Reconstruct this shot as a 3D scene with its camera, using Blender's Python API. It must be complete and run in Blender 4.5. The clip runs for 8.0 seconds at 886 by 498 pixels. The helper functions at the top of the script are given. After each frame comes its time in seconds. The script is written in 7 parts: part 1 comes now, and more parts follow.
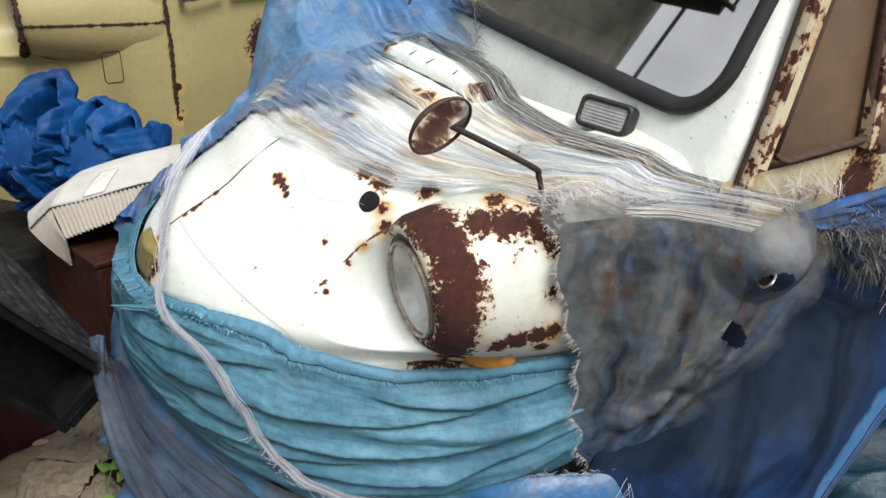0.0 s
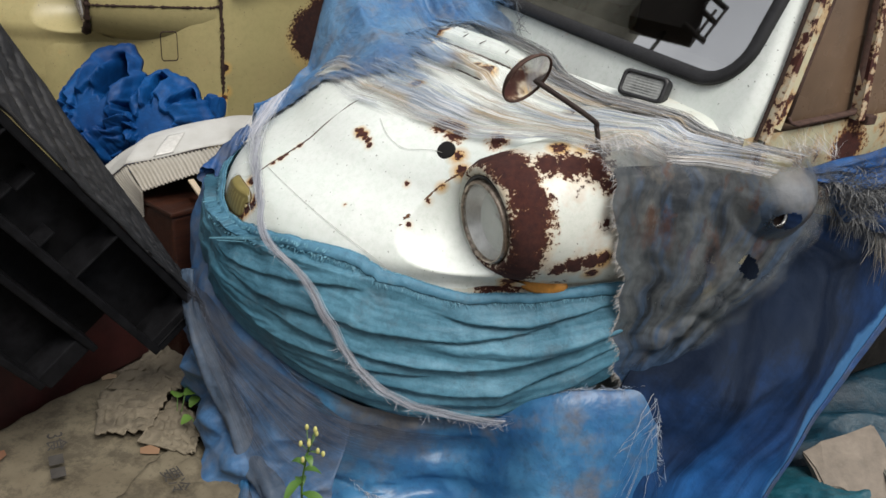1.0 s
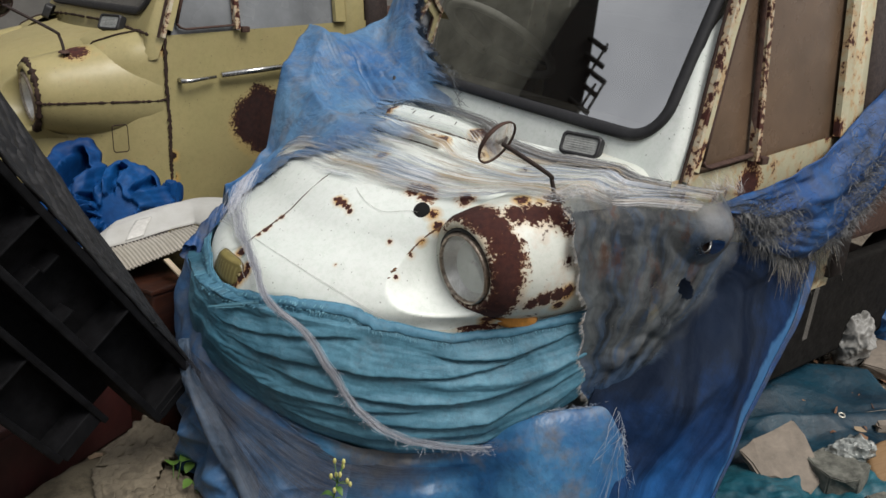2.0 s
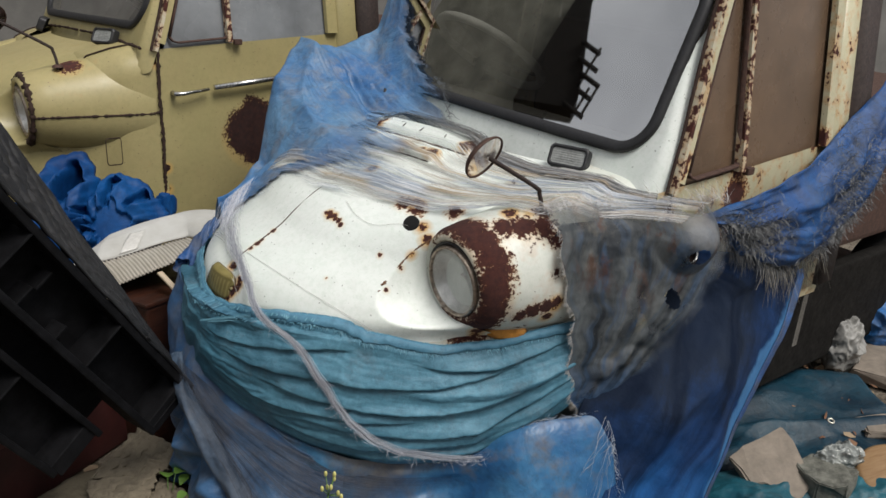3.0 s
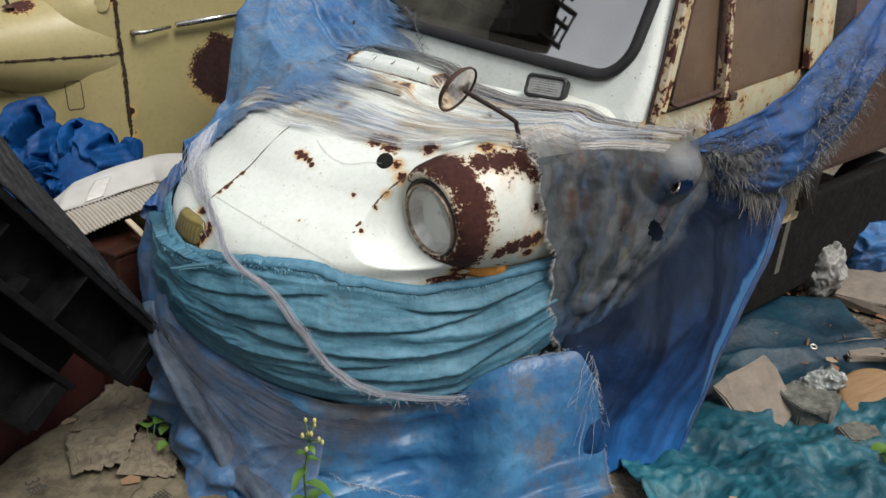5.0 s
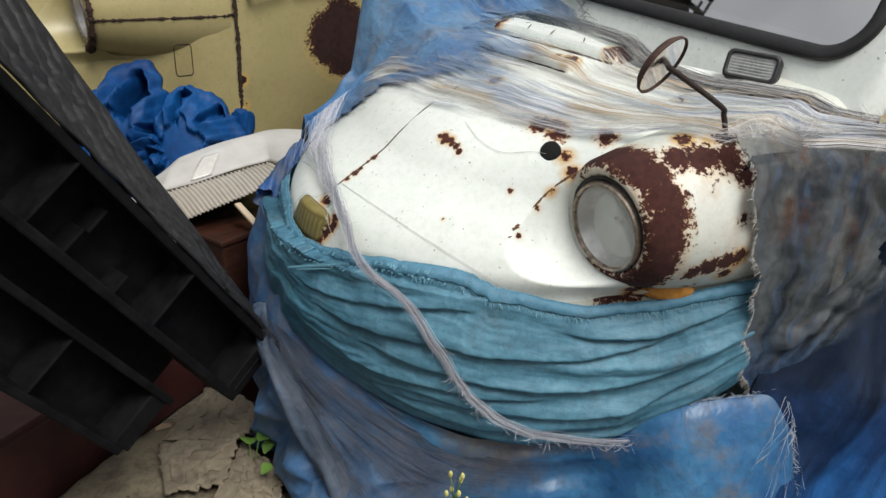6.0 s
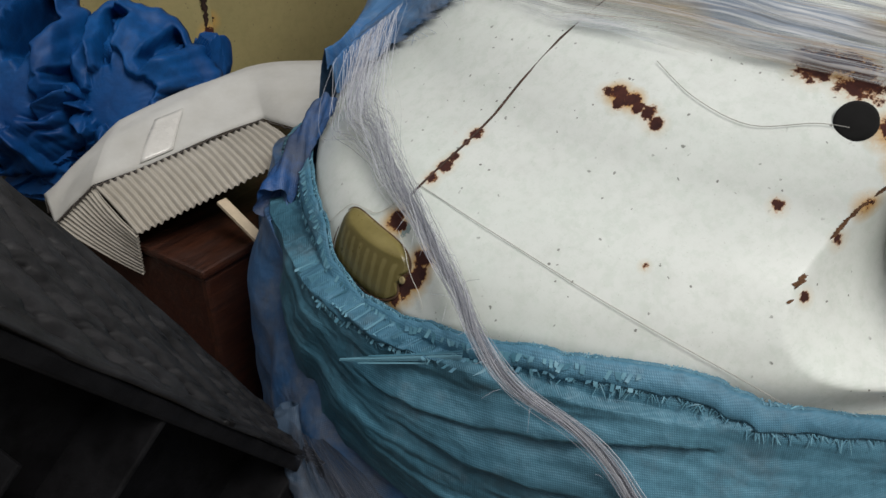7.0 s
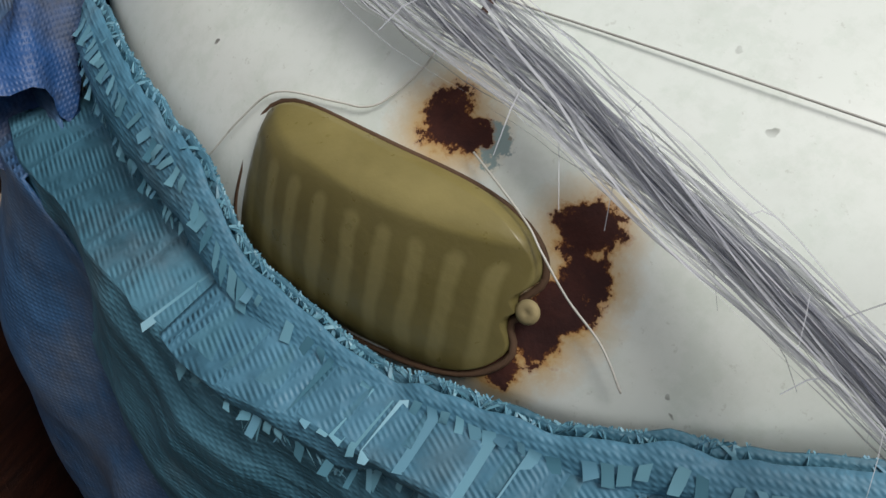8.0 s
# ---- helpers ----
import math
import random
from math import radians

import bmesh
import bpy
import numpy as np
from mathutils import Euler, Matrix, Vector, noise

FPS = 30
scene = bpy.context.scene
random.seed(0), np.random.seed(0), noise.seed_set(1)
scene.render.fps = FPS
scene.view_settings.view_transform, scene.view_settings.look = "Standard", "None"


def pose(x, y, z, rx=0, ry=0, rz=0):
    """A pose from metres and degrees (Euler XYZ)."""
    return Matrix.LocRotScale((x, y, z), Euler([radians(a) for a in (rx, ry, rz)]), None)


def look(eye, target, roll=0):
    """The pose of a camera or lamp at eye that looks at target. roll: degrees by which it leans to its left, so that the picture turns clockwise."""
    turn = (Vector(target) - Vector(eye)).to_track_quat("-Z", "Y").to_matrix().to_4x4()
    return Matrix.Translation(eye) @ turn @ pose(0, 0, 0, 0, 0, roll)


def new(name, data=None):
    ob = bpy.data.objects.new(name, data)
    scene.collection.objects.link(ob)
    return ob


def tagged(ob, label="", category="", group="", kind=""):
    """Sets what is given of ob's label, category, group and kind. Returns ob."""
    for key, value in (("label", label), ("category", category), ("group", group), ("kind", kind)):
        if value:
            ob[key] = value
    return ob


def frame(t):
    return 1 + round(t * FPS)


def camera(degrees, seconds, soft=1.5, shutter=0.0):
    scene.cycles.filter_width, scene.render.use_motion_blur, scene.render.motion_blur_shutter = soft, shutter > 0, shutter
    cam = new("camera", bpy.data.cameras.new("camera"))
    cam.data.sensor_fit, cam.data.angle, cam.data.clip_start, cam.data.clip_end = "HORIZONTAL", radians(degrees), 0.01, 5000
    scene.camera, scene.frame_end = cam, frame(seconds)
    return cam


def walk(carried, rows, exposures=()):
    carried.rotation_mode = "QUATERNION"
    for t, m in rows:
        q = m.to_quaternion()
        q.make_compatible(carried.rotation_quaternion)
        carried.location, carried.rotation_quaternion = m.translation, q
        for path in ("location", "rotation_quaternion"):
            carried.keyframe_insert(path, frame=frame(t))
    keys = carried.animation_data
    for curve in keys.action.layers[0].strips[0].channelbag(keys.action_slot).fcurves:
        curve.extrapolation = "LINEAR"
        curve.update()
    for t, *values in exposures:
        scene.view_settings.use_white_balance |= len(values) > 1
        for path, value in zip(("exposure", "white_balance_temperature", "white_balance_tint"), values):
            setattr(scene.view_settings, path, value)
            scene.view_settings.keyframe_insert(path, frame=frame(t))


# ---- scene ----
cam = camera(56.0, 8.0, 1.5)
PATH = [
    (0, (0.062, -0.054, 1.337), (0.006, 1.751, 0.477), 1.0),
    (0.5, (-0.003, -0.265, 1.324), (-0.068, 1.548, 0.482), 2.5),
    (1, (-0.149, -0.359, 1.287), (-0.093, 1.472, 0.485), 4.1),
    (1.5, (-0.333, -0.492, 1.292), (-0.128, 1.361, 0.568), 2.3),
    (2, (-0.372, -0.576, 1.305), (-0.048, 1.299, 0.687), 2.1),
    (2.2, (-0.372, -0.594, 1.312), (-0.038, 1.283, 0.708), 1.8),
    (3.3, (-0.33, -0.592, 1.336), (-0.009, 1.281, 0.715), 1.5),
    (3.5, (-0.285, -0.564, 1.334), (0.019, 1.291, 0.652), 0.9),
    (4, (-0.227, -0.499, 1.357), (0.037, 1.365, 0.683), 2.5),
    (4.2, (-0.239, -0.499, 1.353), (0.057, 1.36, 0.679), 2.8),
    (5.3, (-0.359, -0.552, 1.308), (0.014, 1.257, 0.541), -0.0),
    (5.5, (-0.369, -0.517, 1.301), (-0.001, 1.298, 0.545), 1.4),
    (6, (-0.436, -0.19, 1.238), (-0.269, 1.636, 0.439), 1.0),
    (6.5, (-0.492, 0.289, 1.216), (-0.34, 2.064, 0.306), 1.7),
    (7, (-0.585, 0.608, 1.099), (-0.354, 2.3, 0.058), -0.9),
    (7.5, (-0.632, 0.983, 0.922), (-0.154, 2.512, -0.275), -2.0),
    (8, (-0.631, 1.17, 0.809), (-0.007, 2.556, -0.49), -2.1),
]
EXPOSURES = [(0.0, 0.38), (0.5, 0.12), (1.0, 0.0), (2.0, -0.2), (3.5, -0.15), (4.0, -0.15), (5.5, 0.0), (6.0, 0.0), (6.5, -0.33), (7.0, -0.57), (7.5, -0.67), (8.0, -0.36)]
walk(cam, [(t, look(eye, target, roll)) for t, eye, target, roll in PATH], EXPOSURES)


# ---- light ----
world = bpy.data.worlds.new("world")
scene.world = world
world.use_nodes = True
wn = world.node_tree
sky = wn.nodes.new("ShaderNodeTexSky")
sky.sky_type, sky.sun_disc = "NISHITA", False
sky.sun_elevation, sky.sun_rotation = radians(55), radians(140)
sky.air_density, sky.dust_density, sky.ozone_density = 1.0, 4.0, 1.0
grey = wn.nodes.new("ShaderNodeMix")
grey.data_type = "RGBA"
grey.inputs["Factor"].default_value = 0.72
clouds = wn.nodes.new("ShaderNodeTexNoise")
clouds.inputs["Scale"].default_value, clouds.inputs["Detail"].default_value = 3.2, 5.0
spread = wn.nodes.new("ShaderNodeMapRange")
spread.inputs["From Min"].default_value, spread.inputs["From Max"].default_value = 0.3, 0.7
spread.inputs["To Min"].default_value, spread.inputs["To Max"].default_value = 5.2, 10.6
wn.links.new(wn.nodes.new("ShaderNodeTexCoord").outputs["Generated"], clouds.inputs["Vector"])
wn.links.new(clouds.outputs["Fac"], spread.inputs["Value"])
wn.links.new(spread.outputs[0], grey.inputs["B"])
wn.links.new(sky.outputs[0], grey.inputs["A"])
wn.links.new(grey.outputs["Result"], wn.nodes["Background"].inputs[0])
wn.nodes["Background"].inputs[1].default_value = 0.100
sun = new("sun", bpy.data.lights.new("sun", "SUN"))
sun.data.energy, sun.data.angle, sun.data.color = 2.9, radians(26), (1.0, 0.97, 0.92)
sun.matrix_world = look((2.3, -2.6, 7.0), (0, 1.2, 0.6))


# ---- materials ----
class Nodes:
    """A short hand for node trees."""

    def __init__(self, name, rough=0.6, metal=0.0, bump=0.0):
        self.mat = bpy.data.materials.new(name)
        self.mat.use_nodes = True
        self.t = self.mat.node_tree
        self.b = self.t.nodes["Principled BSDF"]
        self.out = self.t.nodes["Material Output"]
        self.b.inputs["Roughness"].default_value = rough
        self.b.inputs["Metallic"].default_value = metal
        coords = self.t.nodes.new("ShaderNodeTexCoord")
        self.co, self.uv = coords.outputs["Object"], coords.outputs["UV"]

    def add(self, kind, **values):
        n = self.t.nodes.new(kind)
        for k, v in values.items():
            setattr(n, k, v)
        return n

    def put(self, value, socket):
        if isinstance(value, bpy.types.NodeSocket):
            self.t.links.new(value, socket)
        elif isinstance(value, tuple) and len(value) == 3 and socket.type == "RGBA":
            socket.default_value = (*value, 1)
        else:
            socket.default_value = value

    def scaled(self, scale, rot=(0, 0, 0), co=None):
        m = self.add("ShaderNodeMapping")
        self.put(co or self.co, m.inputs["Vector"])
        m.inputs["Scale"].default_value = scale
        m.inputs["Rotation"].default_value = [radians(a) for a in rot]
        return m.outputs[0]

    def noise(self, scale, detail=4.0, rough=0.55, co=None, distort=0.0):
        n = self.add("ShaderNodeTexNoise")
        self.put(co or self.co, n.inputs["Vector"])
        n.inputs["Scale"].default_value, n.inputs["Detail"].default_value = scale, detail
        n.inputs["Roughness"].default_value, n.inputs["Distortion"].default_value = rough, distort
        return n.outputs["Fac"]

    def noise_co(self, scale, amount):
        """The object's coordinates, shaken by noise."""
        t = self.add("ShaderNodeTexNoise")
        self.put(self.co, t.inputs["Vector"])
        t.inputs["Scale"].default_value = scale
        m = self.add("ShaderNodeVectorMath", operation="MULTIPLY_ADD")
        self.put(t.outputs["Color"], m.inputs[0])
        m.inputs[1].default_value = (amount, amount, amount)
        self.put(self.co, m.inputs[2])
        return m.outputs[0]

    def cells(self, scale, co=None, feature="F1"):
        n = self.add("ShaderNodeTexVoronoi", feature=feature)
        self.put(co or self.co, n.inputs["Vector"])
        n.inputs["Scale"].default_value = scale
        return n.outputs["Distance"]

    def wave(self, scale, axis="X", co=None, distort=0.0):
        n = self.add("ShaderNodeTexWave", bands_direction=axis)
        self.put(co or self.co, n.inputs["Vector"])
        n.inputs["Scale"].default_value, n.inputs["Distortion"].default_value = scale, distort
        return n.outputs["Fac"]

    def ramp(self, value, low, high, a=0.0, b=1.0):
        n = self.add("ShaderNodeMapRange")
        self.put(value, n.inputs["Value"])
        n.inputs["From Min"].default_value, n.inputs["From Max"].default_value = low, high
        n.inputs["To Min"].default_value, n.inputs["To Max"].default_value = a, b
        return n.outputs[0]

    def math(self, op, a, b=0.0):
        n = self.add("ShaderNodeMath", operation=op)
        self.put(a, n.inputs[0])
        self.put(b, n.inputs[1])
        return n.outputs[0]

    def far(self, place):
        """Distance from a place of the object."""
        n = self.add("ShaderNodeVectorMath", operation="DISTANCE")
        self.put(self.co, n.inputs[0])
        n.inputs[1].default_value = place
        return n.outputs["Value"]

    def axis(self, which, co=None):
        n = self.add("ShaderNodeSeparateXYZ")
        self.put(co or self.co, n.inputs[0])
        return n.outputs[which]

    def mix(self, fac, a, b):
        n = self.add("ShaderNodeMix", data_type="RGBA")
        self.put(fac, n.inputs["Factor"])
        self.put(a, n.inputs["A"])
        self.put(b, n.inputs["B"])
        return n.outputs["Result"]

    def color(self, value):
        self.put(value, self.b.inputs["Base Color"])
        return self

    def rough(self, value):
        self.put(value, self.b.inputs["Roughness"])
        return self

    def bump(self, height, strength=0.3, distance=0.01, after=None):
        n = self.add("ShaderNodeBump")
        n.inputs["Strength"].default_value, n.inputs["Distance"].default_value = strength, distance
        self.put(height, n.inputs["Height"])
        if after:
            self.put(after, n.inputs["Normal"])
        self.put(n.outputs[0], self.b.inputs["Normal"])
        return n.outputs[0]

    def island(self):
        return self.add("ShaderNodeNewGeometry").outputs["Random Per Island"]

    def own(self):
        return self.add("ShaderNodeObjectInfo").outputs["Random"]

    def sheer(self, fac):
        """Mixes the surface with clear air by fac (1: solid)."""
        clear = self.add("ShaderNodeBsdfTransparent")
        m = self.add("ShaderNodeMixShader")
        self.put(fac, m.inputs[0])
        self.t.links.new(clear.outputs[0], m.inputs[1])
        self.t.links.new(self.b.outputs[0], m.inputs[2])
        self.t.links.new(m.outputs[0], self.out.inputs[0])
        return self


RUST_DARK, RUST_MID, RUST_BRIGHT = (0.036, 0.010, 0.009), (0.076, 0.021, 0.014), (0.48, 0.21, 0.05)


def rusty_paint(name, paint, dirt, spots=(), grain=24, fray=0.3, general=0.62, gloss=0.32, flakes=(), bleed=1.0, deep=1.0):
    """Old enamel with rust eaten through at the given places (x, y, z, radius) and, by chance, elsewhere."""
    n = Nodes(name)
    fine, mid, big = n.noise(95, 5, 0.65), n.noise(grain, 5, 0.6), n.noise(5, 3)
    rust = n.ramp(n.math("ADD", n.math("MULTIPLY", mid, 1 - fray), n.math("MULTIPLY", fine, fray)), general, general + 0.03)
    halo = n.ramp(mid, general - 0.10, general + 0.02, 0, 0.5)
    tiny, small = n.noise(380, 4, 0.7), n.noise(110, 5, 0.7)
    ragged = n.math("ADD", n.math("MULTIPLY", n.math("SUBTRACT", tiny, 0.5), 0.5), n.math("ADD", n.math("MULTIPLY", n.math("SUBTRACT", small, 0.5), 2.4), n.math("MULTIPLY", n.math("SUBTRACT", mid, 0.5), 1.6)))
    least, glow = 9.0, 0.0
    for x, y, z, r in spots:
        d = n.math("DIVIDE", n.far((x, y, z)), r)
        d = n.math("ADD", d, n.math("MULTIPLY", ragged, min(1.0, 0.035 / r)))
        least = n.math("MINIMUM", least, d)
        halo = n.math("MAXIMUM", halo, n.ramp(d, 1.0 + 0.25 * min(1.0, 0.02 / r), 0.96, 0, 0.85))
        near = n.math("ADD", n.math("DIVIDE", n.far((x, y, z - 0.2 * r)), r), n.math("MULTIPLY", ragged, 0.45 * min(1.0, 0.035 / r)))
        glow = n.math("MAXIMUM", glow, n.ramp(near, 1.0 + 1.35 * min(1.0, 0.012 / r), 1.0, 0, 0.85 if 0.0079 < r < 0.02 else 0.25))
    rim = 0.0
    if spots:
        rust = n.math("MAXIMUM", rust, n.ramp(least, 1.0, 0.92))
        rim = n.ramp(least, 0.80, 1.0, 0, 1.0)
        rim = n.math("MULTIPLY", rim, n.ramp(least, 1.1, 1.0))
    base = n.mix(n.ramp(big, 0.35, 0.7), paint, tuple(c * 0.9 for c in paint))
    base = n.mix(n.ramp(n.noise(40, 6, 0.7), 0.5, 0.75, 0, 0.16), base, dirt)
    speck = n.math("MULTIPLY", n.ramp(n.cells(70, n.noise_co(160, 0.007)), 0.115, 0.09), n.ramp(n.noise(17, 3), 0.46, 0.53))
    base = n.mix(n.ramp(n.noise(58, 6, 0.72), 0.50, 0.60, 0, 0.28), base, (paint[0] * 0.72, paint[1] * 0.78, paint[2] * 0.72))
    base = n.mix(n.math("MULTIPLY", speck, 0.8), base, (0.05, 0.04, 0.03))
    base = n.mix(n.ramp(n.noise(3.5, 5, 0.7), 0.45, 0.7, 0, 0.3), base, (paint[0] * 0.80, paint[1] * 0.90, paint[2] * 0.84))
    base = n.mix(n.ramp(n.noise(75, 6, 0.75), 0.48, 0.70, 0, 0.22), base, (paint[0] * 0.62, paint[1] * 0.66, paint[2] * 0.60))
    base = n.mix(n.ramp(n.noise(260, 3, 0.7), 0.65, 0.72, 0, 0.3), base, (paint[0] * 0.45, paint[1] * 0.45, paint[2] * 0.40))
    if spots:
        base = n.mix(n.math("MULTIPLY", glow, n.ramp(small, 0.25, 0.5)), base, (0.62, 0.38, 0.11))
    for x, y, z, r in flakes:
        d = n.math("ADD", n.math("DIVIDE", n.far((x, y, z)), r), ragged)
        base = n.mix(n.ramp(d, 1.0, 0.9), base, (0.30, 0.40, 0.40))
    base = n.mix(n.math("MULTIPLY", halo, bleed), base, RUST_BRIGHT)
    rusty = n.mix(n.ramp(n.noise(60, 5, 0.7), 0.35, 0.65), tuple(c * deep for c in RUST_DARK), tuple(c * deep for c in RUST_MID))
    rusty = n.mix(n.ramp(fine, 0.62, 0.75, 0, 0.10), rusty, RUST_BRIGHT)
    rusty = n.mix(n.math("MULTIPLY", rim, n.ramp(small, 0.4, 0.6, 0, min(1.0, bleed + 0.1))), rusty, (0.36, 0.13, 0.025))
    n.color(n.mix(rust, base, rusty))
    n.rough(n.math("ADD", n.ramp(rust, 0, 1, gloss, 0.9), n.ramp(mid, 0.3, 0.7, 0, 0.12)))
    h = n.math("ADD", n.math("MULTIPLY", rust, -0.6), n.math("MULTIPLY", n.math("MULTIPLY", fine, rust), 0.9))
    n.bump(h, 0.5, 0.002)
    return n.mat


def woven(name, color, faded, dusty, weave=150, gloss=0.5, fade=0.5, dust=0.6, pulled=None):
    """Polythene tarpaulin: a fine flat weave, bleached, creased and dirty in patches."""
    n = Nodes(name, gloss)
    big, mid = n.noise(3.2, 5, 0.6), n.noise(14, 6, 0.7)
    c = n.mix(n.ramp(big, fade - 0.14, fade + 0.2), color, faded)
    w = n.math("MULTIPLY", n.wave(weave, "X"), n.wave(weave, "Z"))
    lines = n.ramp(n.math("ABSOLUTE", n.math("SUBTRACT", n.noise(6, 2, 0.5, distort=0.3), 0.5)), 0.0, 0.02, 1.0, 0.0)
    crack = n.ramp(n.cells(26, n.noise_co(9, 0.05), "DISTANCE_TO_EDGE"), 0.0, 0.05, 1.0, 0.0)
    c = n.mix(n.math("MULTIPLY", crack, n.ramp(mid, 0.5, 0.65, 0, 0.22)), c, tuple(min(1, k * 1.3 + 0.03) for k in faded))
    c = n.mix(n.math("MULTIPLY", lines, 0.10), c, tuple(min(1, k * 1.25 + 0.04) for k in faded))
    c = n.mix(n.ramp(mid, dust - 0.08, dust + 0.14, 0, 0.8), c, dusty)
    c = n.mix(n.ramp(n.noise(45, 5, 0.75), 0.42, 0.75, 0, 0.5), c, tuple(k * 0.4 for k in color))
    c = n.mix(n.ramp(w, 0.0, 0.5, 0.10, 0.0), c, tuple(k * 0.5 for k in color))
    pull = 0.0
    if pulled:
        # creases drawn along the pull of the cloth
        co = n.scaled((*pulled, 1), (0, 0, -7), n.uv)
        pull = n.ramp(n.math("ABSOLUTE", n.math("SUBTRACT", n.noise(1.0, 4, 0.55, co, 0.5), 0.5)), 0.0, 0.07, 1.0, 0.0)
        patchy = n.ramp(n.noise(4.5, 3), 0.42, 0.6)
        pull = n.math("MULTIPLY", pull, patchy)
        c = n.mix(n.math("MULTIPLY", pull, 0.14), c, tuple(min(1, k * 1.25 + 0.03) for k in faded))
        c = n.mix(n.ramp(n.noise(1.0, 4, 0.6, n.scaled((pulled[0] * 0.6, pulled[1] * 0.5, 1), (0, 0, -7), n.uv)), 0.52, 0.66, 0, 0.5), c, tuple(k * 0.55 for k in color))
    n.color(c)
    n.rough(n.ramp(mid, 0.3, 0.7, gloss - 0.08, gloss + 0.2))
    crease = n.math("ADD", n.math("MULTIPLY", n.noise(13, 4, 0.55, distort=0.25), 1.6), n.math("ADD", n.math("MULTIPLY", w, 0.045), n.math("MULTIPLY", lines, 0.05)))
    if pulled:
        crease = n.math("ADD", crease, n.math("MULTIPLY", pull, 0.14))
    n.bump(crease, 0.55, 0.011)
    return n.mat


def plain(name, color, rough=0.6, metal=0.0, vary=0.25, scale=30, bump=0.2):
    n = Nodes(name, rough, metal)
    n.color(n.mix(n.ramp(n.noise(scale, 6, 0.65), 0.3, 0.7), tuple(c * (1 - vary) for c in color), tuple(min(1, c * (1 + vary)) for c in color)))
    n.rough(n.ramp(n.noise(scale * 2.3, 4), 0.3, 0.7, max(0.02, rough - 0.08), min(1, rough + 0.1)))
    if bump:
        n.bump(n.noise(scale * 4, 5, 0.7), bump, 0.002)
    return n.mat


def pane_glass(name, tint, rough=0.02):
    n = Nodes(name, rough)
    clear, shine, m = n.add("ShaderNodeBsdfTransparent"), n.add("ShaderNodeBsdfGlossy"), n.add("ShaderNodeMixShader")
    n.put(tint, clear.inputs[0])
    shine.inputs["Roughness"].default_value = rough
    fres = n.add("ShaderNodeFresnel")
    fres.inputs[0].default_value = 1.8
    n.put(n.ramp(fres.outputs[0], 0.0, 1.0, 0.70, 1.0), m.inputs[0])
    n.t.links.new(clear.outputs[0], m.inputs[1])
    n.t.links.new(shine.outputs[0], m.inputs[2])
    n.t.links.new(m.outputs[0], n.out.inputs[0])
    return n.mat


M_RUBBER = plain("black_rubber", (0.018, 0.018, 0.02), 0.5, vary=0.3, scale=60)
M_CHROME = plain("tired_chrome", (0.55, 0.55, 0.54), 0.22, 1.0, 0.2, 90, 0.1)
M_IRON = plain("rusty_iron", (0.075, 0.04, 0.03), 0.75, 0.2, 0.5, 80, 0.5)
M_ARM = plain("rust_black_rod", (0.034, 0.022, 0.019), 0.7, 0.1, 0.5, 80, 0.4)
M_DARK = plain("dark_cab", (0.014, 0.013, 0.012), 0.8, vary=0.4)
M_DARK.node_tree.nodes["Principled BSDF"].inputs["Specular IOR Level"].default_value = 0.08
M_CAB = plain("faded_cab_lining", (0.14, 0.13, 0.115), 0.8, vary=0.4, scale=8)
M_GLASS = pane_glass("windscreen_glass", (0.86, 0.88, 0.86))
M_REAR_GLASS = pane_glass("grimy_rear_glass", (0.55, 0.56, 0.50), 0.2)
M_MIRROR = plain("mirror_glass", (0.85, 0.86, 0.86), 0.04, 1.0, 0.02, 20, 0)
def dull(mat, level):
    mat.node_tree.nodes["Principled BSDF"].inputs["Specular IOR Level"].default_value = level
    return mat


M_BLACK = dull(plain("weathered_black_plastic", (0.007, 0.007, 0.008), 0.6, vary=0.6, scale=26, bump=0.4), 0.10)
M_BLUE = woven("blue_tarpaulin", (0.010, 0.075, 0.28), (0.040, 0.18, 0.44), (0.10, 0.11, 0.13), fade=0.46, dust=0.56)
M_BLUE_GRIMY = woven("grimy_blue_tarpaulin", (0.010, 0.058, 0.21), (0.030, 0.14, 0.38), (0.050, 0.055, 0.065), fade=0.52, dust=0.47)
M_BAG = dull(woven("bright_blue_tarpaulin", (0.002, 0.036, 0.145), (0.004, 0.098, 0.32), (0.004, 0.072, 0.24), fade=0.52, dust=0.80, gloss=0.50), 0.22)
for node in M_BAG.node_tree.nodes:
    if node.type == "BUMP":
        node.inputs["Strength"].default_value = 0.22
M_TEAL = woven("teal_tarpaulin", (0.036, 0.135, 0.205), (0.115, 0.300, 0.41), (0.13, 0.195, 0.24), fade=0.48, dust=0.62, pulled=(2.6, 5.0))
M_TEAL_HEM = woven("pale_teal_hem", (0.048, 0.168, 0.26), (0.112, 0.29, 0.42), (0.14, 0.225, 0.27), fade=0.45, dust=0.62)
M_GROUNDTARP = woven("old_teal_groundsheet", (0.002, 0.018, 0.036), (0.005, 0.050, 0.082), (0.012, 0.022, 0.030), fade=0.5, dust=0.60, gloss=0.45)

# ---- helpers of this scene ----
TRUCK = pose(-0.598, 1.411, 0.026, 0, -4.0, 119.0)


def P(s, f, z):
    """World place from metres to the white truck's left, forward and up."""
    return TRUCK @ Vector((-s, f, z))


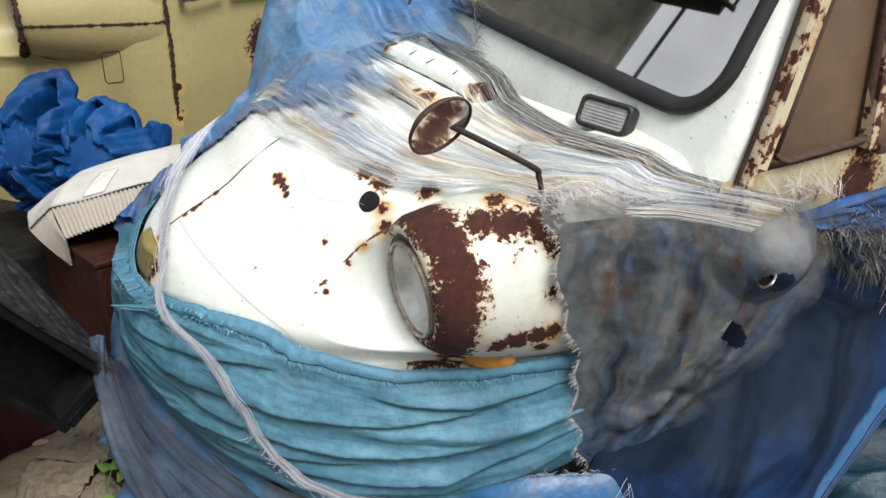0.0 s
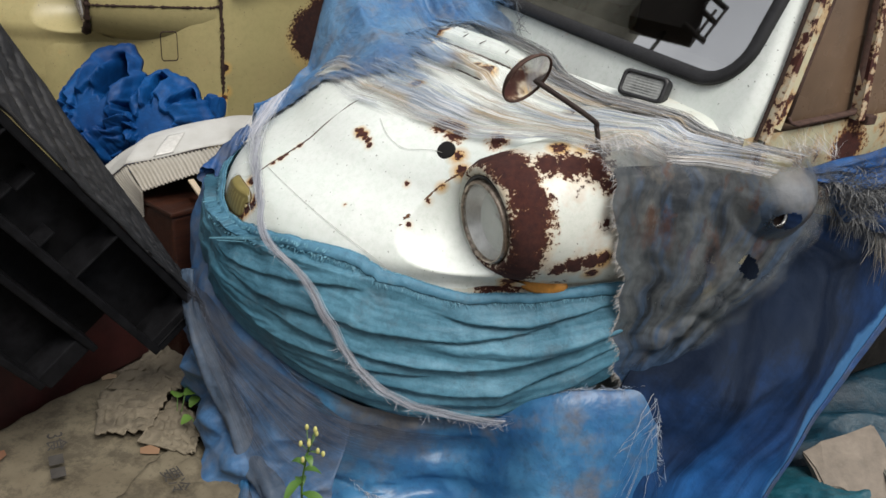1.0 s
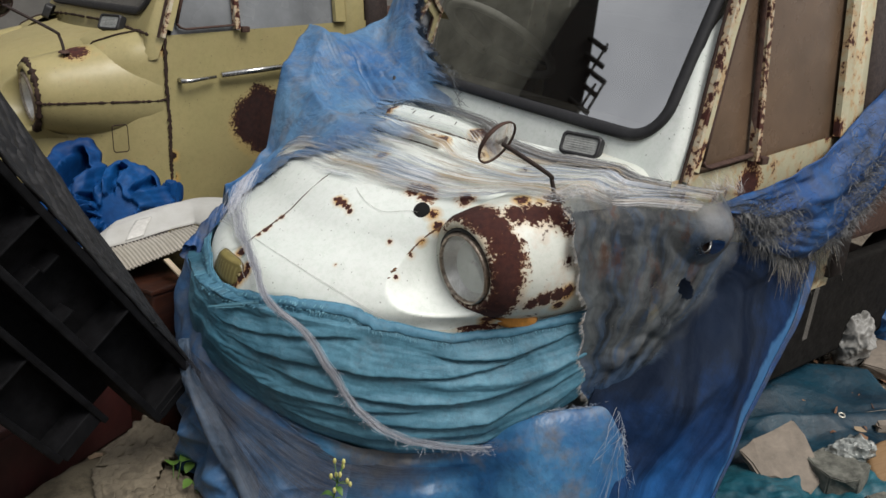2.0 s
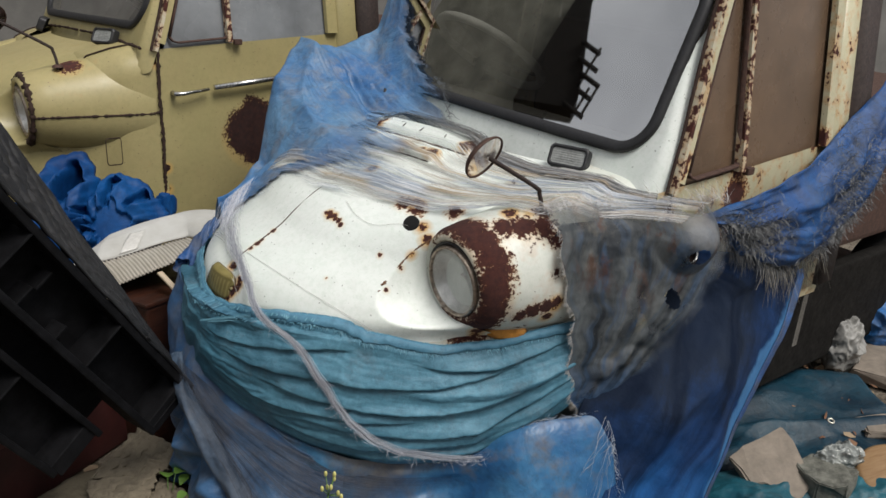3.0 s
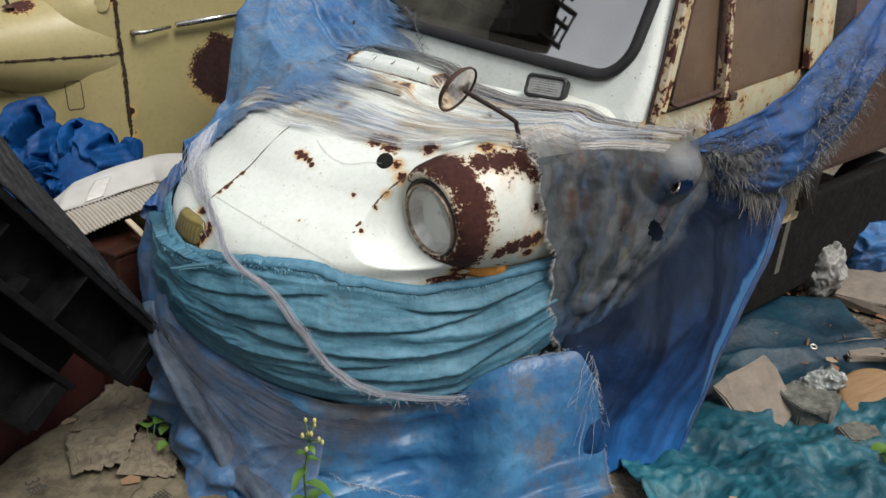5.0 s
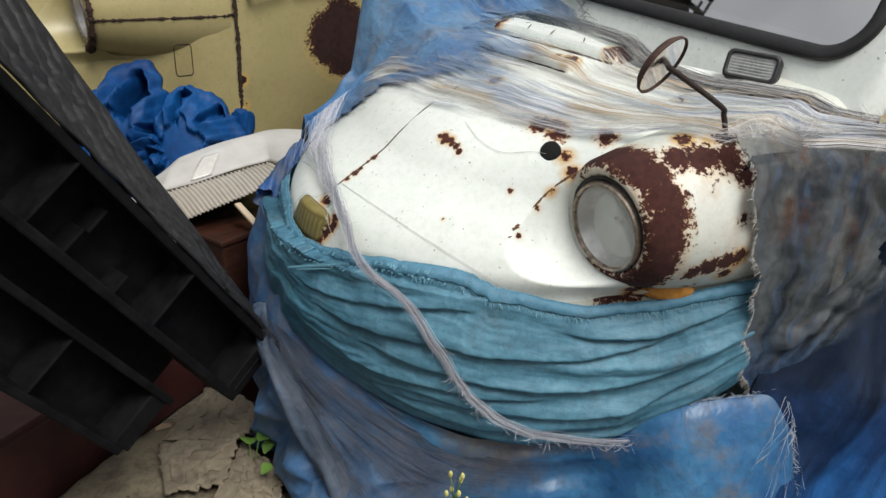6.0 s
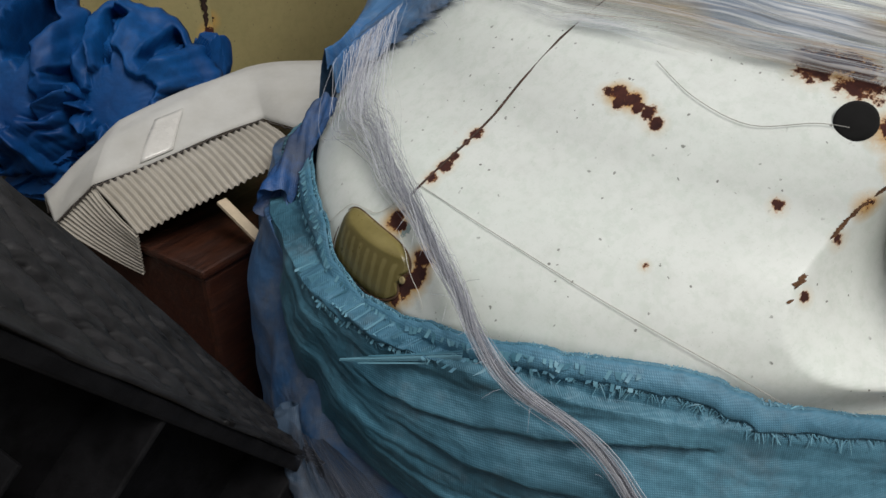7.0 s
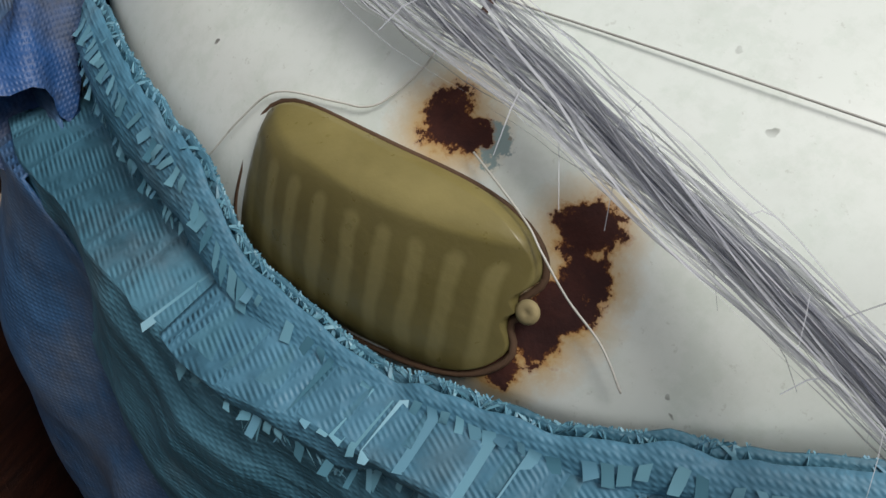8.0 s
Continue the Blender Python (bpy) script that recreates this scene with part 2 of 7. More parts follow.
def lerp_table(x, table):
    if x <= table[0][0]:
        return table[0][1]
    for (x0, y0), (x1, y1) in zip(table, table[1:]):
        if x <= x1:
            k = (x - x0) / (x1 - x0)
            return y0 + (y1 - y0) * k
    return table[-1][1]


def smooth(x, a, b):
    k = min(1.0, max(0.0, (x - a) / (b - a)))
    return k * k * (3 - 2 * k)


def mesh_of(name, verts, faces, mat, shade=True):
    me = bpy.data.meshes.new(name)
    me.from_pydata([tuple(v) for v in verts], [], faces)
    me.materials.append(mat)
    me.update()
    if shade:
        me.polygons.foreach_set("use_smooth", [True] * len(me.polygons))
    return me


def from_bm(name, bm, mat, shade=False):
    bmesh.ops.recalc_face_normals(bm, faces=bm.faces)
    me = bpy.data.meshes.new(name)
    bm.to_mesh(me)
    bm.free()
    me.materials.append(mat)
    if shade:
        me.polygons.foreach_set("use_smooth", [True] * len(me.polygons))
    return me


def put_mesh(name, me, parent=None, label="", m=None):
    ob = new(name, me)
    if parent:
        ob.parent = parent
    if m is not None:
        ob.matrix_basis = m
    if label:
        ob["label"] = label
    return ob


def part(name, bm, mat, parent, label="", shade=False):
    return put_mesh(name, from_bm(name, bm, mat, shade), parent, label)


def empty(name, m, label, category, group=""):
    ob = new(name)
    ob.matrix_basis = m
    return tagged(ob, label, category, group)


def sheet(name, fun, nu, nv, mat, parent=None, label="", thick=0.0, skip=None):
    """A surface from fun(u, v) with u and v from 0 to 1."""
    verts = [fun(i / nu, j / nv) for j in range(nv + 1) for i in range(nu + 1)]
    faces = []
    for j in range(nv):
        for i in range(nu):
            if skip and skip((i + 0.5) / nu, (j + 0.5) / nv):
                continue
            a = j * (nu + 1) + i
            faces.append((a, a + 1, a + nu + 2, a + nu + 1))
    me = mesh_of(name, verts, faces, mat)
    uv = me.uv_layers.new(name="UVMap").data
    for k, loop in enumerate(me.loops):
        a = loop.vertex_index
        uv[k].uv = (a % (nu + 1) / nu, a // (nu + 1) / nv)
    ob = put_mesh(name, me, parent, label)
    if thick:
        mod = ob.modifiers.new("thickness", "SOLIDIFY")
        mod.thickness, mod.offset = thick, 0
    return ob


def tube_into(bm, pts, r, sides=8, taper=None, cap=True):
    """A round rod along points, added to bm."""
    rings = []
    pts = [Vector(p) for p in pts]
    for i, p in enumerate(pts):
        d = (pts[min(i + 1, len(pts) - 1)] - pts[max(i - 1, 0)]).normalized()
        a = d.orthogonal().normalized() if i == 0 else (rings_x - d * rings_x.dot(d)).normalized()
        rings_x = a
        b = d.cross(a)
        rr = r if taper is None else r * taper(i / (len(pts) - 1))
        rings.append([bm.verts.new(p + rr * (a * math.cos(k * math.tau / sides) + b * math.sin(k * math.tau / sides))) for k in range(sides)])
    for r0, r1 in zip(rings, rings[1:]):
        for k in range(sides):
            bm.faces.new((r0[k], r0[(k + 1) % sides], r1[(k + 1) % sides], r1[k]))
    if cap:
        bm.faces.new(rings[0][::-1])
        bm.faces.new(rings[-1])


def tube(name, pts, r, mat, parent=None, label="", sides=8, taper=None):
    bm = bmesh.new()
    tube_into(bm, pts, r, sides, taper)
    return part(name, bm, mat, parent, label, True)


def box_into(bm, size, m, bevel=0.0):
    made = bmesh.ops.create_cube(bm, size=1.0, matrix=m @ Matrix.Diagonal((*size, 1)))
    if bevel:
        edges = list({e for v in made["verts"] for e in v.link_edges})
        bmesh.ops.bevel(bm, geom=edges, offset=bevel, segments=2, affect="EDGES", profile=0.6)


def box(name, size, m, mat, parent=None, label="", bevel=0.004):
    bm = bmesh.new()
    box_into(bm, size, m, bevel)
    return part(name, bm, mat, parent, label)


def turned(profile, m, segments=48):
    """A surface turned about the local z axis; profile: (radius, height)."""
    bm = bmesh.new()
    rings = []
    for r, h in profile:
        if r < 1e-6:
            rings.append([bm.verts.new(m @ Vector((0, 0, h)))] * segments)
        else:
            rings.append([bm.verts.new(m @ Vector((r * math.cos(k * math.tau / segments), r * math.sin(k * math.tau / segments), h))) for k in range(segments)])
    for r0, r1 in zip(rings, rings[1:]):
        for k in range(segments):
            q = list(dict.fromkeys((r0[k], r0[(k + 1) % segments], r1[(k + 1) % segments], r1[k])))
            if len(q) > 2:
                bm.faces.new(q)
    return bm


def along(p, direction, up=(0, 0, 1)):
    """A pose at p whose local z axis points along direction."""
    return Matrix.Translation(p) @ Vector(direction).to_track_quat("Z", "Y").to_matrix().to_4x4()


def smooth_path(pts, n=8):
    """Points on a smooth curve through pts."""
    pts = [Vector(p) for p in pts]
    out = []
    for i in range(len(pts) - 1):
        p0, p1, p2, p3 = pts[max(i - 1, 0)], pts[i], pts[i + 1], pts[min(i + 2, len(pts) - 1)]
        for k in range(n):
            t = k / n
            out.append(0.5 * (2 * p1 + (p2 - p0) * t + (2 * p0 - 5 * p1 + 4 * p2 - p3) * t * t + (3 * p1 - p0 - 3 * p2 + p3) * t ** 3))
    return out + [pts[-1]]


# ---- outline of the wrapped nose ----
PLAN = [(-0.70, -1.5), (-0.66, -0.9), (-0.6, -0.6), (-0.5, -0.32), (-0.36, -0.10), (-0.2, 0.0), (-0.044, 0.034), (0.1, 0.012), (0.19, -0.034), (0.266, -0.085), (0.34, -0.145), (0.409, -0.222), (0.46, -0.325), (0.49, -0.395), (0.54, -0.488), (0.6, -0.59), (0.66, -0.8), (0.685, -1.0), (0.70, -1.5)]


def plan_f(s):
    return sum(lerp_table(s + d, PLAN) for d in (-0.03, -0.015, 0, 0.015, 0.03)) / 5


def plan_out(s):
    """Outward direction of the nose's outline, as (s, f)."""
    d = plan_f(s + 0.01) - plan_f(s - 0.01)
    return Vector((-d, 0.02)).normalized()


# ---- the trucks ----
NOSE = [(0.12, -0.01), (0.30, 0.010), (0.45, 0.012), (0.56, 0.0), (0.592, -0.012), (0.616, -0.027), (0.644, -0.056), (0.664, -0.09), (0.69, -0.135), (0.706, -0.175),
        (0.75, -0.222), (0.79, -0.275), (0.83, -0.36), (0.865, -0.46), (0.888, -0.58), (0.897, -0.66), (0.903, -0.78)]
CROWN = [(0.5, 1.35), (0.66, 1.35), (0.72, 0.92), (0.80, 0.85), (0.93, 0.45)]
LAMP_S, LAMP_F, LAMP_Z = 0.462, -0.371, 0.698


def softened(table, reach):
    """The table resampled every 4 mm from 0 to 1.2 and rounded off."""
    return [sum(lerp_table(0.004 * k + reach * j / 5, table) for j in range(-5, 6)) / 11 for k in range(301)]


NOSE_SOFT, CROWN_SOFT = softened(NOSE, 0.022), softened(CROWN, 0.05)


def body_f(s, z):
    """How far forward the bonnet and nose reach."""
    q = min(299.999, max(0.0, z / 0.004))
    i = int(q)
    k = q - i
    return NOSE_SOFT[i] * (1 - k) + NOSE_SOFT[i + 1] * k - (CROWN_SOFT[i] * (1 - k) + CROWN_SOFT[i + 1] * k) * s * s


def scooped(s, z):
    f = body_f(s, z)
    r = math.hypot(abs(s) - LAMP_S, z - LAMP_Z)
    deep = min(f, LAMP_F - 0.03)
    k = min(1.0, max(0.0, (0.1115 - r) / 0.022))
    return f + (deep - f) * (0.35 * k + 0.65 * k ** 1.7)


def cab_f(s, z):
    return -0.795 - 0.42 * (z - 0.93) - 0.04 * s * s


def side_s(z):
    return 0.662 - 0.14 * max(0.0, z - 0.92) - 0.10 * max(0.0, 0.5 - z)


def S(f, z, out=0.0, sign=1):
    return Vector((-sign * (side_s(z) + out), f, z))


def eaten(k, seed):
    """How far rust has widened a joint, k along it."""
    return max(0.3, 0.75 + 0.8 * noise.noise(Vector((k * 14, seed, 0))) + 0.9 * noise.noise(Vector((k * 47, seed, 4))))


def bar_into(bm, pts, width, depth, sign=1, ragged=False):
    """A flat moulding along (f, z) points of the cab's side."""
    pts = [Vector(p) for p in pts]
    if ragged:
        pts = [a.lerp(b, k / 24) for a, b in zip(pts, pts[1:]) for k in range(24)] + [pts[-1]]
    rows = []
    for i, p in enumerate(pts):
        d = (pts[min(i + 1, len(pts) - 1)] - pts[max(i - 1, 0)]).normalized()
        n2 = Vector((-d.y, d.x))
        row = []
        for k, o in ((-0.5, 0.0), (-0.42, 1.0), (0.42, 1.0), (0.5, 0.0)):
            q = p + n2 * width * k * (eaten(i / 30, math.copysign(1, k)) if ragged else 1)
            row.append(bm.verts.new(S(q.x, q.y, depth * o, sign)))
        rows.append(row)
    for r0, r1 in zip(rows, rows[1:]):
        for k in range(3):
            bm.faces.new((r0[k], r0[k + 1], r1[k + 1], r1[k]))
    bm.faces.new(rows[0])
    bm.faces.new(rows[-1][::-1])


def rounded(cx, cz, hw, hh, r, n=12):
    """A rounded rectangle of (s, z) points."""
    out = []
    for qx, qz, a0 in ((1, 1, 0), (-1, 1, 90), (-1, -1, 180), (1, -1, 270)):
        for k in range(n):
            a = radians(a0 + 90 * k / (n - 1))
            out.append((cx + qx * (hw - r) + r * math.cos(a), cz + qz * (hh - r) + r * math.sin(a)))
    full = []
    for k, (x, z) in enumerate(out):
        full.append((x, z))
        if k % n == n - 1:
            x1, z1 = out[(k + 1) % len(out)]
            full += [(x + (x1 - x) * j / 8, z + (z1 - z) * j / 8) for j in range(1, 8)]
    return full


def bridge_rings(bm, rings):
    for r0, r1 in zip(rings, rings[1:]):
        n = len(r0)
        for k in range(n):
            bm.faces.new((r0[k], r0[(k + 1) % n], r1[(k + 1) % n], r1[k]))


def truck(m, paint, pod_paint, door_paint, label, brown, tuck, shift, seams):
    """A small three-wheeled truck, nose forward along its y axis."""
    t = empty("three_wheeled_truck", m, label, "truck", "old three-wheeled trucks")
    # bonnet and nose in one pressing

    def nose(u, v):
        s, z = -0.52 + 1.04 * u, 0.12 + 0.783 * v
        dent = 0.004 * noise.noise(Vector((s * 6, z * 6, 3)))
        f = scooped(s, z) + dent
        if z < 0.62:
            inset = plan_f(abs(s)) - 0.030 - 0.10 * smooth(z, 0.45, 0.25)
            f = min(f, inset + (f - inset) * smooth(z, 0.55, 0.62)) if f > inset else f
        return Vector((-s, f, z))

    sheet("bonnet", nose, 380, 290, paint, t, "", 0.0)
    bm = bmesh.new()
    tube_into(bm, [Vector((0, body_f(0, z) + 0.0005, z)) for z in (0.652, 0.664, 0.68, 0.70, 0.72, 0.75, 0.79, 0.83)], 0.0016, 5)
    part("bonnet_seam", bm, M_IRON, t, "rusted seam down the middle of the bonnet", True)
    for sign in (1, -1):
        # lamp pod, swept back along the wing
        if seams or sign == 1:
            bm = bmesh.new()
            rings = []
            for d, r in ((0.030, 0.080), (0.004, 0.087), (-0.003, 0.094), (-0.002, 0.101), (0.004, 0.108), (0.02, 0.118), (0.06, 0.126), (0.12, 0.136), (0.2, 0.144), (0.3, 0.149), (0.4, 0.150), (0.465, 0.150)):
                c = Vector((-sign * (LAMP_S + 0.10 * d), LAMP_F - d, LAMP_Z + 0.006 - 0.02 * d))
                rings.append([bm.verts.new(c + Vector((r * math.cos(a), 0.10 * r * math.sin(a) * max(0, 1 - d / 0.1), r * math.sin(a) * (1.0 + (0.75 if math.sin(a) > 0 else 0.25) * d)))) for a in [k * math.tau / 56 for k in range(56)]])
            bridge_rings(bm, rings)
            part("headlight_pod", bm, pod_paint, t, "lamp pod eaten by rust round its rim", True)
            lamp = new("headlight")
            lamp.parent = t
            lamp.matrix_basis = along((-sign * LAMP_S, LAMP_F, LAMP_Z), (0, 1, -0.10))
            part("rim", turned([(0.0755, -0.012), (0.0762, 0.003), (0.0785, 0.007), (0.0815, 0.006), (0.0838, 0.001), (0.0845, -0.014)], Matrix()), M_RIM, lamp, "dull rim pitted with rust", True)
            part("lens", turned([(0.0757, 0.0), (0.069, 0.006), (0.056, 0.012), (0.038, 0.0165), (0.02, 0.019), (0, 0.02)], Matrix()), M_LENS, lamp, "fluted clear glass lens", True)
            part("reflector", turned([(0.076, -0.002), (0.066, -0.022), (0.05, -0.040), (0.03, -0.050), (0.012, -0.054), (0.011, -0.03), (0, -0.03)], Matrix()), M_REFLECTOR, lamp, "dulled silver reflector", True)
            part("gasket", turned([(0.0835, -0.006), (0.088, -0.003), (0.092, -0.002), (0.095, -0.008)], Matrix()), M_RUBBER, lamp, "", True)
        # wing between lamp and door
        wing_line = smooth_path([(0.34, -0.20, 0), (0.42, -0.27, 0), (0.47, -0.37, 0), (0.525, -0.48, 0), (0.575, -0.58, 0), (0.625, -0.70, 0), (0.648, -0.80, 0), (0.660, -0.86, 0)], 6)
        top_line = [(-0.86, 0.925), (-0.70, 0.90), (-0.6, 0.875), (-0.52, 0.80), (-0.45, 0.66), (-0.36, 0.59), (-0.2, 0.56)]
        inward = [(-0.86, 0.10), (-0.6, 0.10), (-0.5, 0.06), (-0.4, 0.02), (-0.2, 0.02)]
        bm = bmesh.new()
        rows = []
        for q in wing_line:
            top, inn = lerp_table(q.y, top_line), lerp_table(q.y, inward)
            row = [bm.verts.new((-sign * (q.x - tuck * smooth(z, 0.45, 0.25) + 0.003 * noise.noise(Vector((q.y * 9, z * 9, sign)))), q.y, z)) for z in [0.12 + (top - 0.10 - 0.12) * k / 8 for k in range(9)]]
            for k in range(1, 7):
                a = k / 6 * math.pi / 2
                row.append(bm.verts.new((-sign * (q.x - inn * (1 - math.cos(a))), q.y, top - 0.10 + 0.10 * math.sin(a))))
            row.append(bm.verts.new((-sign * (q.x - inn - 0.12), q.y, top + 0.004)))
            rows.append(row)
        for r0, r1 in zip(rows, rows[1:]):
            for k in range(len(r0) - 1):
                bm.faces.new((r0[k], r0[k + 1], r1[k + 1], r1[k]))
        part("wing", bm, pod_paint, t, "front wing, patched with rust", True)
        bm = bmesh.new()
        if seams:
            tube_into(bm, smooth_path([(-sign * s, cab_f(s, z) + 0.010, z) for s, z in ((0.656, 0.909), (0.62, 0.912), (0.5, 0.918), (0.4, 0.925), (0.2, 0.93), (0.02, 0.93))], 12), 0.0065, 6, lambda k: eaten(2 * k, 1))
            tube_into(bm, smooth_path([(-sign * (LAMP_S + 0.10 * d + r - 0.001), LAMP_F - d, 0.69) for d, r in ((0.01, 0.112), (0.02, 0.118), (0.06, 0.126), (0.12, 0.136), (0.2, 0.144), (0.3, 0.149), (0.4, 0.150), (0.46, 0.150))], 12), 0.0050, 6, lambda k: eaten(1.6 * k, 2))
            tube_into(bm, [Vector((-sign * (LAMP_S + 0.112 * math.cos(a)), LAMP_F - 0.004, LAMP_Z + 0.006 + 0.112 * math.sin(a))) for a in [k * math.tau / 90 for k in range(91)]], 0.012, 6, lambda k: eaten(2.5 * k, 3), cap=False)
        tube_into(bm, [Vector((-sign * (q.x + 0.001), q.y, 0.69 - 0.01 * (q.y + 0.5))) for q in wing_line if -0.86 < q.y < -0.55], 0.006 if seams else 0.0015, 5, (lambda k: eaten(k, 5)) if seams else None)
        if seams:
            tube_into(bm, [Vector((-sign * (q.x - 0.085), q.y, lerp_table(q.y, top_line) + 0.002)) for q in wing_line if -0.87 < q.y < -0.50], 0.003, 5)
        part("wing_seam", bm, M_SEAM, t, "rusted seam along the wing", True)
        # amber marker under the pod; the cream one has an access flap instead
        if seams:
            bm = bmesh.new()
            ring = [S(-0.62 + a, 0.575 + b, 0.003, sign) for a, b in rounded(0, 0, 0.038, 0.045, 0.012, 6)]
            tube_into(bm, ring + [ring[0]], 0.0022, 5, cap=False)
            part("flap_seam", bm, M_SEAM, t, "dark outline of a small access flap", True)
        else:
            bm = turned([(0.030, 0.0), (0.027, 0.008), (0.016, 0.013), (0, 0.0145)], Matrix.Diagonal((1.7, 0.80, 1, 1)), 28)
            ob = part("side_marker", bm, M_AMBER, t, "faded amber marker lens", True)
            ob.matrix_basis = along((-sign * 0.530, -0.485, 0.576), (-sign * 0.8, 0.6, 0.1))
        # side of the cab, below the windows
        bm = bmesh.new()
        rows = []
        for k in range(13):
            z = (0.12 if seams else 0.46) + (0.905 - (0.12 if seams else 0.46)) * k / 12
            rows.append([bm.verts.new(S((-0.846 if seams else -0.80) - 0.90 * i / 18, z + (0.055 * i / 18 if k == 12 else 0), 0.004 * noise.noise(Vector((i * 0.4, z * 5, sign))), sign)) for i in range(19)])
        for r0, r1 in zip(rows, rows[1:]):
            for k in range(18):
                bm.faces.new((r0[k], r0[k + 1], r1[k + 1], r1[k]))
        part("door_skin", bm, door_paint, t, "door panel streaked with rust", True)
        bm = bmesh.new()
        bar_into(bm, [(-0.845, 0.13), (-0.849, 0.4), (-0.847, 0.5), (-0.851, 0.6), (-0.848, 0.75), (-0.853, 0.92)], 0.015 if seams else 0.010, 0.004 if seams else 0.003, sign, seams)
        part("door_gap", bm, M_SEAM, t)
        # added dark panel that stands in for the shade under the cab
        box("sill", (0.05, 1.9, 0.36), Matrix.Translation((-sign * 0.585, -1.84, 0.30)), M_DARK, t, "dark panel added for the deep shade below the door", 0.01)
        bm = bmesh.new()
        bar_into(bm, [(-0.842, 0.90), (-0.884, 1.02), (-0.949, 1.22), (-1.024, 1.42)], 0.014, 0.018, sign)
        bar_into(bm, [(-1.024, 1.42), (-1.55, 1.44), (-1.75, 1.43)], 0.02, 0.03, sign)
        part("gutter", bm, M_GUTTER, t, "rain gutter blistered with rust")
        bm = bmesh.new()
        bar_into(bm, [(-0.829, 0.90), (-0.871, 1.02), (-0.936, 1.22), (-1.011, 1.42)], 0.009, 0.004, sign)
        part("gutter_gap", bm, M_SEAM, t, "dark gap beside the gutter")
        bm = bmesh.new()
        bar_into(bm, [(-0.862, 0.925), (-0.90, 1.03), (-0.965, 1.22), (-1.035, 1.40)], 0.030, 0.016, sign)
        bar_into(bm, [(-1.53, 0.95), (-1.53, 1.40)], 0.05, 0.016, sign)
        bar_into(bm, [(-1.03, 1.39), (-1.53, 1.41)], 0.04, 0.016, sign)
        part("door_frame", bm, door_paint, t, "window frame bleeding rust")
        bm = bmesh.new()
        bar_into(bm, [(-1.108, 0.925), (-1.112, 1.40)], 0.022, 0.022, sign)
        part("window_divider", bm, M_GUTTER, t, "rusty window divider")
        bm = bmesh.new()
        vent = [(-0.895, 0.945), (-0.905, 0.932), (-0.925, 0.926), (-1.095, 0.938), (-1.102, 0.95), (-1.098, 1.39), (-1.05, 1.39), (-0.98, 1.20), (-0.92, 1.02), (-0.895, 0.945)]
        bar_into(bm, vent, 0.007, 0.014, sign)
        part("vent_seal", bm, M_IRON, t, "perished seal round the vent window", True)
        bm = bmesh.new()
        bm.faces.new([bm.verts.new(S(f, z, -0.006, sign)) for f, z in ((-0.87, 0.885), (-1.11, 0.895), (-1.11, 1.41), (-1.03, 1.41))])
        part("vent_pane", bm, brown, t, "vent window blinded with brown dirt")
        bm = bmesh.new()
        bm.faces.new([bm.verts.new(S(f, z, -0.009, sign)) for f, z in ((-1.11, 0.885), (-1.54, 0.915), (-1.54, 1.42), (-1.11, 1.41))])
        part("door_pane", bm, brown, t, "door window blinded with brown dirt")
        bm = bmesh.new()
        for f0 in (-1.60,):
            bar_into(bm, [(f0, 0.12 if seams else 0.50), (f0, 0.95), (f0 - 0.01, 1.42)], 0.09, 0.012, sign)
        part("door_post", bm, door_paint, t, "", True)
        bm = bmesh.new()
        bar_into(bm, [(-1.70, 0.5), (-1.70, 0.95), (-1.71, 1.42)], 0.10, 0.02, sign)
        part("rear_post", bm, M_ARM, t, "", True)
        box("hinge", (0.018, 0.03, 0.02), Matrix.Translation(S(-1.135, 0.925, 0.018, sign)), M_IRON, t, "rusted vent catch", 0.004)
        bm = bmesh.new()
        tube_into(bm, [S(-1.035, 0.772, 0.028, sign), S(-1.36, 0.80, 0.028, sign)], 0.010, 10)
        part("door_rail", bm, M_CHROME, t, "long chrome rail on the door", True)
        bm = bmesh.new()
        tube_into(bm, [S(-0.895, 0.757, 0.0, sign), S(-0.895, 0.757, 0.03, sign), S(-0.92, 0.757, 0.034, sign), S(-1.015, 0.767, 0.026, sign)], 0.010, 10, lambda k: 1.0 - 0.45 * k)
        part("door_handle", bm, M_CHROME, t, "chrome door handle", True)
        # small lamp under the windscreen
        lamp = new("parking_lamp")
        lamp.parent = t
        fwd = Vector((-sign * 0.35, 0.85, 0.42)).normalized()
        lamp.matrix_basis = along((-sign * 0.41, cab_f(0.41, 0.93) + 0.037, 0.930), fwd) @ pose(0, 0, 0, 0, 0, 180 if sign == 1 else 180)
        bm = bmesh.new()
        rings = [[bm.verts.new((x, y, h)) for x, y in rounded(0, 0, 0.052 - i, 0.029 - i, 0.013 - i * 0.5, 6)] for i, h in ((0.0, -0.01), (0.0, 0.012), (0.002, 0.018), (0.0085, 0.018), (0.0095, 0.011))]
        bridge_rings(bm, rings)
        part("surround", bm, M_RUBBER, lamp, "black rubber surround", True)
        bm = bmesh.new()
        n = 26
        rows = []
        for i in range(n + 1):
            y = -0.023 + 0.046 * i / n
            rows.append([bm.verts.new((x, y, 0.014 + 0.0016 * math.sin(i * math.tau / 3.25) * (abs(x) < 0.044))) for x in (-0.046, -0.044, -0.02, 0.02, 0.044, 0.046)])
        for r0, r1 in zip(rows, rows[1:]):
            for k in range(5):
                bm.faces.new((r0[k], r0[k + 1], r1[k + 1], r1[k]))
        part("lens", bm, M_RIBBED, lamp, "ribbed clear lens", True)
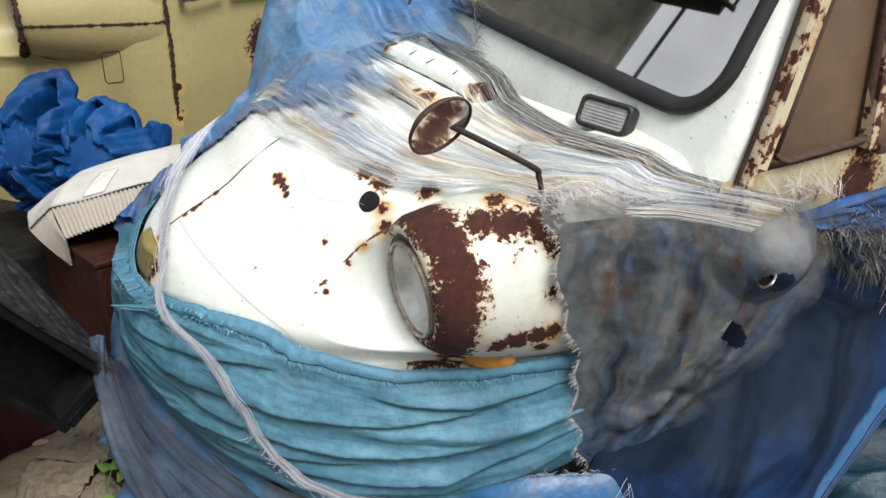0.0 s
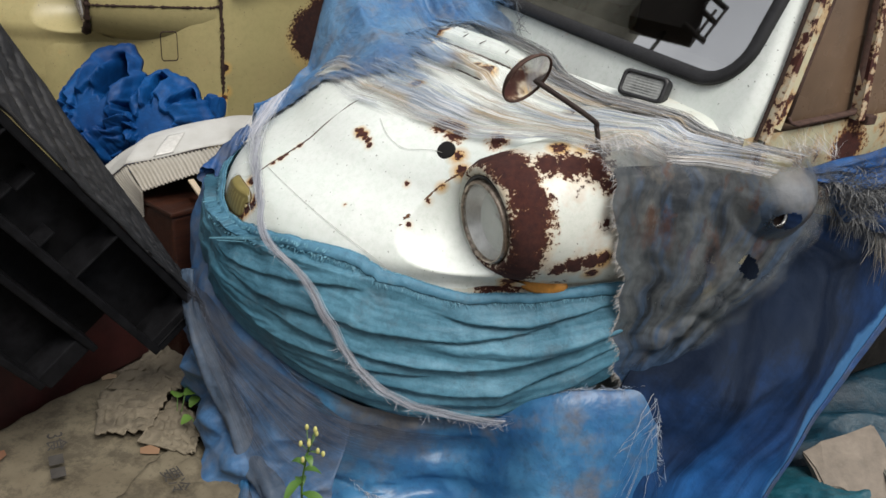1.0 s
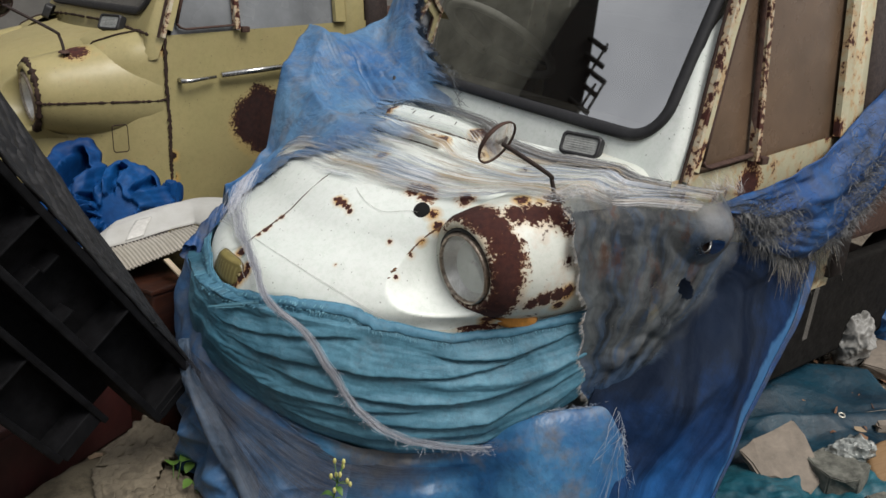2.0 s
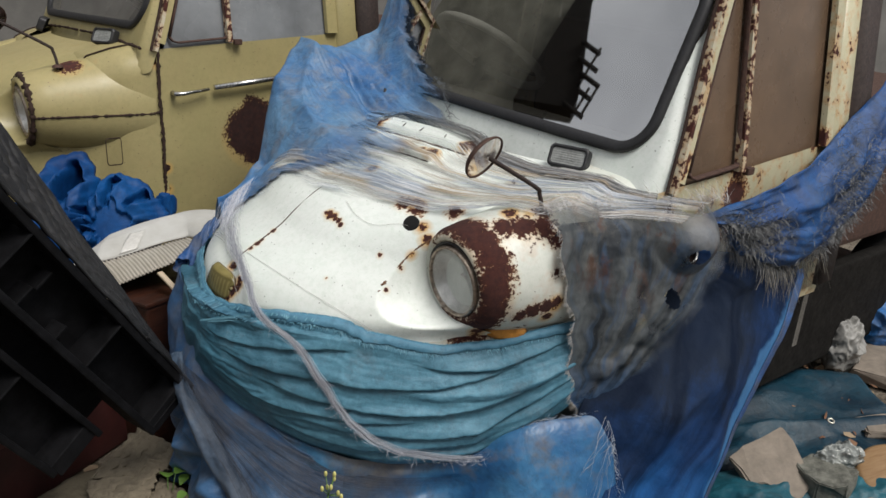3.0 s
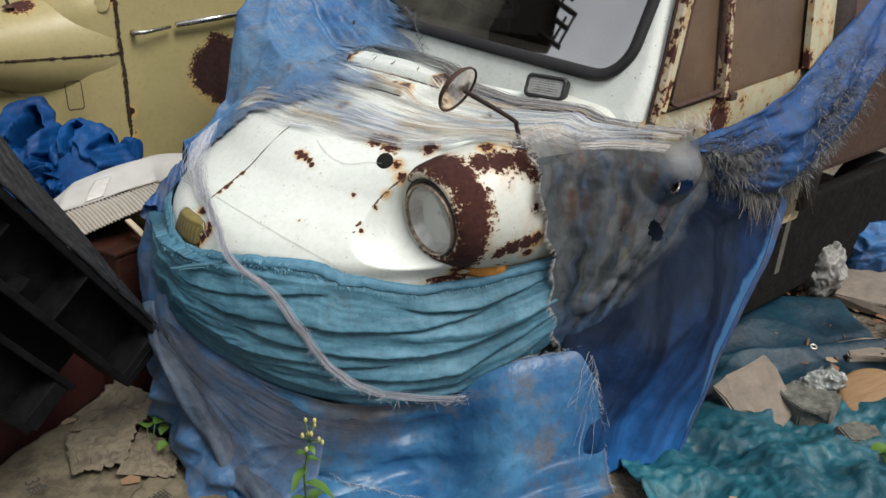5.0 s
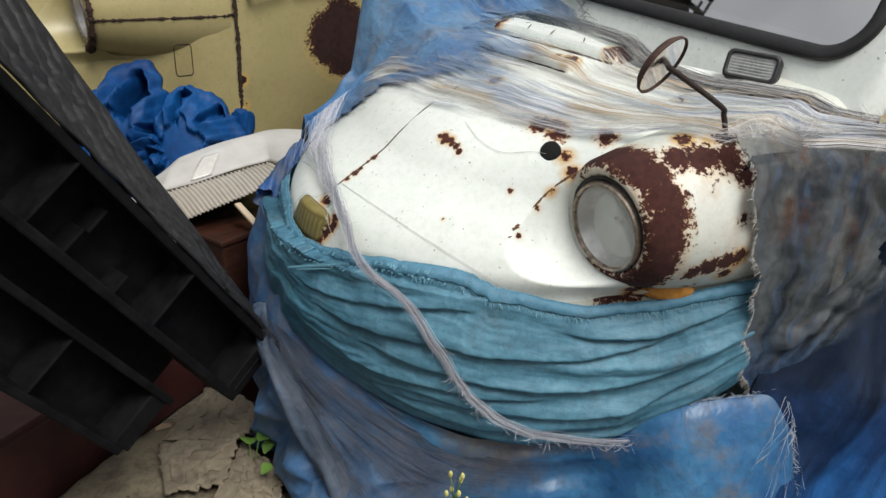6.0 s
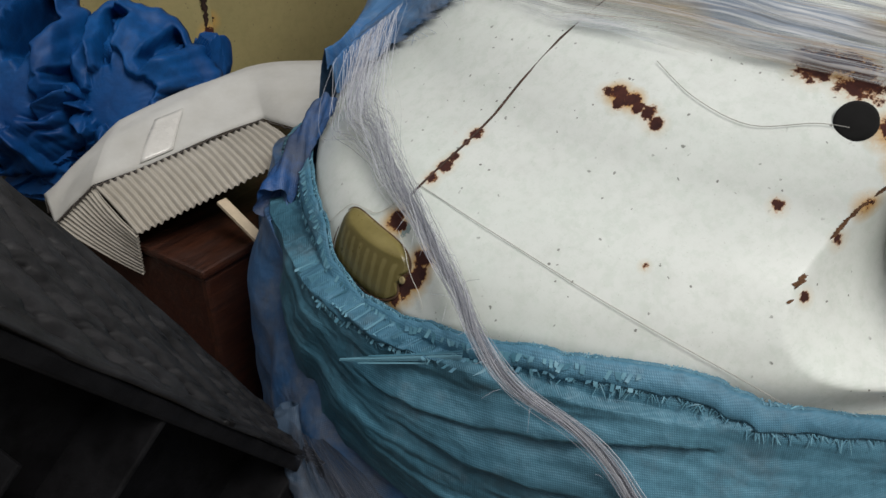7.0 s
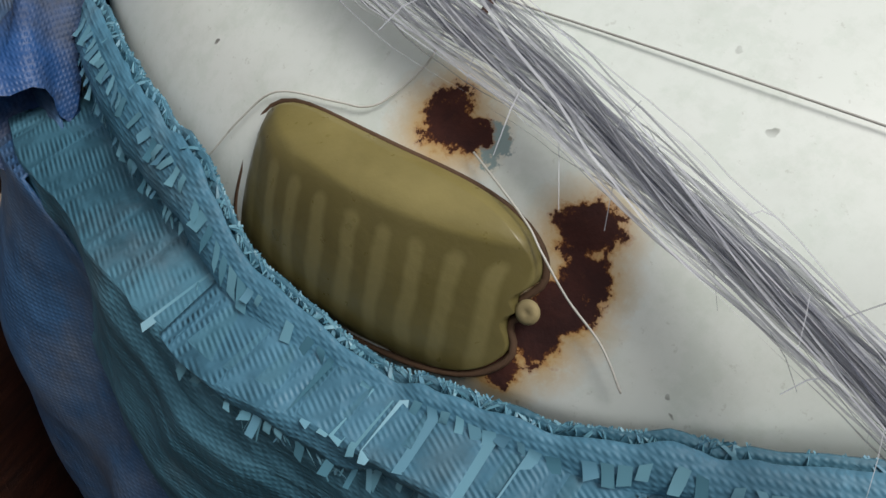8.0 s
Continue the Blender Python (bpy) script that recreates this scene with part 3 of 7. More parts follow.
        # mirror on its bent arm; the far one of the wrapped truck is gone
        if sign == -1 and not seams:
            continue
        mirror = new("wing_mirror")
        mirror.parent = t
        base = Vector((-sign * 0.527, -0.565, 0.856))
        centre = Vector((-sign * 0.515, -0.382, 1.0))
        elbow = Vector((-sign * 0.519, -0.558, 0.905))
        face = (m.to_3x3().inverted() @ Vector((0.581, -0.666, -0.467))).normalized() if sign == 1 else Vector((0.3, -0.9, 0.1)).normalized()
        bm = bmesh.new()
        tube_into(bm, smooth_path([base - Vector((0, 0, 0.02)), base, elbow - Vector((0, 0, 0.01)), elbow + Vector((0, 0.02, 0.012)), centre - face * 0.012 + Vector((0, -0.004, 0))], 5), 0.0050, 8)
        part("arm", bm, M_ARM, mirror, "bent rod rusted brown", True)
        turn = along(centre, face)
        part("shell", turned([(0, -0.014), (0.025, -0.013), (0.045, -0.008), (0.052, -0.001), (0.053, 0.004), (0.0505, 0.005), (0.0485, 0.0015)], turn, 40), M_IRON, mirror, "", True)
        part("glass", turned([(0.049, 0.002), (0, 0.002)], turn, 40), M_MIRROR, mirror, "round mirror glass")
        part("foot", turned([(0.018, 0), (0.016, 0.006), (0.008, 0.01), (0, 0.01)], along(base - Vector((0, 0, 0.012)), (0, 0, 1)), 20), M_IRON, mirror, "", True)
    # scuttle and windscreen surround
    hole = rounded(0, 1.185, 0.590, 0.218, 0.095)
    outer = [(math.copysign(min(abs(x), side_s(z) + 0.006), x), z) for x, z in rounded(0, 1.16, 0.668, 0.335, 0.02)]
    bm = bmesh.new()
    rings = []
    for k in range(7):
        a = k / 6
        rings.append([bm.verts.new((-(x0 + (x1 - x0) * a), cab_f(x0 + (x1 - x0) * a, z0 + (z1 - z0) * a) - 0.05 * smooth(abs(x0 + (x1 - x0) * a), side_s(z0) - 0.035, side_s(z0) + 0.006), z0 + (z1 - z0) * a)) for (x0, z0), (x1, z1) in zip(outer, hole)])
    bridge_rings(bm, rings)
    part("windscreen_surround", bm, paint, t, "", True)
    bm = bmesh.new()
    rings = []
    for i, h in ((-0.006, -0.004), (-0.004, 0.010), (0.004, 0.014), (0.016, 0.013), (0.022, 0.008), (0.024, -0.004)):
        ring = rounded(0, 1.185, 0.590 - i, 0.218 - i, 0.095 - i)
        rings.append([bm.verts.new((-x, cab_f(x, z) + h, z)) for x, z in ring])
    bridge_rings(bm, rings)
    part("windscreen_rubber", bm, M_RUBBER, t, "thick black rubber seal", True)
    bm = bmesh.new()
    rows = []
    for i in range(33):
        x = 0.572 * math.sin((i / 32 - 0.5) * math.pi)
        q = max(0.0, abs(x) - 0.492)
        h = 0.120 + math.sqrt(max(0.0, 0.0064 - q * q))
        rows.append([bm.verts.new((-x, cab_f(x, 1.185 + h * k / 5) + 0.002, 1.185 + h * k / 5)) for k in range(-5, 6)])
    for r0, r1 in zip(rows, rows[1:]):
        for k in range(10):
            bm.faces.new((r0[k], r0[k + 1], r1[k + 1], r1[k]))
    ob = part("windscreen", bm, M_GLASS, t, "dusty windscreen glass", True)
    if ob.data.polygons[0].normal.y < 0:
        ob.data.flip_normals()
    ob.visible_shadow = False
    # roof, back of the cab, floor and load bed
    bm = bmesh.new()
    rows = []
    for i in range(9):
        f = -0.97 - 0.80 * i / 8
        rows.append([bm.verts.new((x, f, 1.43 + 0.07 * (1 - (x / 0.62) ** 2) * min(1, 0.3 + i / 4))) for x in [-0.62 + 1.24 * k / 12 for k in range(13)]])
    for r0, r1 in zip(rows, rows[1:]):
        for k in range(12):
            bm.faces.new((r0[k], r0[k + 1], r1[k + 1], r1[k]))
    part("roof", bm, paint, t, "", True)
    bm = bmesh.new()
    for x, z, w, h in ((0, 0.64, 1.22, 0.82), (0, 1.40, 1.22, 0.06), (-0.52, 1.21, 0.18, 0.32), (0.52, 1.21, 0.18, 0.32)):
        box_into(bm, (w, 0.03, h), Matrix.Translation((x, -1.76, z)))
    part("back_wall", bm, M_CAB, t, "dark rear wall of the cab, with its window")
    box("rear_pane", (0.86, 0.006, 0.32), Matrix.Translation((0, -1.76, 1.21)), M_REAR_GLASS, t, "grimy rear window", 0.001).visible_shadow = False
    box("floor", (1.2, 1.0, 0.04), Matrix.Translation((0, -1.25, 0.34)), M_CAB, t)
    box("dashboard", (1.15, 0.20, 0.22), Matrix.Translation((0, -0.93, 0.86)), M_CAB, t, "dusty dark dashboard", 0.05)
    box("seat", (1.05, 0.36, 0.34), Matrix.Translation((0, -1.42, 0.56)), M_SEAT, t, "brown bench seat", 0.06)
    box("seat_back", (1.05, 0.12, 0.5), Matrix.Translation((0, -1.62, 0.92)) @ pose(0, 0, 0, 8), M_SEAT, t, "brown seat back", 0.05)
    wheel = new("steering_wheel")
    wheel.parent = t
    wheel.matrix_basis = along((0.27, -1.08, 1.08), (0.0, -0.55, 0.75))
    bm = bmesh.new()
    ring = [Vector((0.19 * math.cos(a), 0.19 * math.sin(a), 0)) for a in [k * math.tau / 40 for k in range(41)]]
    tube_into(bm, ring, 0.014, 8, cap=False)
    part("rim", bm, M_WHEEL, wheel, "pale plastic rim", True)
    bm = bmesh.new()
    for a in (90, 210, 330):
        tube_into(bm, [Vector((0, 0, -0.02)), Vector((0.19 * math.cos(radians(a)), 0.19 * math.sin(radians(a)), 0))], 0.006, 6)
    tube_into(bm, [Vector((0, 0, 0)), Vector((0, 0, -0.35))], 0.02, 10)
    part("column", bm, M_DARK, wheel, "", True)
    box("load_bed", (1.24, 1.5, 0.40), Matrix.Translation((0, -2.6, 0.76)), M_IRON, t, "rusted dark load bed side", 0.02)
    if shift:
        for ob in t.children:
            if ob.type == "MESH":
                for v in ob.data.vertices:
                    v.co.y -= shift * smooth(v.co.y, -0.84, -0.5)
            elif ob.name.startswith("headlight"):
                ob.location.y -= shift
    for x, y, r in ((0, -0.42, 0.22), (0.50, -2.55, 0.25), (-0.50, -2.55, 0.25)):
        wheel = new("wheel")
        wheel.parent = t
        wheel.matrix_basis = Matrix.Translation((x, y, r - 0.02)) @ Matrix.Rotation(math.pi / 2, 4, "Y")
        part("tyre", turned([(r - 0.09, -0.045), (r - 0.03, -0.058), (r - 0.006, -0.045), (r, 0.0), (r - 0.006, 0.045), (r - 0.03, 0.058), (r - 0.09, 0.045)], Matrix()), M_RUBBER, wheel, "perished black tyre", True)
        part("rim", turned([(r - 0.085, -0.04), (r - 0.10, -0.01), (0.05, -0.012), (0.03, -0.03), (0, -0.03)], Matrix()), M_IRON, wheel, "rusted steel rim", True)
    box("chassis", (0.9, 2.4, 0.14), Matrix.Translation((0, -1.6, 0.2)), M_IRON, t, "", 0.02)
    return t


def lens_material(name, color, solid, scale, axis="X"):
    n = Nodes(name, 0.12)
    n.color(n.mix(n.ramp(n.noise(40, 5), 0.35, 0.7), color, tuple(c * 0.7 for c in color)))
    n.bump(n.wave(scale, axis), 0.6, 0.002)
    n.sheer(solid)
    return n.mat


M_LENS = lens_material("fluted_lamp_glass", (0.80, 0.81, 0.80), 0.22, 52)
M_RIBBED = plain("ribbed_lens", (0.30, 0.31, 0.30), 0.25, vary=0.2, scale=70)
M_RIM = plain("pitted_rim", (0.34, 0.28, 0.23), 0.36, 0.8, 0.7, 70, 0.4)
M_SEAM = plain("rust_black_seam", (0.030, 0.014, 0.009), 0.85, vary=0.6, scale=90, bump=0.6)
M_GUTTER = rusty_paint("blistered_gutter_paint", (0.55, 0.50, 0.38), (0.36, 0.22, 0.08), grain=40, general=0.50)
M_AMBER = plain("faded_amber", (0.55, 0.25, 0.05), 0.35, vary=0.3, scale=60)
M_REFLECTOR = plain("dull_silver", (0.66, 0.66, 0.64), 0.46, 1.0, 0.2, 50, 0.1)
M_SEAT = plain("brown_vinyl", (0.14, 0.07, 0.035), 0.6)
M_WHEEL = plain("pale_bakelite", (0.78, 0.76, 0.70), 0.35)
M_BROWN = plain("dirt_blinded_glass", (0.13, 0.085, 0.055), 0.28, vary=0.3, scale=5, bump=0.05)

WHITE, WHITE_DIRT = (0.84, 0.88, 0.84), (0.46, 0.47, 0.42)
CREAM, CREAM_DIRT = (0.41, 0.345, 0.165), (0.26, 0.20, 0.09)
hood_spots = [(-0.100, -0.252, 0.772, 0.0072), (-0.110, -0.257, 0.771, 0.0086), (-0.118, -0.250, 0.765, 0.0070), (-0.129, -0.260, 0.769, 0.0080), (-0.139, -0.256, 0.765, 0.0068), (-0.152, -0.260, 0.763, 0.0078), (-0.165, -0.256, 0.758, 0.0074), (-0.302, -0.278, 0.725, 0.006), (-0.246, -0.171, 0.665, 0.004), (-0.358, -0.262, 0.66, 0.006),
              (-0.008, -0.050, 0.637, 0.011), (-0.016, -0.050, 0.634, 0.008), (-0.067, -0.043, 0.621, 0.0095), (-0.073, -0.034, 0.612, 0.0085), (-0.070, -0.030, 0.602, 0.0095), (-0.064, -0.022, 0.590, 0.0095), (-0.055, -0.014, 0.578, 0.0085), (0.05, -0.009, 0.575, 0.006), (0.0, -0.004, 0.570, 0.005),
              (0.0, -0.165, 0.702, 0.0072), (0.001, -0.150, 0.697, 0.004), (-0.003, -0.130, 0.686, 0.006), (-0.004, -0.118, 0.680, 0.0078), (-0.004, -0.10, 0.669, 0.0074), (-0.244, -0.382, 0.827, 0.022), (-0.289, -0.39, 0.819, 0.022), (-0.27, -0.40, 0.828, 0.018),
              (-0.363, -0.444, 0.832, 0.022), (-0.366, -0.365, 0.769, 0.012), (-0.363, -0.326, 0.736, 0.009), (-0.358, -0.304, 0.706, 0.007), (-0.34, -0.37, 0.792, 0.012),
              (-0.05, -0.42, 0.85, 0.012), (-0.512, -0.416, 0.585, 0.016), (-0.505, -0.42, 0.562, 0.014),]
pod_spots = [(-0.462 - 0.126 * math.cos(a), -0.395, 0.704 + 0.126 * math.sin(a), 0.043) for a in [-1.75 + 3.9 * k / 11 for k in range(12)]]
# rust behind the rim: a saddle on top, a stripe low on the flank, and the foot of the mirror
pod_spots += [(-0.52, -0.455, 0.838, 0.030), (-0.545, -0.50, 0.842, 0.036), (-0.56, -0.54, 0.835, 0.036), (-0.575, -0.565, 0.805, 0.028), (-0.49, -0.50, 0.860, 0.018), (-0.52, -0.53, 0.868, 0.014), (-0.527, -0.565, 0.856, 0.024),
              (-0.592, -0.465, 0.640, 0.020), (-0.600, -0.495, 0.655, 0.022), (-0.605, -0.525, 0.662, 0.020), (-0.610, -0.550, 0.670, 0.018), (-0.605, -0.540, 0.625, 0.012), (-0.500, -0.430, 0.575, 0.030)]
M_WHITE = rusty_paint("chalky_white_enamel", WHITE, WHITE_DIRT, hood_spots, general=0.80, bleed=0.85, flakes=[(-0.027, -0.051, 0.634, 0.007), (-0.029, -0.048, 0.629, 0.005)])
M_WHITE_POD = rusty_paint("white_enamel_rusted_through", (0.70, 0.72, 0.66), WHITE_DIRT, pod_spots, grain=17, fray=0.25, general=0.62, bleed=0.45, deep=0.85)
M_WHITE_DOOR = rusty_paint("yellowed_rust_streaked_enamel", (0.56, 0.52, 0.36), (0.40, 0.25, 0.08), [(-0.66, -1.12, 0.86, 0.05), (-0.66, -1.12, 0.93, 0.03), (-0.66, -0.86, 0.97, 0.03), (-0.66, -1.5, 0.97, 0.03)], general=0.58)
M_CREAM = rusty_paint("cream_enamel", CREAM, CREAM_DIRT, [(-0.50, -0.60, 0.855, 0.03), (-0.64, -0.85, 0.86, 0.016), (-0.66, -0.85, 0.4, 0.012), (-0.527, -0.60, 0.862, 0.045)], general=0.72, bleed=0.3)
M_CREAM_DOOR = rusty_paint("cream_door_enamel", CREAM, CREAM_DIRT, [(-0.664, -1.18, 0.60, 0.105), (-0.664, -1.20, 0.645, 0.085), (-0.664, -1.205, 0.555, 0.085), (-0.664, -1.24, 0.60, 0.09), (-0.66, -0.855, 0.50, 0.012), (-0.66, -0.855, 0.42, 0.014)], general=0.73, bleed=0.12, deep=0.42)
M_CREAM_GLASS = plain("dusty_side_glass", (0.20, 0.21, 0.22), 0.25, vary=0.4, scale=3, bump=0.02)

white_truck = truck(TRUCK, M_WHITE, M_WHITE_POD, M_WHITE_DOOR, "derelict white three-wheeled truck wrapped in torn tarpaulins", M_BROWN, 0.10, 0.0, False)
cream_pose = pose(*(P(-1.640, 0.575, 0.045)), 0, 0, 119.0)
truck(cream_pose, M_CREAM, M_CREAM, M_CREAM_DOOR, "derelict cream three-wheeled truck standing beside the white one", M_CREAM_GLASS, 0.0, 0.085, True)


# ---- setting ----
def ground_material():
    n = Nodes("earth_and_litter", 0.95)
    a, b, c = n.noise(1.3, 6), n.noise(9, 6, 0.7), n.cells(55)
    col = n.mix(n.ramp(a, 0.35, 0.65), (0.075, 0.058, 0.042), (0.15, 0.125, 0.095))
    col = n.mix(n.ramp(b, 0.45, 0.7, 0, 0.8), col, (0.22, 0.19, 0.15))
    col = n.mix(n.ramp(c, 0.25, 0.05, 0, 0.6), col, (0.05, 0.035, 0.02))
    n.color(col)
    n.bump(n.math("ADD", b, n.math("MULTIPLY", c, 0.5)), 0.9, 0.02)
    return n.mat


def ground_z(x, y):
    return 0.012 * noise.noise(Vector((x * 2.1, y * 2.1, 0))) + 0.006 * noise.noise(Vector((x * 9, y * 9, 5)))


M_GROUND = ground_material()
verts, faces = [], []
xs = [-60, -20, -8, -4] + [-2.5 + 0.06 * k for k in range(100)] + [4, 8, 20, 60]
ys = [-60, -20, -6, -2] + [-0.5 + 0.06 * k for k in range(80)] + [6, 10, 25, 60]
for y in ys:
    for x in xs:
        verts.append((x, y, ground_z(x, y) if abs(x) < 4 and -1 < y < 5 else 0.0))
for j in range(len(ys) - 1):
    for i in range(len(xs) - 1):
        a = j * len(xs) + i
        faces.append((a, a + 1, a + len(xs) + 1, a + len(xs)))
ground = put_mesh("ground", mesh_of("ground", verts, faces, M_GROUND))
tagged(ground, "bare earth littered with dead leaves and grit", "ground", kind="structure")

# ---- tarpaulins on the white truck ----
TEAL_TOP = [(-0.6, 0.52), (-0.4, 0.56), (-0.28, 0.60), (-0.2, 0.606), (-0.12, 0.604), (-0.08, 0.600), (-0.04, 0.580), (0.03, 0.570), (0.135, 0.583), (0.213, 0.596), (0.323, 0.605), (0.415, 0.574), (0.468, 0.546), (0.528, 0.556), (0.593, 0.594), (0.66, 0.60), (0.8, 0.6)]
TEAL_LOW = [(-0.6, 0.30), (-0.2, 0.33), (0.06, 0.32), (0.145, 0.278), (0.29, 0.212), (0.423, 0.180), (0.512, 0.172), (0.58, 0.26), (0.623, 0.35), (0.66, 0.40), (0.8, 0.4)]


def ridged(x, y, seed):
    return 1 - 2.2 * abs(noise.noise(Vector((x, y, seed))))


# long folds of the band: start s, v; end s, v; depth
TEAL_FOLDS = [(0.02, 0.24, 0.34, 0.15, 0.008), (0.10, 0.36, 0.52, 0.22, 0.012), (0.20, 0.47, 0.64, 0.33, 0.015), (0.10, 0.56, 0.42, 0.52, 0.010), (0.28, 0.64, 0.64, 0.45, 0.016), (0.18, 0.74, 0.50, 0.67, 0.011), (0.34, 0.83, 0.63, 0.60, 0.018), (0.44, 0.13, 0.64, 0.10, 0.012)]


def long_folds(s, v):
    """Each fold laps over the cloth below it: a soft rise, then a sharp step back."""
    out = 0.0
    for k, (s0, v0, s1, v1, deep) in enumerate(TEAL_FOLDS):
        a = (s - s0) / (s1 - s0)
        if -0.05 < a < 1.1:
            d = v - (v0 + (v1 - v0) * a + 0.05 * math.sin(math.pi * a) + 0.022 * noise.noise(Vector((s * 7, k, 3))))
            lap = math.exp(-(d / 0.055) ** 2) if d < 0 else 1 - 1.8 * smooth(d, 0.0, 0.012) if d < 0.012 else -0.8 * math.exp(-(d - 0.012) / 0.035)
            out += deep * lap * smooth(a, -0.05, 0.3) * smooth(a, 1.1, 1.0) * (0.75 + 0.5 * noise.noise(Vector((s * 9, k * 3, 8))))
    return out


def teal_at(s, v, lift=0.0):
    top, low = lerp_table(s, TEAL_TOP), lerp_table(s, TEAL_LOW)
    top += 0.005 * noise.noise(Vector((s * 30, 1, 1))) + 0.003 * noise.noise(Vector((s * 90, 1, 1)))
    z = top + (low - top) * v
    o = plan_out(s)
    w = v + 0.16 * noise.noise(Vector((s * 2.4, v * 1.1, 7))) + 0.06 * noise.noise(Vector((s * 6, v * 2.5, 2)))
    # upright folds on the near corner, long slanting ones elsewhere
    near = smooth(s, 0.16, -0.04) * smooth(v, 0.05, 0.3)
    slant = w + 0.40 * (s - 0.25) * smooth(v, 0.1, 0.5)
    soft = 0.016 * noise.noise(Vector((s * 1.7, w * 5.0, 1))) + 0.008 * noise.noise(Vector((s * 3.2 + 5, slant * 9.5, 2)))
    keen = smooth(noise.noise(Vector((s * 2.6, v * 3.0, 21))), -0.25, 0.35)
    sharp = 0.005 * max(-0.5, ridged(s * 2.1, slant * 5.5, 3)) + 0.002 * max(-0.5, ridged(s * 4.5, w * 13.0, 4)) + 0.0035 * ridged(s * 9 + w * 6, w * 9 - s * 4, 12)
    fold = soft + sharp * keen + 0.0022 * ridged(s * 11, slant * 20, 6) * (1 - keen) + 0.0012 * noise.noise(Vector((s * 40, v * 50, 5)))
    upright = 0.009 * max(-0.4, ridged(s * 13 + v * 1.5, v * 1.4, 8)) + 0.002 * ridged(s * 24 + v * 2, v * 2, 9)
    fold += long_folds(s, v) * (1 - near)
    fold *= 1 - 0.85 * smooth(s, 0.565, 0.62)
    fold = fold * (1 - 0.75 * near) + upright * near
    fold *= 0.35 + 0.65 * smooth(v, 0.0, 0.12)
    bulge = 0.035 * math.sin(math.pi * min(1, v * 1.02)) ** 0.8 - 0.05 * smooth(v, 0.8, 1.0)
    fold -= 0.07 * smooth(s, 0.605, 0.650)
    off = bulge * smooth(s, -0.30, 0.25) - 0.006 * smooth(s, 0.1, -0.1) + fold + lift
    f, ss = plan_f(s) + o.y * off, s + o.x * off
    if z > 0.565:
        f = min(f, body_f(s, z) + 0.008 + lift + fold * 0.6)
    return P(ss, f, z)


def teal(u, v):
    return teal_at(-0.56 + 1.22 * u, v)


teal_ob = tagged(sheet("teal_tarpaulin", teal, 320, 130, M_TEAL, thick=0.0016), "faded teal tarpaulin band wound tightly round the truck's nose", "tarpaulin")


def teal_hem(u, v):
    s = -0.22 + 0.86 * u
    wide = 0.055 + 0.02 * noise.noise(Vector((s * 5, 0, 2))) + 0.006 * noise.noise(Vector((s * 60, 0, 4)))
    return teal_at(s, wide * v / max(0.1, (lerp_table(s, TEAL_TOP) - lerp_table(s, TEAL_LOW)) / 0.37), 0.004 + 0.004 * math.sin(math.pi * v))


sheet("folded_hem", teal_hem, 320, 8, M_TEAL_HEM, teal_ob, "paler folded hem, fraying", 0.0012)


def skirt(u, v):
    s = 0.04 + 0.597 * u
    o = plan_out(s)
    end = smooth(s, 0.46, 0.58)
    top = (lerp_table(s, TEAL_LOW) - 0.020) * (1 - end) + 0.318 * end + (0.020 * smooth(s, 0.54, 0.60) + 0.010 * noise.noise(Vector((s * 40, 0, 5)))) * end
    fall = smooth(v, 0.0, 0.62) * (1 - end) + (0.25 * v + 0.75 * smooth(v, 0.0, 0.9)) * end
    flare = smooth(v, 0.45, 1.0)
    pleat = 0.030 * math.sin(s * 26 + 2.5 * noise.noise(Vector((s * 3, v * 2, 0)))) * (0.2 + v) + 0.018 * noise.noise(Vector((s * 12, v * 9, 4))) + 0.032 * max(-0.35, ridged(s * 5 + v * 2, v * 2.4 - s * 2, 14)) * fall + 0.010 * ridged(s * 15, v * 9, 15) * fall
    z = top * (1 - fall) + 0.020 + 0.06 * flare * abs(noise.noise(Vector((s * 6, v * 5, 9)))) + 0.02 * max(0, noise.noise(Vector((s * 14, v * 11, 1)))) * fall
    off = 0.004 + 0.015 * v + 0.34 * flare * smooth(s, 0.02, 0.5) * (0.8 + 0.5 * noise.noise(Vector((s * 2, 0, 3)))) + pleat * (0.25 + 0.75 * smooth(s, 0.08, 0.3))
    pleat *= 1 - 0.85 * smooth(u, 0.80, 0.97)
    cone = 0.062 + 0.012 * math.sin(math.pi * v) + (0.15 + 0.06 * smooth(s, 0.60, 0.50)) * v + 0.45 * pleat * smooth(v, 0.0, 0.15)
    off += (cone - off) * end
    return P(s + o.x * off, plan_f(s) + o.y * off, 0) * 1.0 + Vector((0, 0, z + 0.05 * (1 - fall) * (1 - end)))


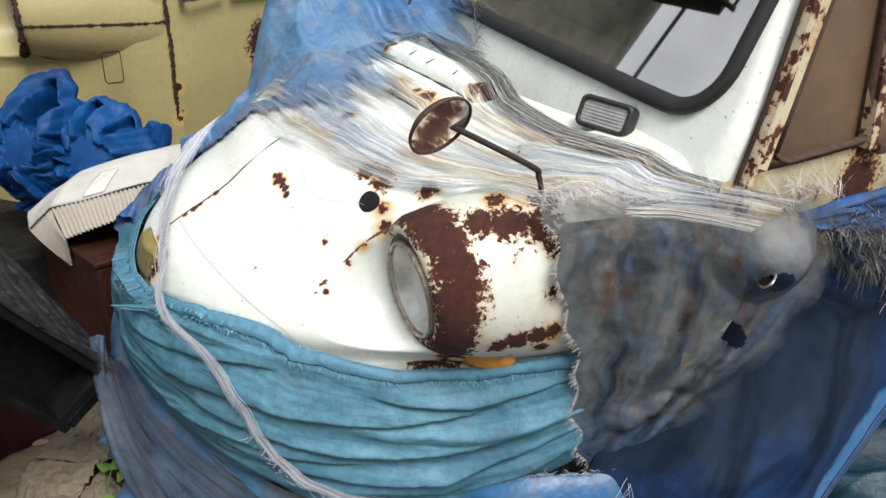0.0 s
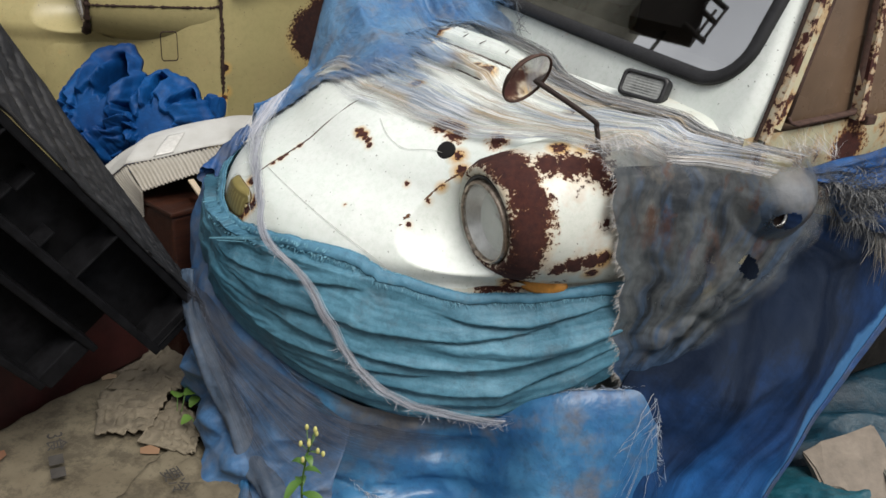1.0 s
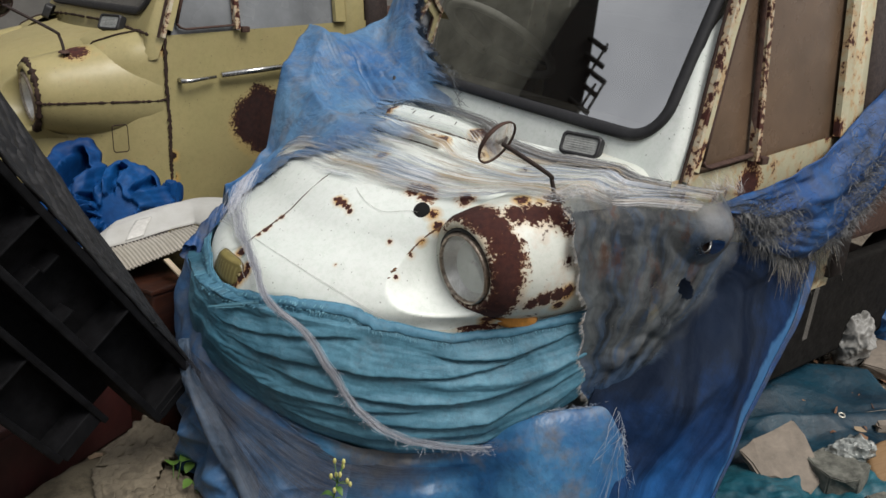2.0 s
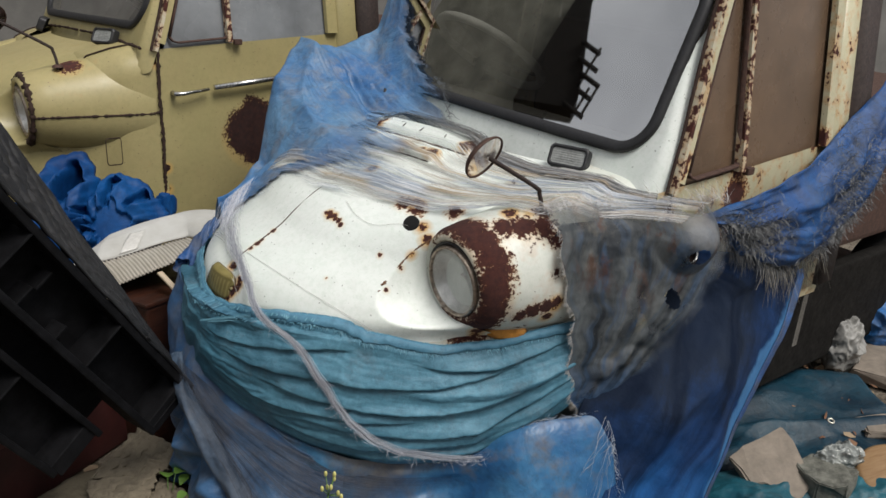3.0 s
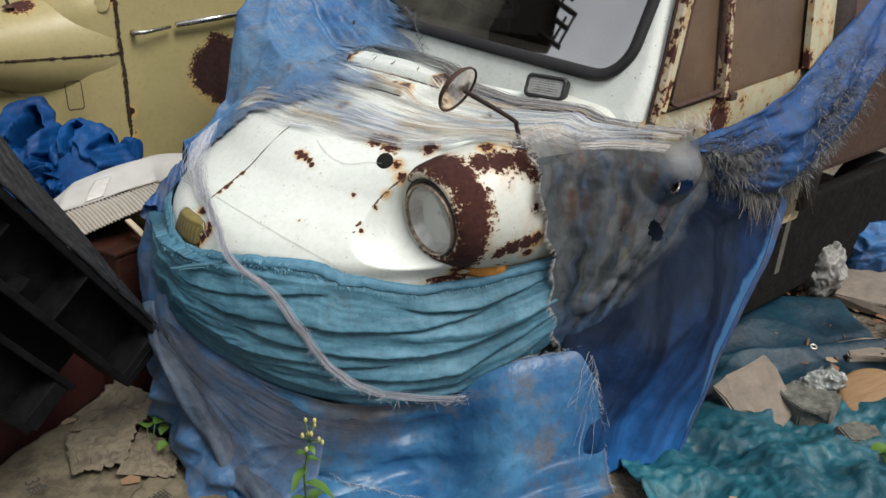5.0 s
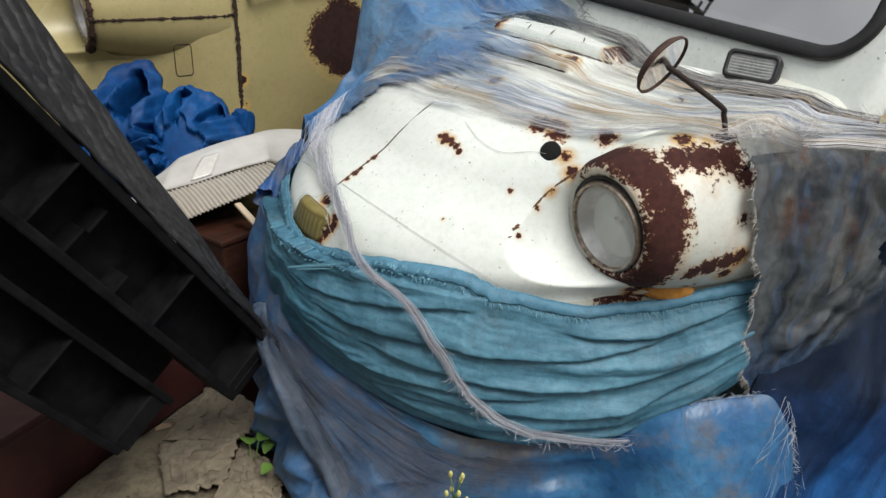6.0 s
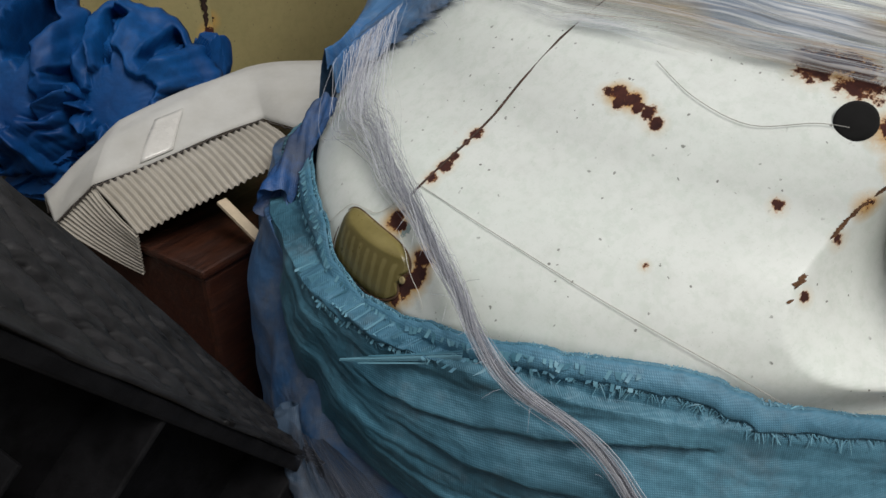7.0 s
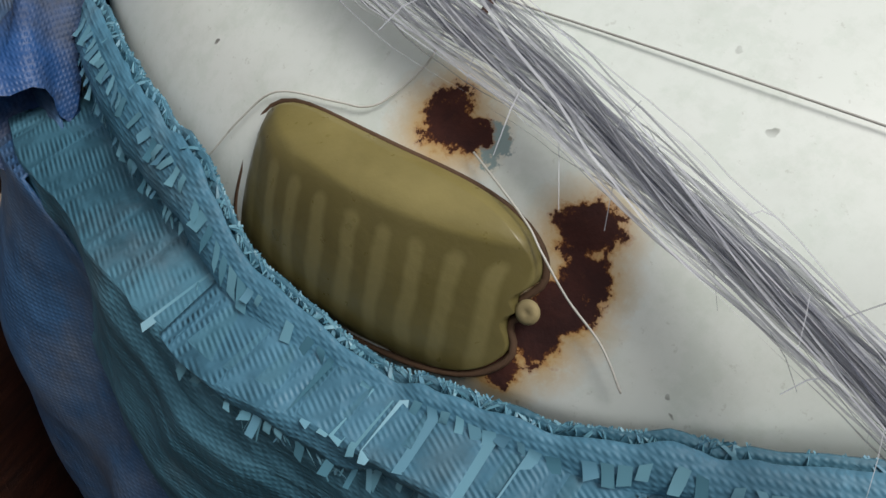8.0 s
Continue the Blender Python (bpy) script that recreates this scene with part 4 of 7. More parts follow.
def skirt_material():
    """Blue sheet, clean where it was torn open last, grey with dust towards the far end."""
    n = Nodes("dusty_blue_sheet", 0.45)
    u = n.axis(0, n.uv)
    c = n.mix(n.ramp(n.noise(5, 5, 0.6), 0.35, 0.65), (0.016, 0.092, 0.24), (0.062, 0.215, 0.385))
    dust = n.math("ADD", n.ramp(u, 0.55, 0.15, -0.06, 0.16), n.noise(7, 6, 0.68))
    c = n.mix(n.ramp(dust, 0.46, 0.62, 0, 0.85), c, (0.120, 0.128, 0.150))
    c = n.mix(n.ramp(n.noise(3.1, 5, 0.7, n.scaled((1, 1, 1), (0, 0, 40))), 0.56, 0.66, 0, 0.7), c, (0.15, 0.125, 0.10))
    v = n.axis(1, n.uv)
    mud = n.math("ADD", n.math("MULTIPLY", n.math("ABSOLUTE", n.math("SUBTRACT", u, 0.62)), 4.5), n.math("ADD", n.math("MULTIPLY", v, 2.2), n.math("MULTIPLY", n.math("SUBTRACT", n.noise(9, 5, 0.65), 0.5), 1.6)))
    c = n.mix(n.ramp(mud, 0.85, 0.35, 0, 0.85), c, n.mix(n.ramp(n.noise(15, 4), 0.4, 0.6), (0.060, 0.062, 0.070), (0.15, 0.13, 0.105)))
    c = n.mix(n.ramp(n.noise(48, 5, 0.75), 0.48, 0.74, 0, 0.55), c, (0.02, 0.045, 0.10))
    n.color(c)
    n.rough(n.ramp(dust, 0.45, 0.65, 0.38, 0.65))
    n.bump(n.math("MULTIPLY", n.noise(11, 4, 0.5, distort=0.3), 1.3), 0.6, 0.012)
    return n.mat


M_SKIRT = skirt_material()
tagged(sheet("blue_tarpaulin_skirt", skirt, 220, 110, M_SKIRT, thick=0.0016), "dirty blue tarpaulin hanging to the ground below the nose", "tarpaulin")


def drape_material():
    """The blue sheet of the side: darker towards the top in slanting streaks, bright at the free edge and foot."""
    n = Nodes("dark_topped_blue_tarpaulin", 0.45)
    u, v = n.axis(0, n.uv), n.axis(1, n.uv)
    slant = n.scaled((5.5, 1.9, 1), (0, 0, -38), n.uv)
    streak, broad = n.noise(1.0, 5, 0.62, slant, 0.5), n.noise(5, 5, 0.6)
    c = n.mix(n.ramp(n.math("ADD", n.math("MULTIPLY", streak, 0.4), n.math("MULTIPLY", broad, 0.6)), 0.40, 0.62), (0.004, 0.024, 0.088), (0.010, 0.062, 0.225))
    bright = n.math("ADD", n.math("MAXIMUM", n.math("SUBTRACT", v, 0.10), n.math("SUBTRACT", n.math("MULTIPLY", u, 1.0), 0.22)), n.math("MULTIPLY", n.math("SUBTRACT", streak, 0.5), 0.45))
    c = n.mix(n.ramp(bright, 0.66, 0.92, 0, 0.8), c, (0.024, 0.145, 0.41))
    dark_top = n.ramp(n.math("ADD", bright, n.math("MULTIPLY", n.math("SUBTRACT", n.noise(8, 6, 0.7), 0.5), 0.5)), 0.92, 0.46, 0.0, 0.93)
    c = n.mix(dark_top, c, n.mix(n.ramp(streak, 0.40, 0.62), (0.004, 0.008, 0.018), (0.016, 0.022, 0.034)))
    rag = n.math("MULTIPLY", n.math("SUBTRACT", n.noise(7, 4, 0.6), 0.5), 0.22)
    c = n.mix(n.ramp(n.math("ADD", n.math("SUBTRACT", u, n.math("MULTIPLY", n.math("ABSOLUTE", n.math("SUBTRACT", v, 0.66)), 0.45)), rag), 0.84, 0.88, 0, 0.6), c, (0.075, 0.21, 0.42))
    n.color(c)
    n.rough(n.ramp(dark_top, 0, 1, 0.50, 0.85))
    n.bump(n.math("MULTIPLY", n.noise(11, 4, 0.55, distort=0.3), 1.2), 0.55, 0.012)
    return n.mat


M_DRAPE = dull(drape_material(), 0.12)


def drape_edge(z):
    return -1.55 + 1.23 * max(0.0, 0.57 - z)


def drape(u, v):
    z = 0.84 * (1 - v) + 0.050 * v
    f0 = -0.57 - 0.11 * smooth(z, 0.10, 0.45) * smooth(z, 0.80, 0.55) - 0.02 * math.sin(z * 30)
    f1 = drape_edge(z) if z < 0.56 else -1.538 + 0.79 * smooth(z, 0.56, 0.84)
    f = f0 + (f1 - f0) * u
    s = 0.60 + 0.085 * smooth(-f, 0.55, 0.95) + (0.19 - 0.05 * u) * (0.25 + 0.75 * smooth(u, 0.0, 0.4)) * max(0.0, (0.57 - z) / 0.5) ** 1.1
    a = f * 0.8 + z * 0.55
    fold = 0.015 * math.sin(a * 25 + 3 * noise.noise(Vector((f * 3, z * 3, 5)))) * (0.35 + 0.65 * v) + 0.02 * noise.noise(Vector((f * 7, z * 7, 2))) + 0.004 * noise.noise(Vector((f * 21, z * 21, 8))) + 0.030 * max(-0.35, ridged(f * 3.5 + z * 1.5, z * 2.0 - f * 1.2, 17)) * (0.3 + v)
    s += fold * smooth(v, 0.0, 0.12) * (1 - 0.75 * smooth(u, 0.72, 0.95))
    return P(s + 0.018 - 0.035 * smooth(z, 0.42, 0.60), f, z)


drape_ob = tagged(sheet("blue_tarpaulin_drape", drape, 150, 150, M_DRAPE, thick=0.0016), "blue tarpaulin hanging down the truck's side, darker at the top", "tarpaulin")

sheet("hem", lambda u, v: drape(0.965 + 0.05 * u, 0.33 + 0.66 * v) + (P(0.004, 0, 0) - P(0, 0, 0)), 6, 70, M_BLUE_GRIMY, drape_ob, "paler folded hem", 0.0012)

# swag of tarpaulin under the door window
def swag(u, v):
    f = -0.95 - 1.0 * u
    top = lerp_table(-f, [(0.95, 0.84), (1.144, 0.86), (1.318, 0.888), (1.449, 0.918), (1.594, 0.995), (1.72, 1.07), (1.95, 1.22)])
    low = lerp_table(-f, [(0.95, 0.825), (1.0, 0.806), (1.143, 0.703), (1.308, 0.64), (1.45, 0.60), (1.613, 0.647), (1.715, 0.78), (1.95, 1.0)]) + 0.015 * noise.noise(Vector((f * 12, 0, 4)))
    z = top + (low - top) * v
    s = side_s(z) + 0.03 + 0.06 * math.sin(math.pi * v) * (0.4 + u) + 0.010 * math.sin(v * 14 + u * 8 + 2 * noise.noise(Vector((u * 4, v * 3, 1))))
    return P(s + 0.012 * noise.noise(Vector((u * 12, v * 12, 3))), f, z)


M_SWAG = woven("grubby_blue_tarpaulin", (0.006, 0.050, 0.20), (0.020, 0.115, 0.33), (0.045, 0.055, 0.07), fade=0.50, dust=0.54)
tagged(sheet("blue_tarpaulin_swag", swag, 100, 50, M_SWAG, thick=0.0016), "blue tarpaulin slung below the door window, frayed along its hem", "tarpaulin")

# sheet over the far side of the bonnet, up to the windscreen post
RIDGE = [(-1.15, 1.50), (-1.0, 1.40), (-0.93, 1.20), (-0.88, 1.08), (-0.80, 1.035), (-0.70, 1.03), (-0.66, 1.05), (-0.62, 1.083), (-0.585, 1.05), (-0.52, 0.995), (-0.45, 0.945), (-0.40, 0.85), (-0.35, 0.72), (-0.28, 0.69), (-0.1, 0.66)]
OUTER = [(-1.15, -0.68), (-0.9, -0.63), (-0.80, -0.62), (-0.70, -0.60), (-0.62, -0.684), (-0.55, -0.64), (-0.45, -0.545), (-0.40, -0.50), (-0.35, -0.45), (-0.3, -0.42), (-0.2, -0.36), (-0.1, -0.30)]
INNER = [(-1.1, -0.63), (-0.92, -0.53), (-0.87, -0.45), (-0.835, -0.33), (-0.805, -0.18), (-0.78, -0.10), (-0.75, -0.12), (-0.71, -0.26), (-0.69, -0.33), (-0.665, -0.24), (-0.62, -0.15), (-0.55, -0.10), (-0.50, -0.04), (-0.45, 0.02), (-0.40, 0.02), (-0.35, -0.06), (-0.30, -0.18), (-0.2, -0.30), (-0.1, -0.29)]


def torn_pale_material():
    """Bleached tarpaulin that frays into long sheer streaks along its inner edge."""
    n = Nodes("sun_bleached_fraying_tarpaulin", 0.5)
    lines = n.scaled((1.6, 34, 1), co=n.uv)
    fine = n.noise(1.7, 4, 0.7, lines)
    big, mid = n.noise(4.5, 5, 0.6), n.noise(15, 6, 0.7)
    c = n.mix(n.ramp(big, 0.35, 0.65), (0.030, 0.125, 0.31), (0.11, 0.235, 0.39))
    c = n.mix(n.ramp(mid, 0.47, 0.66, 0, 0.75), c, (0.17, 0.20, 0.25))
    creases = n.ramp(n.math("ABSOLUTE", n.math("SUBTRACT", n.noise(9, 4, 0.6, distort=1.4), 0.5)), 0.0, 0.035, 1.0, 0.0)
    c = n.mix(n.math("MULTIPLY", creases, 0.10), c, (0.34, 0.44, 0.58))
    c = n.mix(n.ramp(n.noise(38, 5, 0.7), 0.48, 0.72, 0, 0.5), c, (0.04, 0.06, 0.10))
    edge = n.ramp(n.axis(0, n.uv), 0.22, 0.0, 0, 1)
    c = n.mix(n.math("MULTIPLY", edge, n.ramp(fine, 0.4, 0.6)), c, (0.16, 0.17, 0.20))
    n.color(c)
    n.bump(n.math("MULTIPLY", n.noise(9, 5, 0.6, distort=0.6), 1.8), 0.6, 0.012)
    solid = n.ramp(n.math("SUBTRACT", n.math("ADD", fine, 0.22), n.math("MULTIPLY", edge, 0.42)), 0.36, 0.46)
    n.sheer(n.ramp(solid, 0, 1, 0.04, 1.0))
    return n.mat


M_PALE_TORN = torn_pale_material()


def far_sheet(u, v):
    f = -0.16 - 0.92 * v
    ridge, out = lerp_table(f, RIDGE), lerp_table(f, OUTER)
    s_in = lerp_table(f, INNER) + 0.02 + 0.03 * noise.noise(Vector((f * 26, 0, 0))) + 0.03 * abs(noise.noise(Vector((f * 60, 0, 0)))) + 0.02 * noise.noise(Vector((f * 150, 0, 0)))
    if u < 0.5:
        k = u / 0.5
        s = s_in + (out - s_in) * k
        lo, hi = 0.55, 0.903
        for _ in range(14):
            zz = 0.5 * (lo + hi)
            if body_f(s, zz) > f:
                lo = zz
            else:
                hi = zz
        if f < -0.78:
            zz = max(zz, 0.93 + (-0.795 - 0.04 * s * s - f) / 0.42 + 0.03)
        base = min(zz, 1.36) + 0.009
        z = base + (ridge - base) * smooth(k, 0.25, 1.0) if ridge > base else base + (ridge - base) * k * k
    else:
        k = (u - 0.5) / 0.5
        s = out - 0.03 * math.sin(k * math.pi * 0.5)
        z = ridge + (0.30 - ridge) * k ** 1.2
    lax = 0.04 + 0.96 * smooth(u, 0.02, 0.35)
    z += lax * (0.020 * noise.noise(Vector((f * 5, u * 6, 2))) + 0.030 * max(-0.3, ridged(f * 3 + u * 4, u * 2.4 - f * 2.2, 6)) + 0.010 * max(-0.3, ridged(f * 8 - u * 5, u * 6, 8)))
    s += 0.02 * lax * noise.noise(Vector((f * 8, u * 5, 9)))
    return P(s, f, z)


tagged(sheet("bleached_tarpaulin", far_sheet, 110, 220, M_PALE_TORN), "sun-bleached blue tarpaulin pulled over the bonnet's far side", "tarpaulin")

# ---- fittings of the white truck's nose ----


def olive_plastic():
    n = Nodes("yellowed_olive_plastic", 0.28)
    rib = n.math("MULTIPLY", n.wave(24.0, "X", n.noise_co(45, 0.007), 0.8), n.ramp(n.axis(2), 0.618, 0.613))
    c = n.mix(n.ramp(n.noise(26, 5), 0.3, 0.7), (0.165, 0.135, 0.040), (0.26, 0.215, 0.075))
    # shade of the lower facet, put into the colour below the ridge
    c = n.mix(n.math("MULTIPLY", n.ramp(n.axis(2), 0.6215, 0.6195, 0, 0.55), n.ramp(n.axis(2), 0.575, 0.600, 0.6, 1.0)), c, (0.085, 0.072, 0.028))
    c = n.mix(n.ramp(rib, 0.35, 0.85, 0.0, 0.5), c, (0.30, 0.26, 0.11))
    n.color(c)
    n.rough(n.ramp(n.noise(120, 4), 0.3, 0.7, 0.25, 0.5))
    n.bump(n.noise(160, 4), 0.25, 0.001)
    return n.mat


M_OLIVE = olive_plastic()
nose_lamp = new("nose_lamp")
nose_lamp.parent = white_truck
nose_lamp.matrix_basis = Matrix()


def lamp_edge(a, grow=1.0):
    ca, sa = math.cos(a), math.sin(a)
    n = 5.0 if ca < 0 < sa else 3.0
    edge = (abs(ca) ** n + abs(sa) ** n) ** (-1 / n)
    edge -= 0.10 * math.exp(-((a - math.tau + 0.20) / 0.16) ** 2) + 0.09 * math.exp(-((a - 0.06) / 0.16) ** 2) * (a < 3)
    edge *= grow
    x = edge * ca * (1.10 if ca < 0 else 1.0)
    return x, edge * sa * (0.90 - 0.10 * x if sa > 0 else 1.05)


def lamp_cap(x, y, rise=1.0):
    """A place on the cap of the nose lamp, x and y from -1 to 1: two long facets that meet in a blunt ridge."""
    s, z = 0.061 * x, 0.597 + 0.031 * y + 0.003 * x
    facet = 0.0175 - (0.020 * (y - 0.58) if y > 0.58 else 0.0075 * (0.58 - y)) - 0.005 * x * x
    drop = max(abs(x) * 0.97, abs(y)) ** 10
    out = facet * (1 - 0.55 * drop) * rise - 0.003
    return Vector((-s, body_f(s, z) + out * 0.86, z + out * 0.5))


bm = bmesh.new()
rings = []
for r in (1.0, 0.99, 0.97, 0.94, 0.88, 0.78, 0.66, 0.52, 0.36, 0.18):
    rings.append([bm.verts.new(lamp_cap(*[k * r for k in lamp_edge(j * math.tau / 96)])) for j in range(96)])
bridge_rings(bm, rings)
bm.faces.new(rings[-1])
wall_ring = [bm.verts.new(lamp_cap(*lamp_edge(j * math.tau / 96, 1.01), 0.0) + Vector((0, -0.003, 0))) for j in range(96)]
bridge_rings(bm, [wall_ring, rings[0]])
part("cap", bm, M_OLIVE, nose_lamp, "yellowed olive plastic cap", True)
bm = bmesh.new()
tube_into(bm, [lamp_cap(*lamp_edge(k * math.tau / 72, 1.03), 0.15) + Vector((0, 0.001, 0.0)) for k in range(73)], 0.0014, 6, cap=False)
part("gasket", bm, plain("perished_seal", (0.10, 0.055, 0.03), 0.8), nose_lamp, "perished brown seal", True)
part("screw", turned([(0.0042, 0), (0.0042, 0.001), (0.003, 0.002), (0.001, 0.0018), (0, 0.0012)], along(Vector((-0.0615, body_f(0.0615, 0.600) + 0.002, 0.600)), (0, 0.85, 0.5)), 18), plain("pale_corroded_screw", (0.33, 0.27, 0.14), 0.7, 0.3), nose_lamp, "corroded screw", True)
part("bonnet_hole", turned([(0.020, -0.003), (0.0195, 0.004), (0.016, 0.0055), (0, 0.005)], along(Vector((-0.31, body_f(0.31, 0.79) + 0.001, 0.79)), (-0.25, 0.72, 0.62)), 28), plain("hole_black", (0.006, 0.006, 0.006), 1.0, vary=0.1), white_truck, "open black hole beside the lamp pod", True)

# rust along the edge of the lamp's bay
M_FLAKE = plain("flaking_brown_rust", (0.13, 0.062, 0.028), 0.9, vary=0.6, scale=160, bump=0.5)
for a0, a1, most in ((2.36, 2.74, 0.010), (2.78, 3.08, 0.008), (3.30, 3.40, 0.006), (3.47, 3.50, 0.004)):
    bm, rows = bmesh.new(), []
    n = max(4, int((a1 - a0) * 160))
    for k in range(n + 1):
        a = a0 + (a1 - a0) * k / n
        w = most * max(0.08, math.sin(math.pi * k / n) ** 0.5) * (0.30 + 0.9 * abs(noise.noise(Vector((a * 26, 1, 0)))) + 0.5 * abs(noise.noise(Vector((a * 90, 5, 0)))))
        row = []
        for e in (-0.45, 0.0, 0.55):
            r = 0.1115 + w * e * (1 + 0.6 * noise.noise(Vector((a * 70, e, 3))))
            q, z = LAMP_S + r * math.cos(a), LAMP_Z + r * math.sin(a)
            f = scooped(q, z)
            row.append(bm.verts.new((-q + 0.0004, f + 0.0012, z + 0.0008)))
        rows.append(row)
    for r0, r1 in zip(rows, rows[1:]):
        for k in range(2):
            bm.faces.new((r0[k], r0[k + 1], r1[k + 1], r1[k]))
    part("bay_rust", bm, M_FLAKE, white_truck, "ragged rust along the edge of the lamp bay", True)

# ---- fibres: frayed edges, cord and torn film ----
def fibre_material(name, colors, solid=0.8, rough=0.4):
    n = Nodes(name, rough)
    r = n.island()
    c = n.mix(n.ramp(r, 0.0, 0.5), colors[0], colors[1])
    c = n.mix(n.ramp(r, 0.5, 1.0), c, colors[2])
    n.color(c)
    if solid < 1:
        n.sheer(solid)
    return n.mat


M_FIBRE_GREY = fibre_material("grey_fibres", ((0.36, 0.37, 0.40), (0.62, 0.62, 0.62), (0.34, 0.26, 0.18)), 0.6, 0.3)
M_FIBRE_CORD = fibre_material("lilac_grey_fibres", ((0.12, 0.13, 0.18), (0.66, 0.68, 0.73), (0.36, 0.37, 0.43)), 0.6, 0.3)
M_FIBRE_TEAL = fibre_material("teal_fibres", ((0.065, 0.20, 0.28), (0.17, 0.38, 0.48), (0.10, 0.25, 0.36)), 1.0, 0.45)
M_FIBRE_BLUE = fibre_material("blue_grey_fibres", ((0.16, 0.22, 0.32), (0.30, 0.36, 0.45), (0.36, 0.36, 0.36)), 0.9, 0.45)
M_FIBRE_DARK = fibre_material("grimy_fibres", ((0.03, 0.035, 0.038), (0.10, 0.11, 0.115), (0.15, 0.155, 0.16)), 0.85, 0.5)


class Ribbons:
    """Many thin flat strips in one mesh."""

    def __init__(self):
        self.v, self.f = [], []

    def strip(self, pts, width, twist=0.0):
        pts = [Vector(p) for p in pts]
        first = len(self.v)
        for i, p in enumerate(pts):
            d = (pts[min(i + 1, len(pts) - 1)] - pts[max(i - 1, 0)]).normalized()
            side = d.cross(Vector((0.25, -0.75, 0.6))).normalized()
            side = Matrix.Rotation(twist * i / len(pts), 3, d) @ side if twist else side
            w = width * (1.0 if 0 < i < len(pts) - 1 else 0.6)
            self.v += [p - side * w / 2, p + side * w / 2]
        for i in range(len(pts) - 1):
            a = first + 2 * i
            self.f.append((a, a + 1, a + 3, a + 2))

    def done(self, name, mat, parent=None, label=""):
        ob = put_mesh(name, mesh_of(name, self.v, self.f, mat), parent, label)
        ob["kind"] = "stuff"
        return ob


rng = random.Random(7)


def pod_top(s, f):
    d = LAMP_F - f
    if d < 0:
        return 0.0
    r = lerp_table(d, [(0.0, 0.10), (0.02, 0.118), (0.06, 0.134), (0.12, 0.146), (0.2, 0.154), (0.3, 0.160), (0.5, 0.166)])
    q = s - (LAMP_S + 0.10 * d)
    return LAMP_Z + 0.006 + math.sqrt(max(0.0, r * r - q * q)) if abs(q) < r else 0.0


def hood_top(s, f):
    lo, hi = 0.45, 0.903
    for _ in range(16):
        z = 0.5 * (lo + hi)
        if body_f(s, z) > f:
            lo = z
        else:
            hi = z
    wing = lerp_table(f, [(-0.86, 0.925), (-0.70, 0.90), (-0.6, 0.875), (-0.52, 0.80), (-0.45, 0.66)]) if s > 0.42 else 0.0
    if s > 0.56:
        wing -= 0.9 * (s - 0.56)
    return max(lo, pod_top(s, f), wing)


FILM_LOW = [(-0.34, -0.29), (-0.155, -0.285), (-0.02, -0.283), (0.086, -0.305), (0.184, -0.327), (0.262, -0.359), (0.322, -0.385), (0.423, -0.46), (0.524, -0.53), (0.60, -0.63), (0.66, -0.72)]
FILM_HIGH = [(-0.45, -0.72), (-0.30, -0.73), (-0.077, -0.73), (0.10, -0.72), (0.248, -0.70), (0.428, -0.71), (0.57, -0.76), (0.66, -0.83)]


FILM_LOW += [(0.74, -0.80)]
FILM_HIGH += [(0.74, -0.91)]


def film(u, v, lift):
    s = -0.34 + 1.08 * u
    f = lerp_table(s, FILM_LOW) * (1 - v) + lerp_table(s, FILM_HIGH) * v
    high = hood_top(s, f) + 0.022 * smooth(s, -0.26, -0.18) * smooth(s, 0.22, 0.16) * smooth(f, -0.74, -0.70) * smooth(f, -0.48, -0.52)
    eased = sum(hood_top(s + d, f - 0.3 * d) for d in (-0.09, -0.06, -0.03, 0.03, 0.06, 0.09)) / 6
    return s, f, max(high + 0.003, eased) + lift


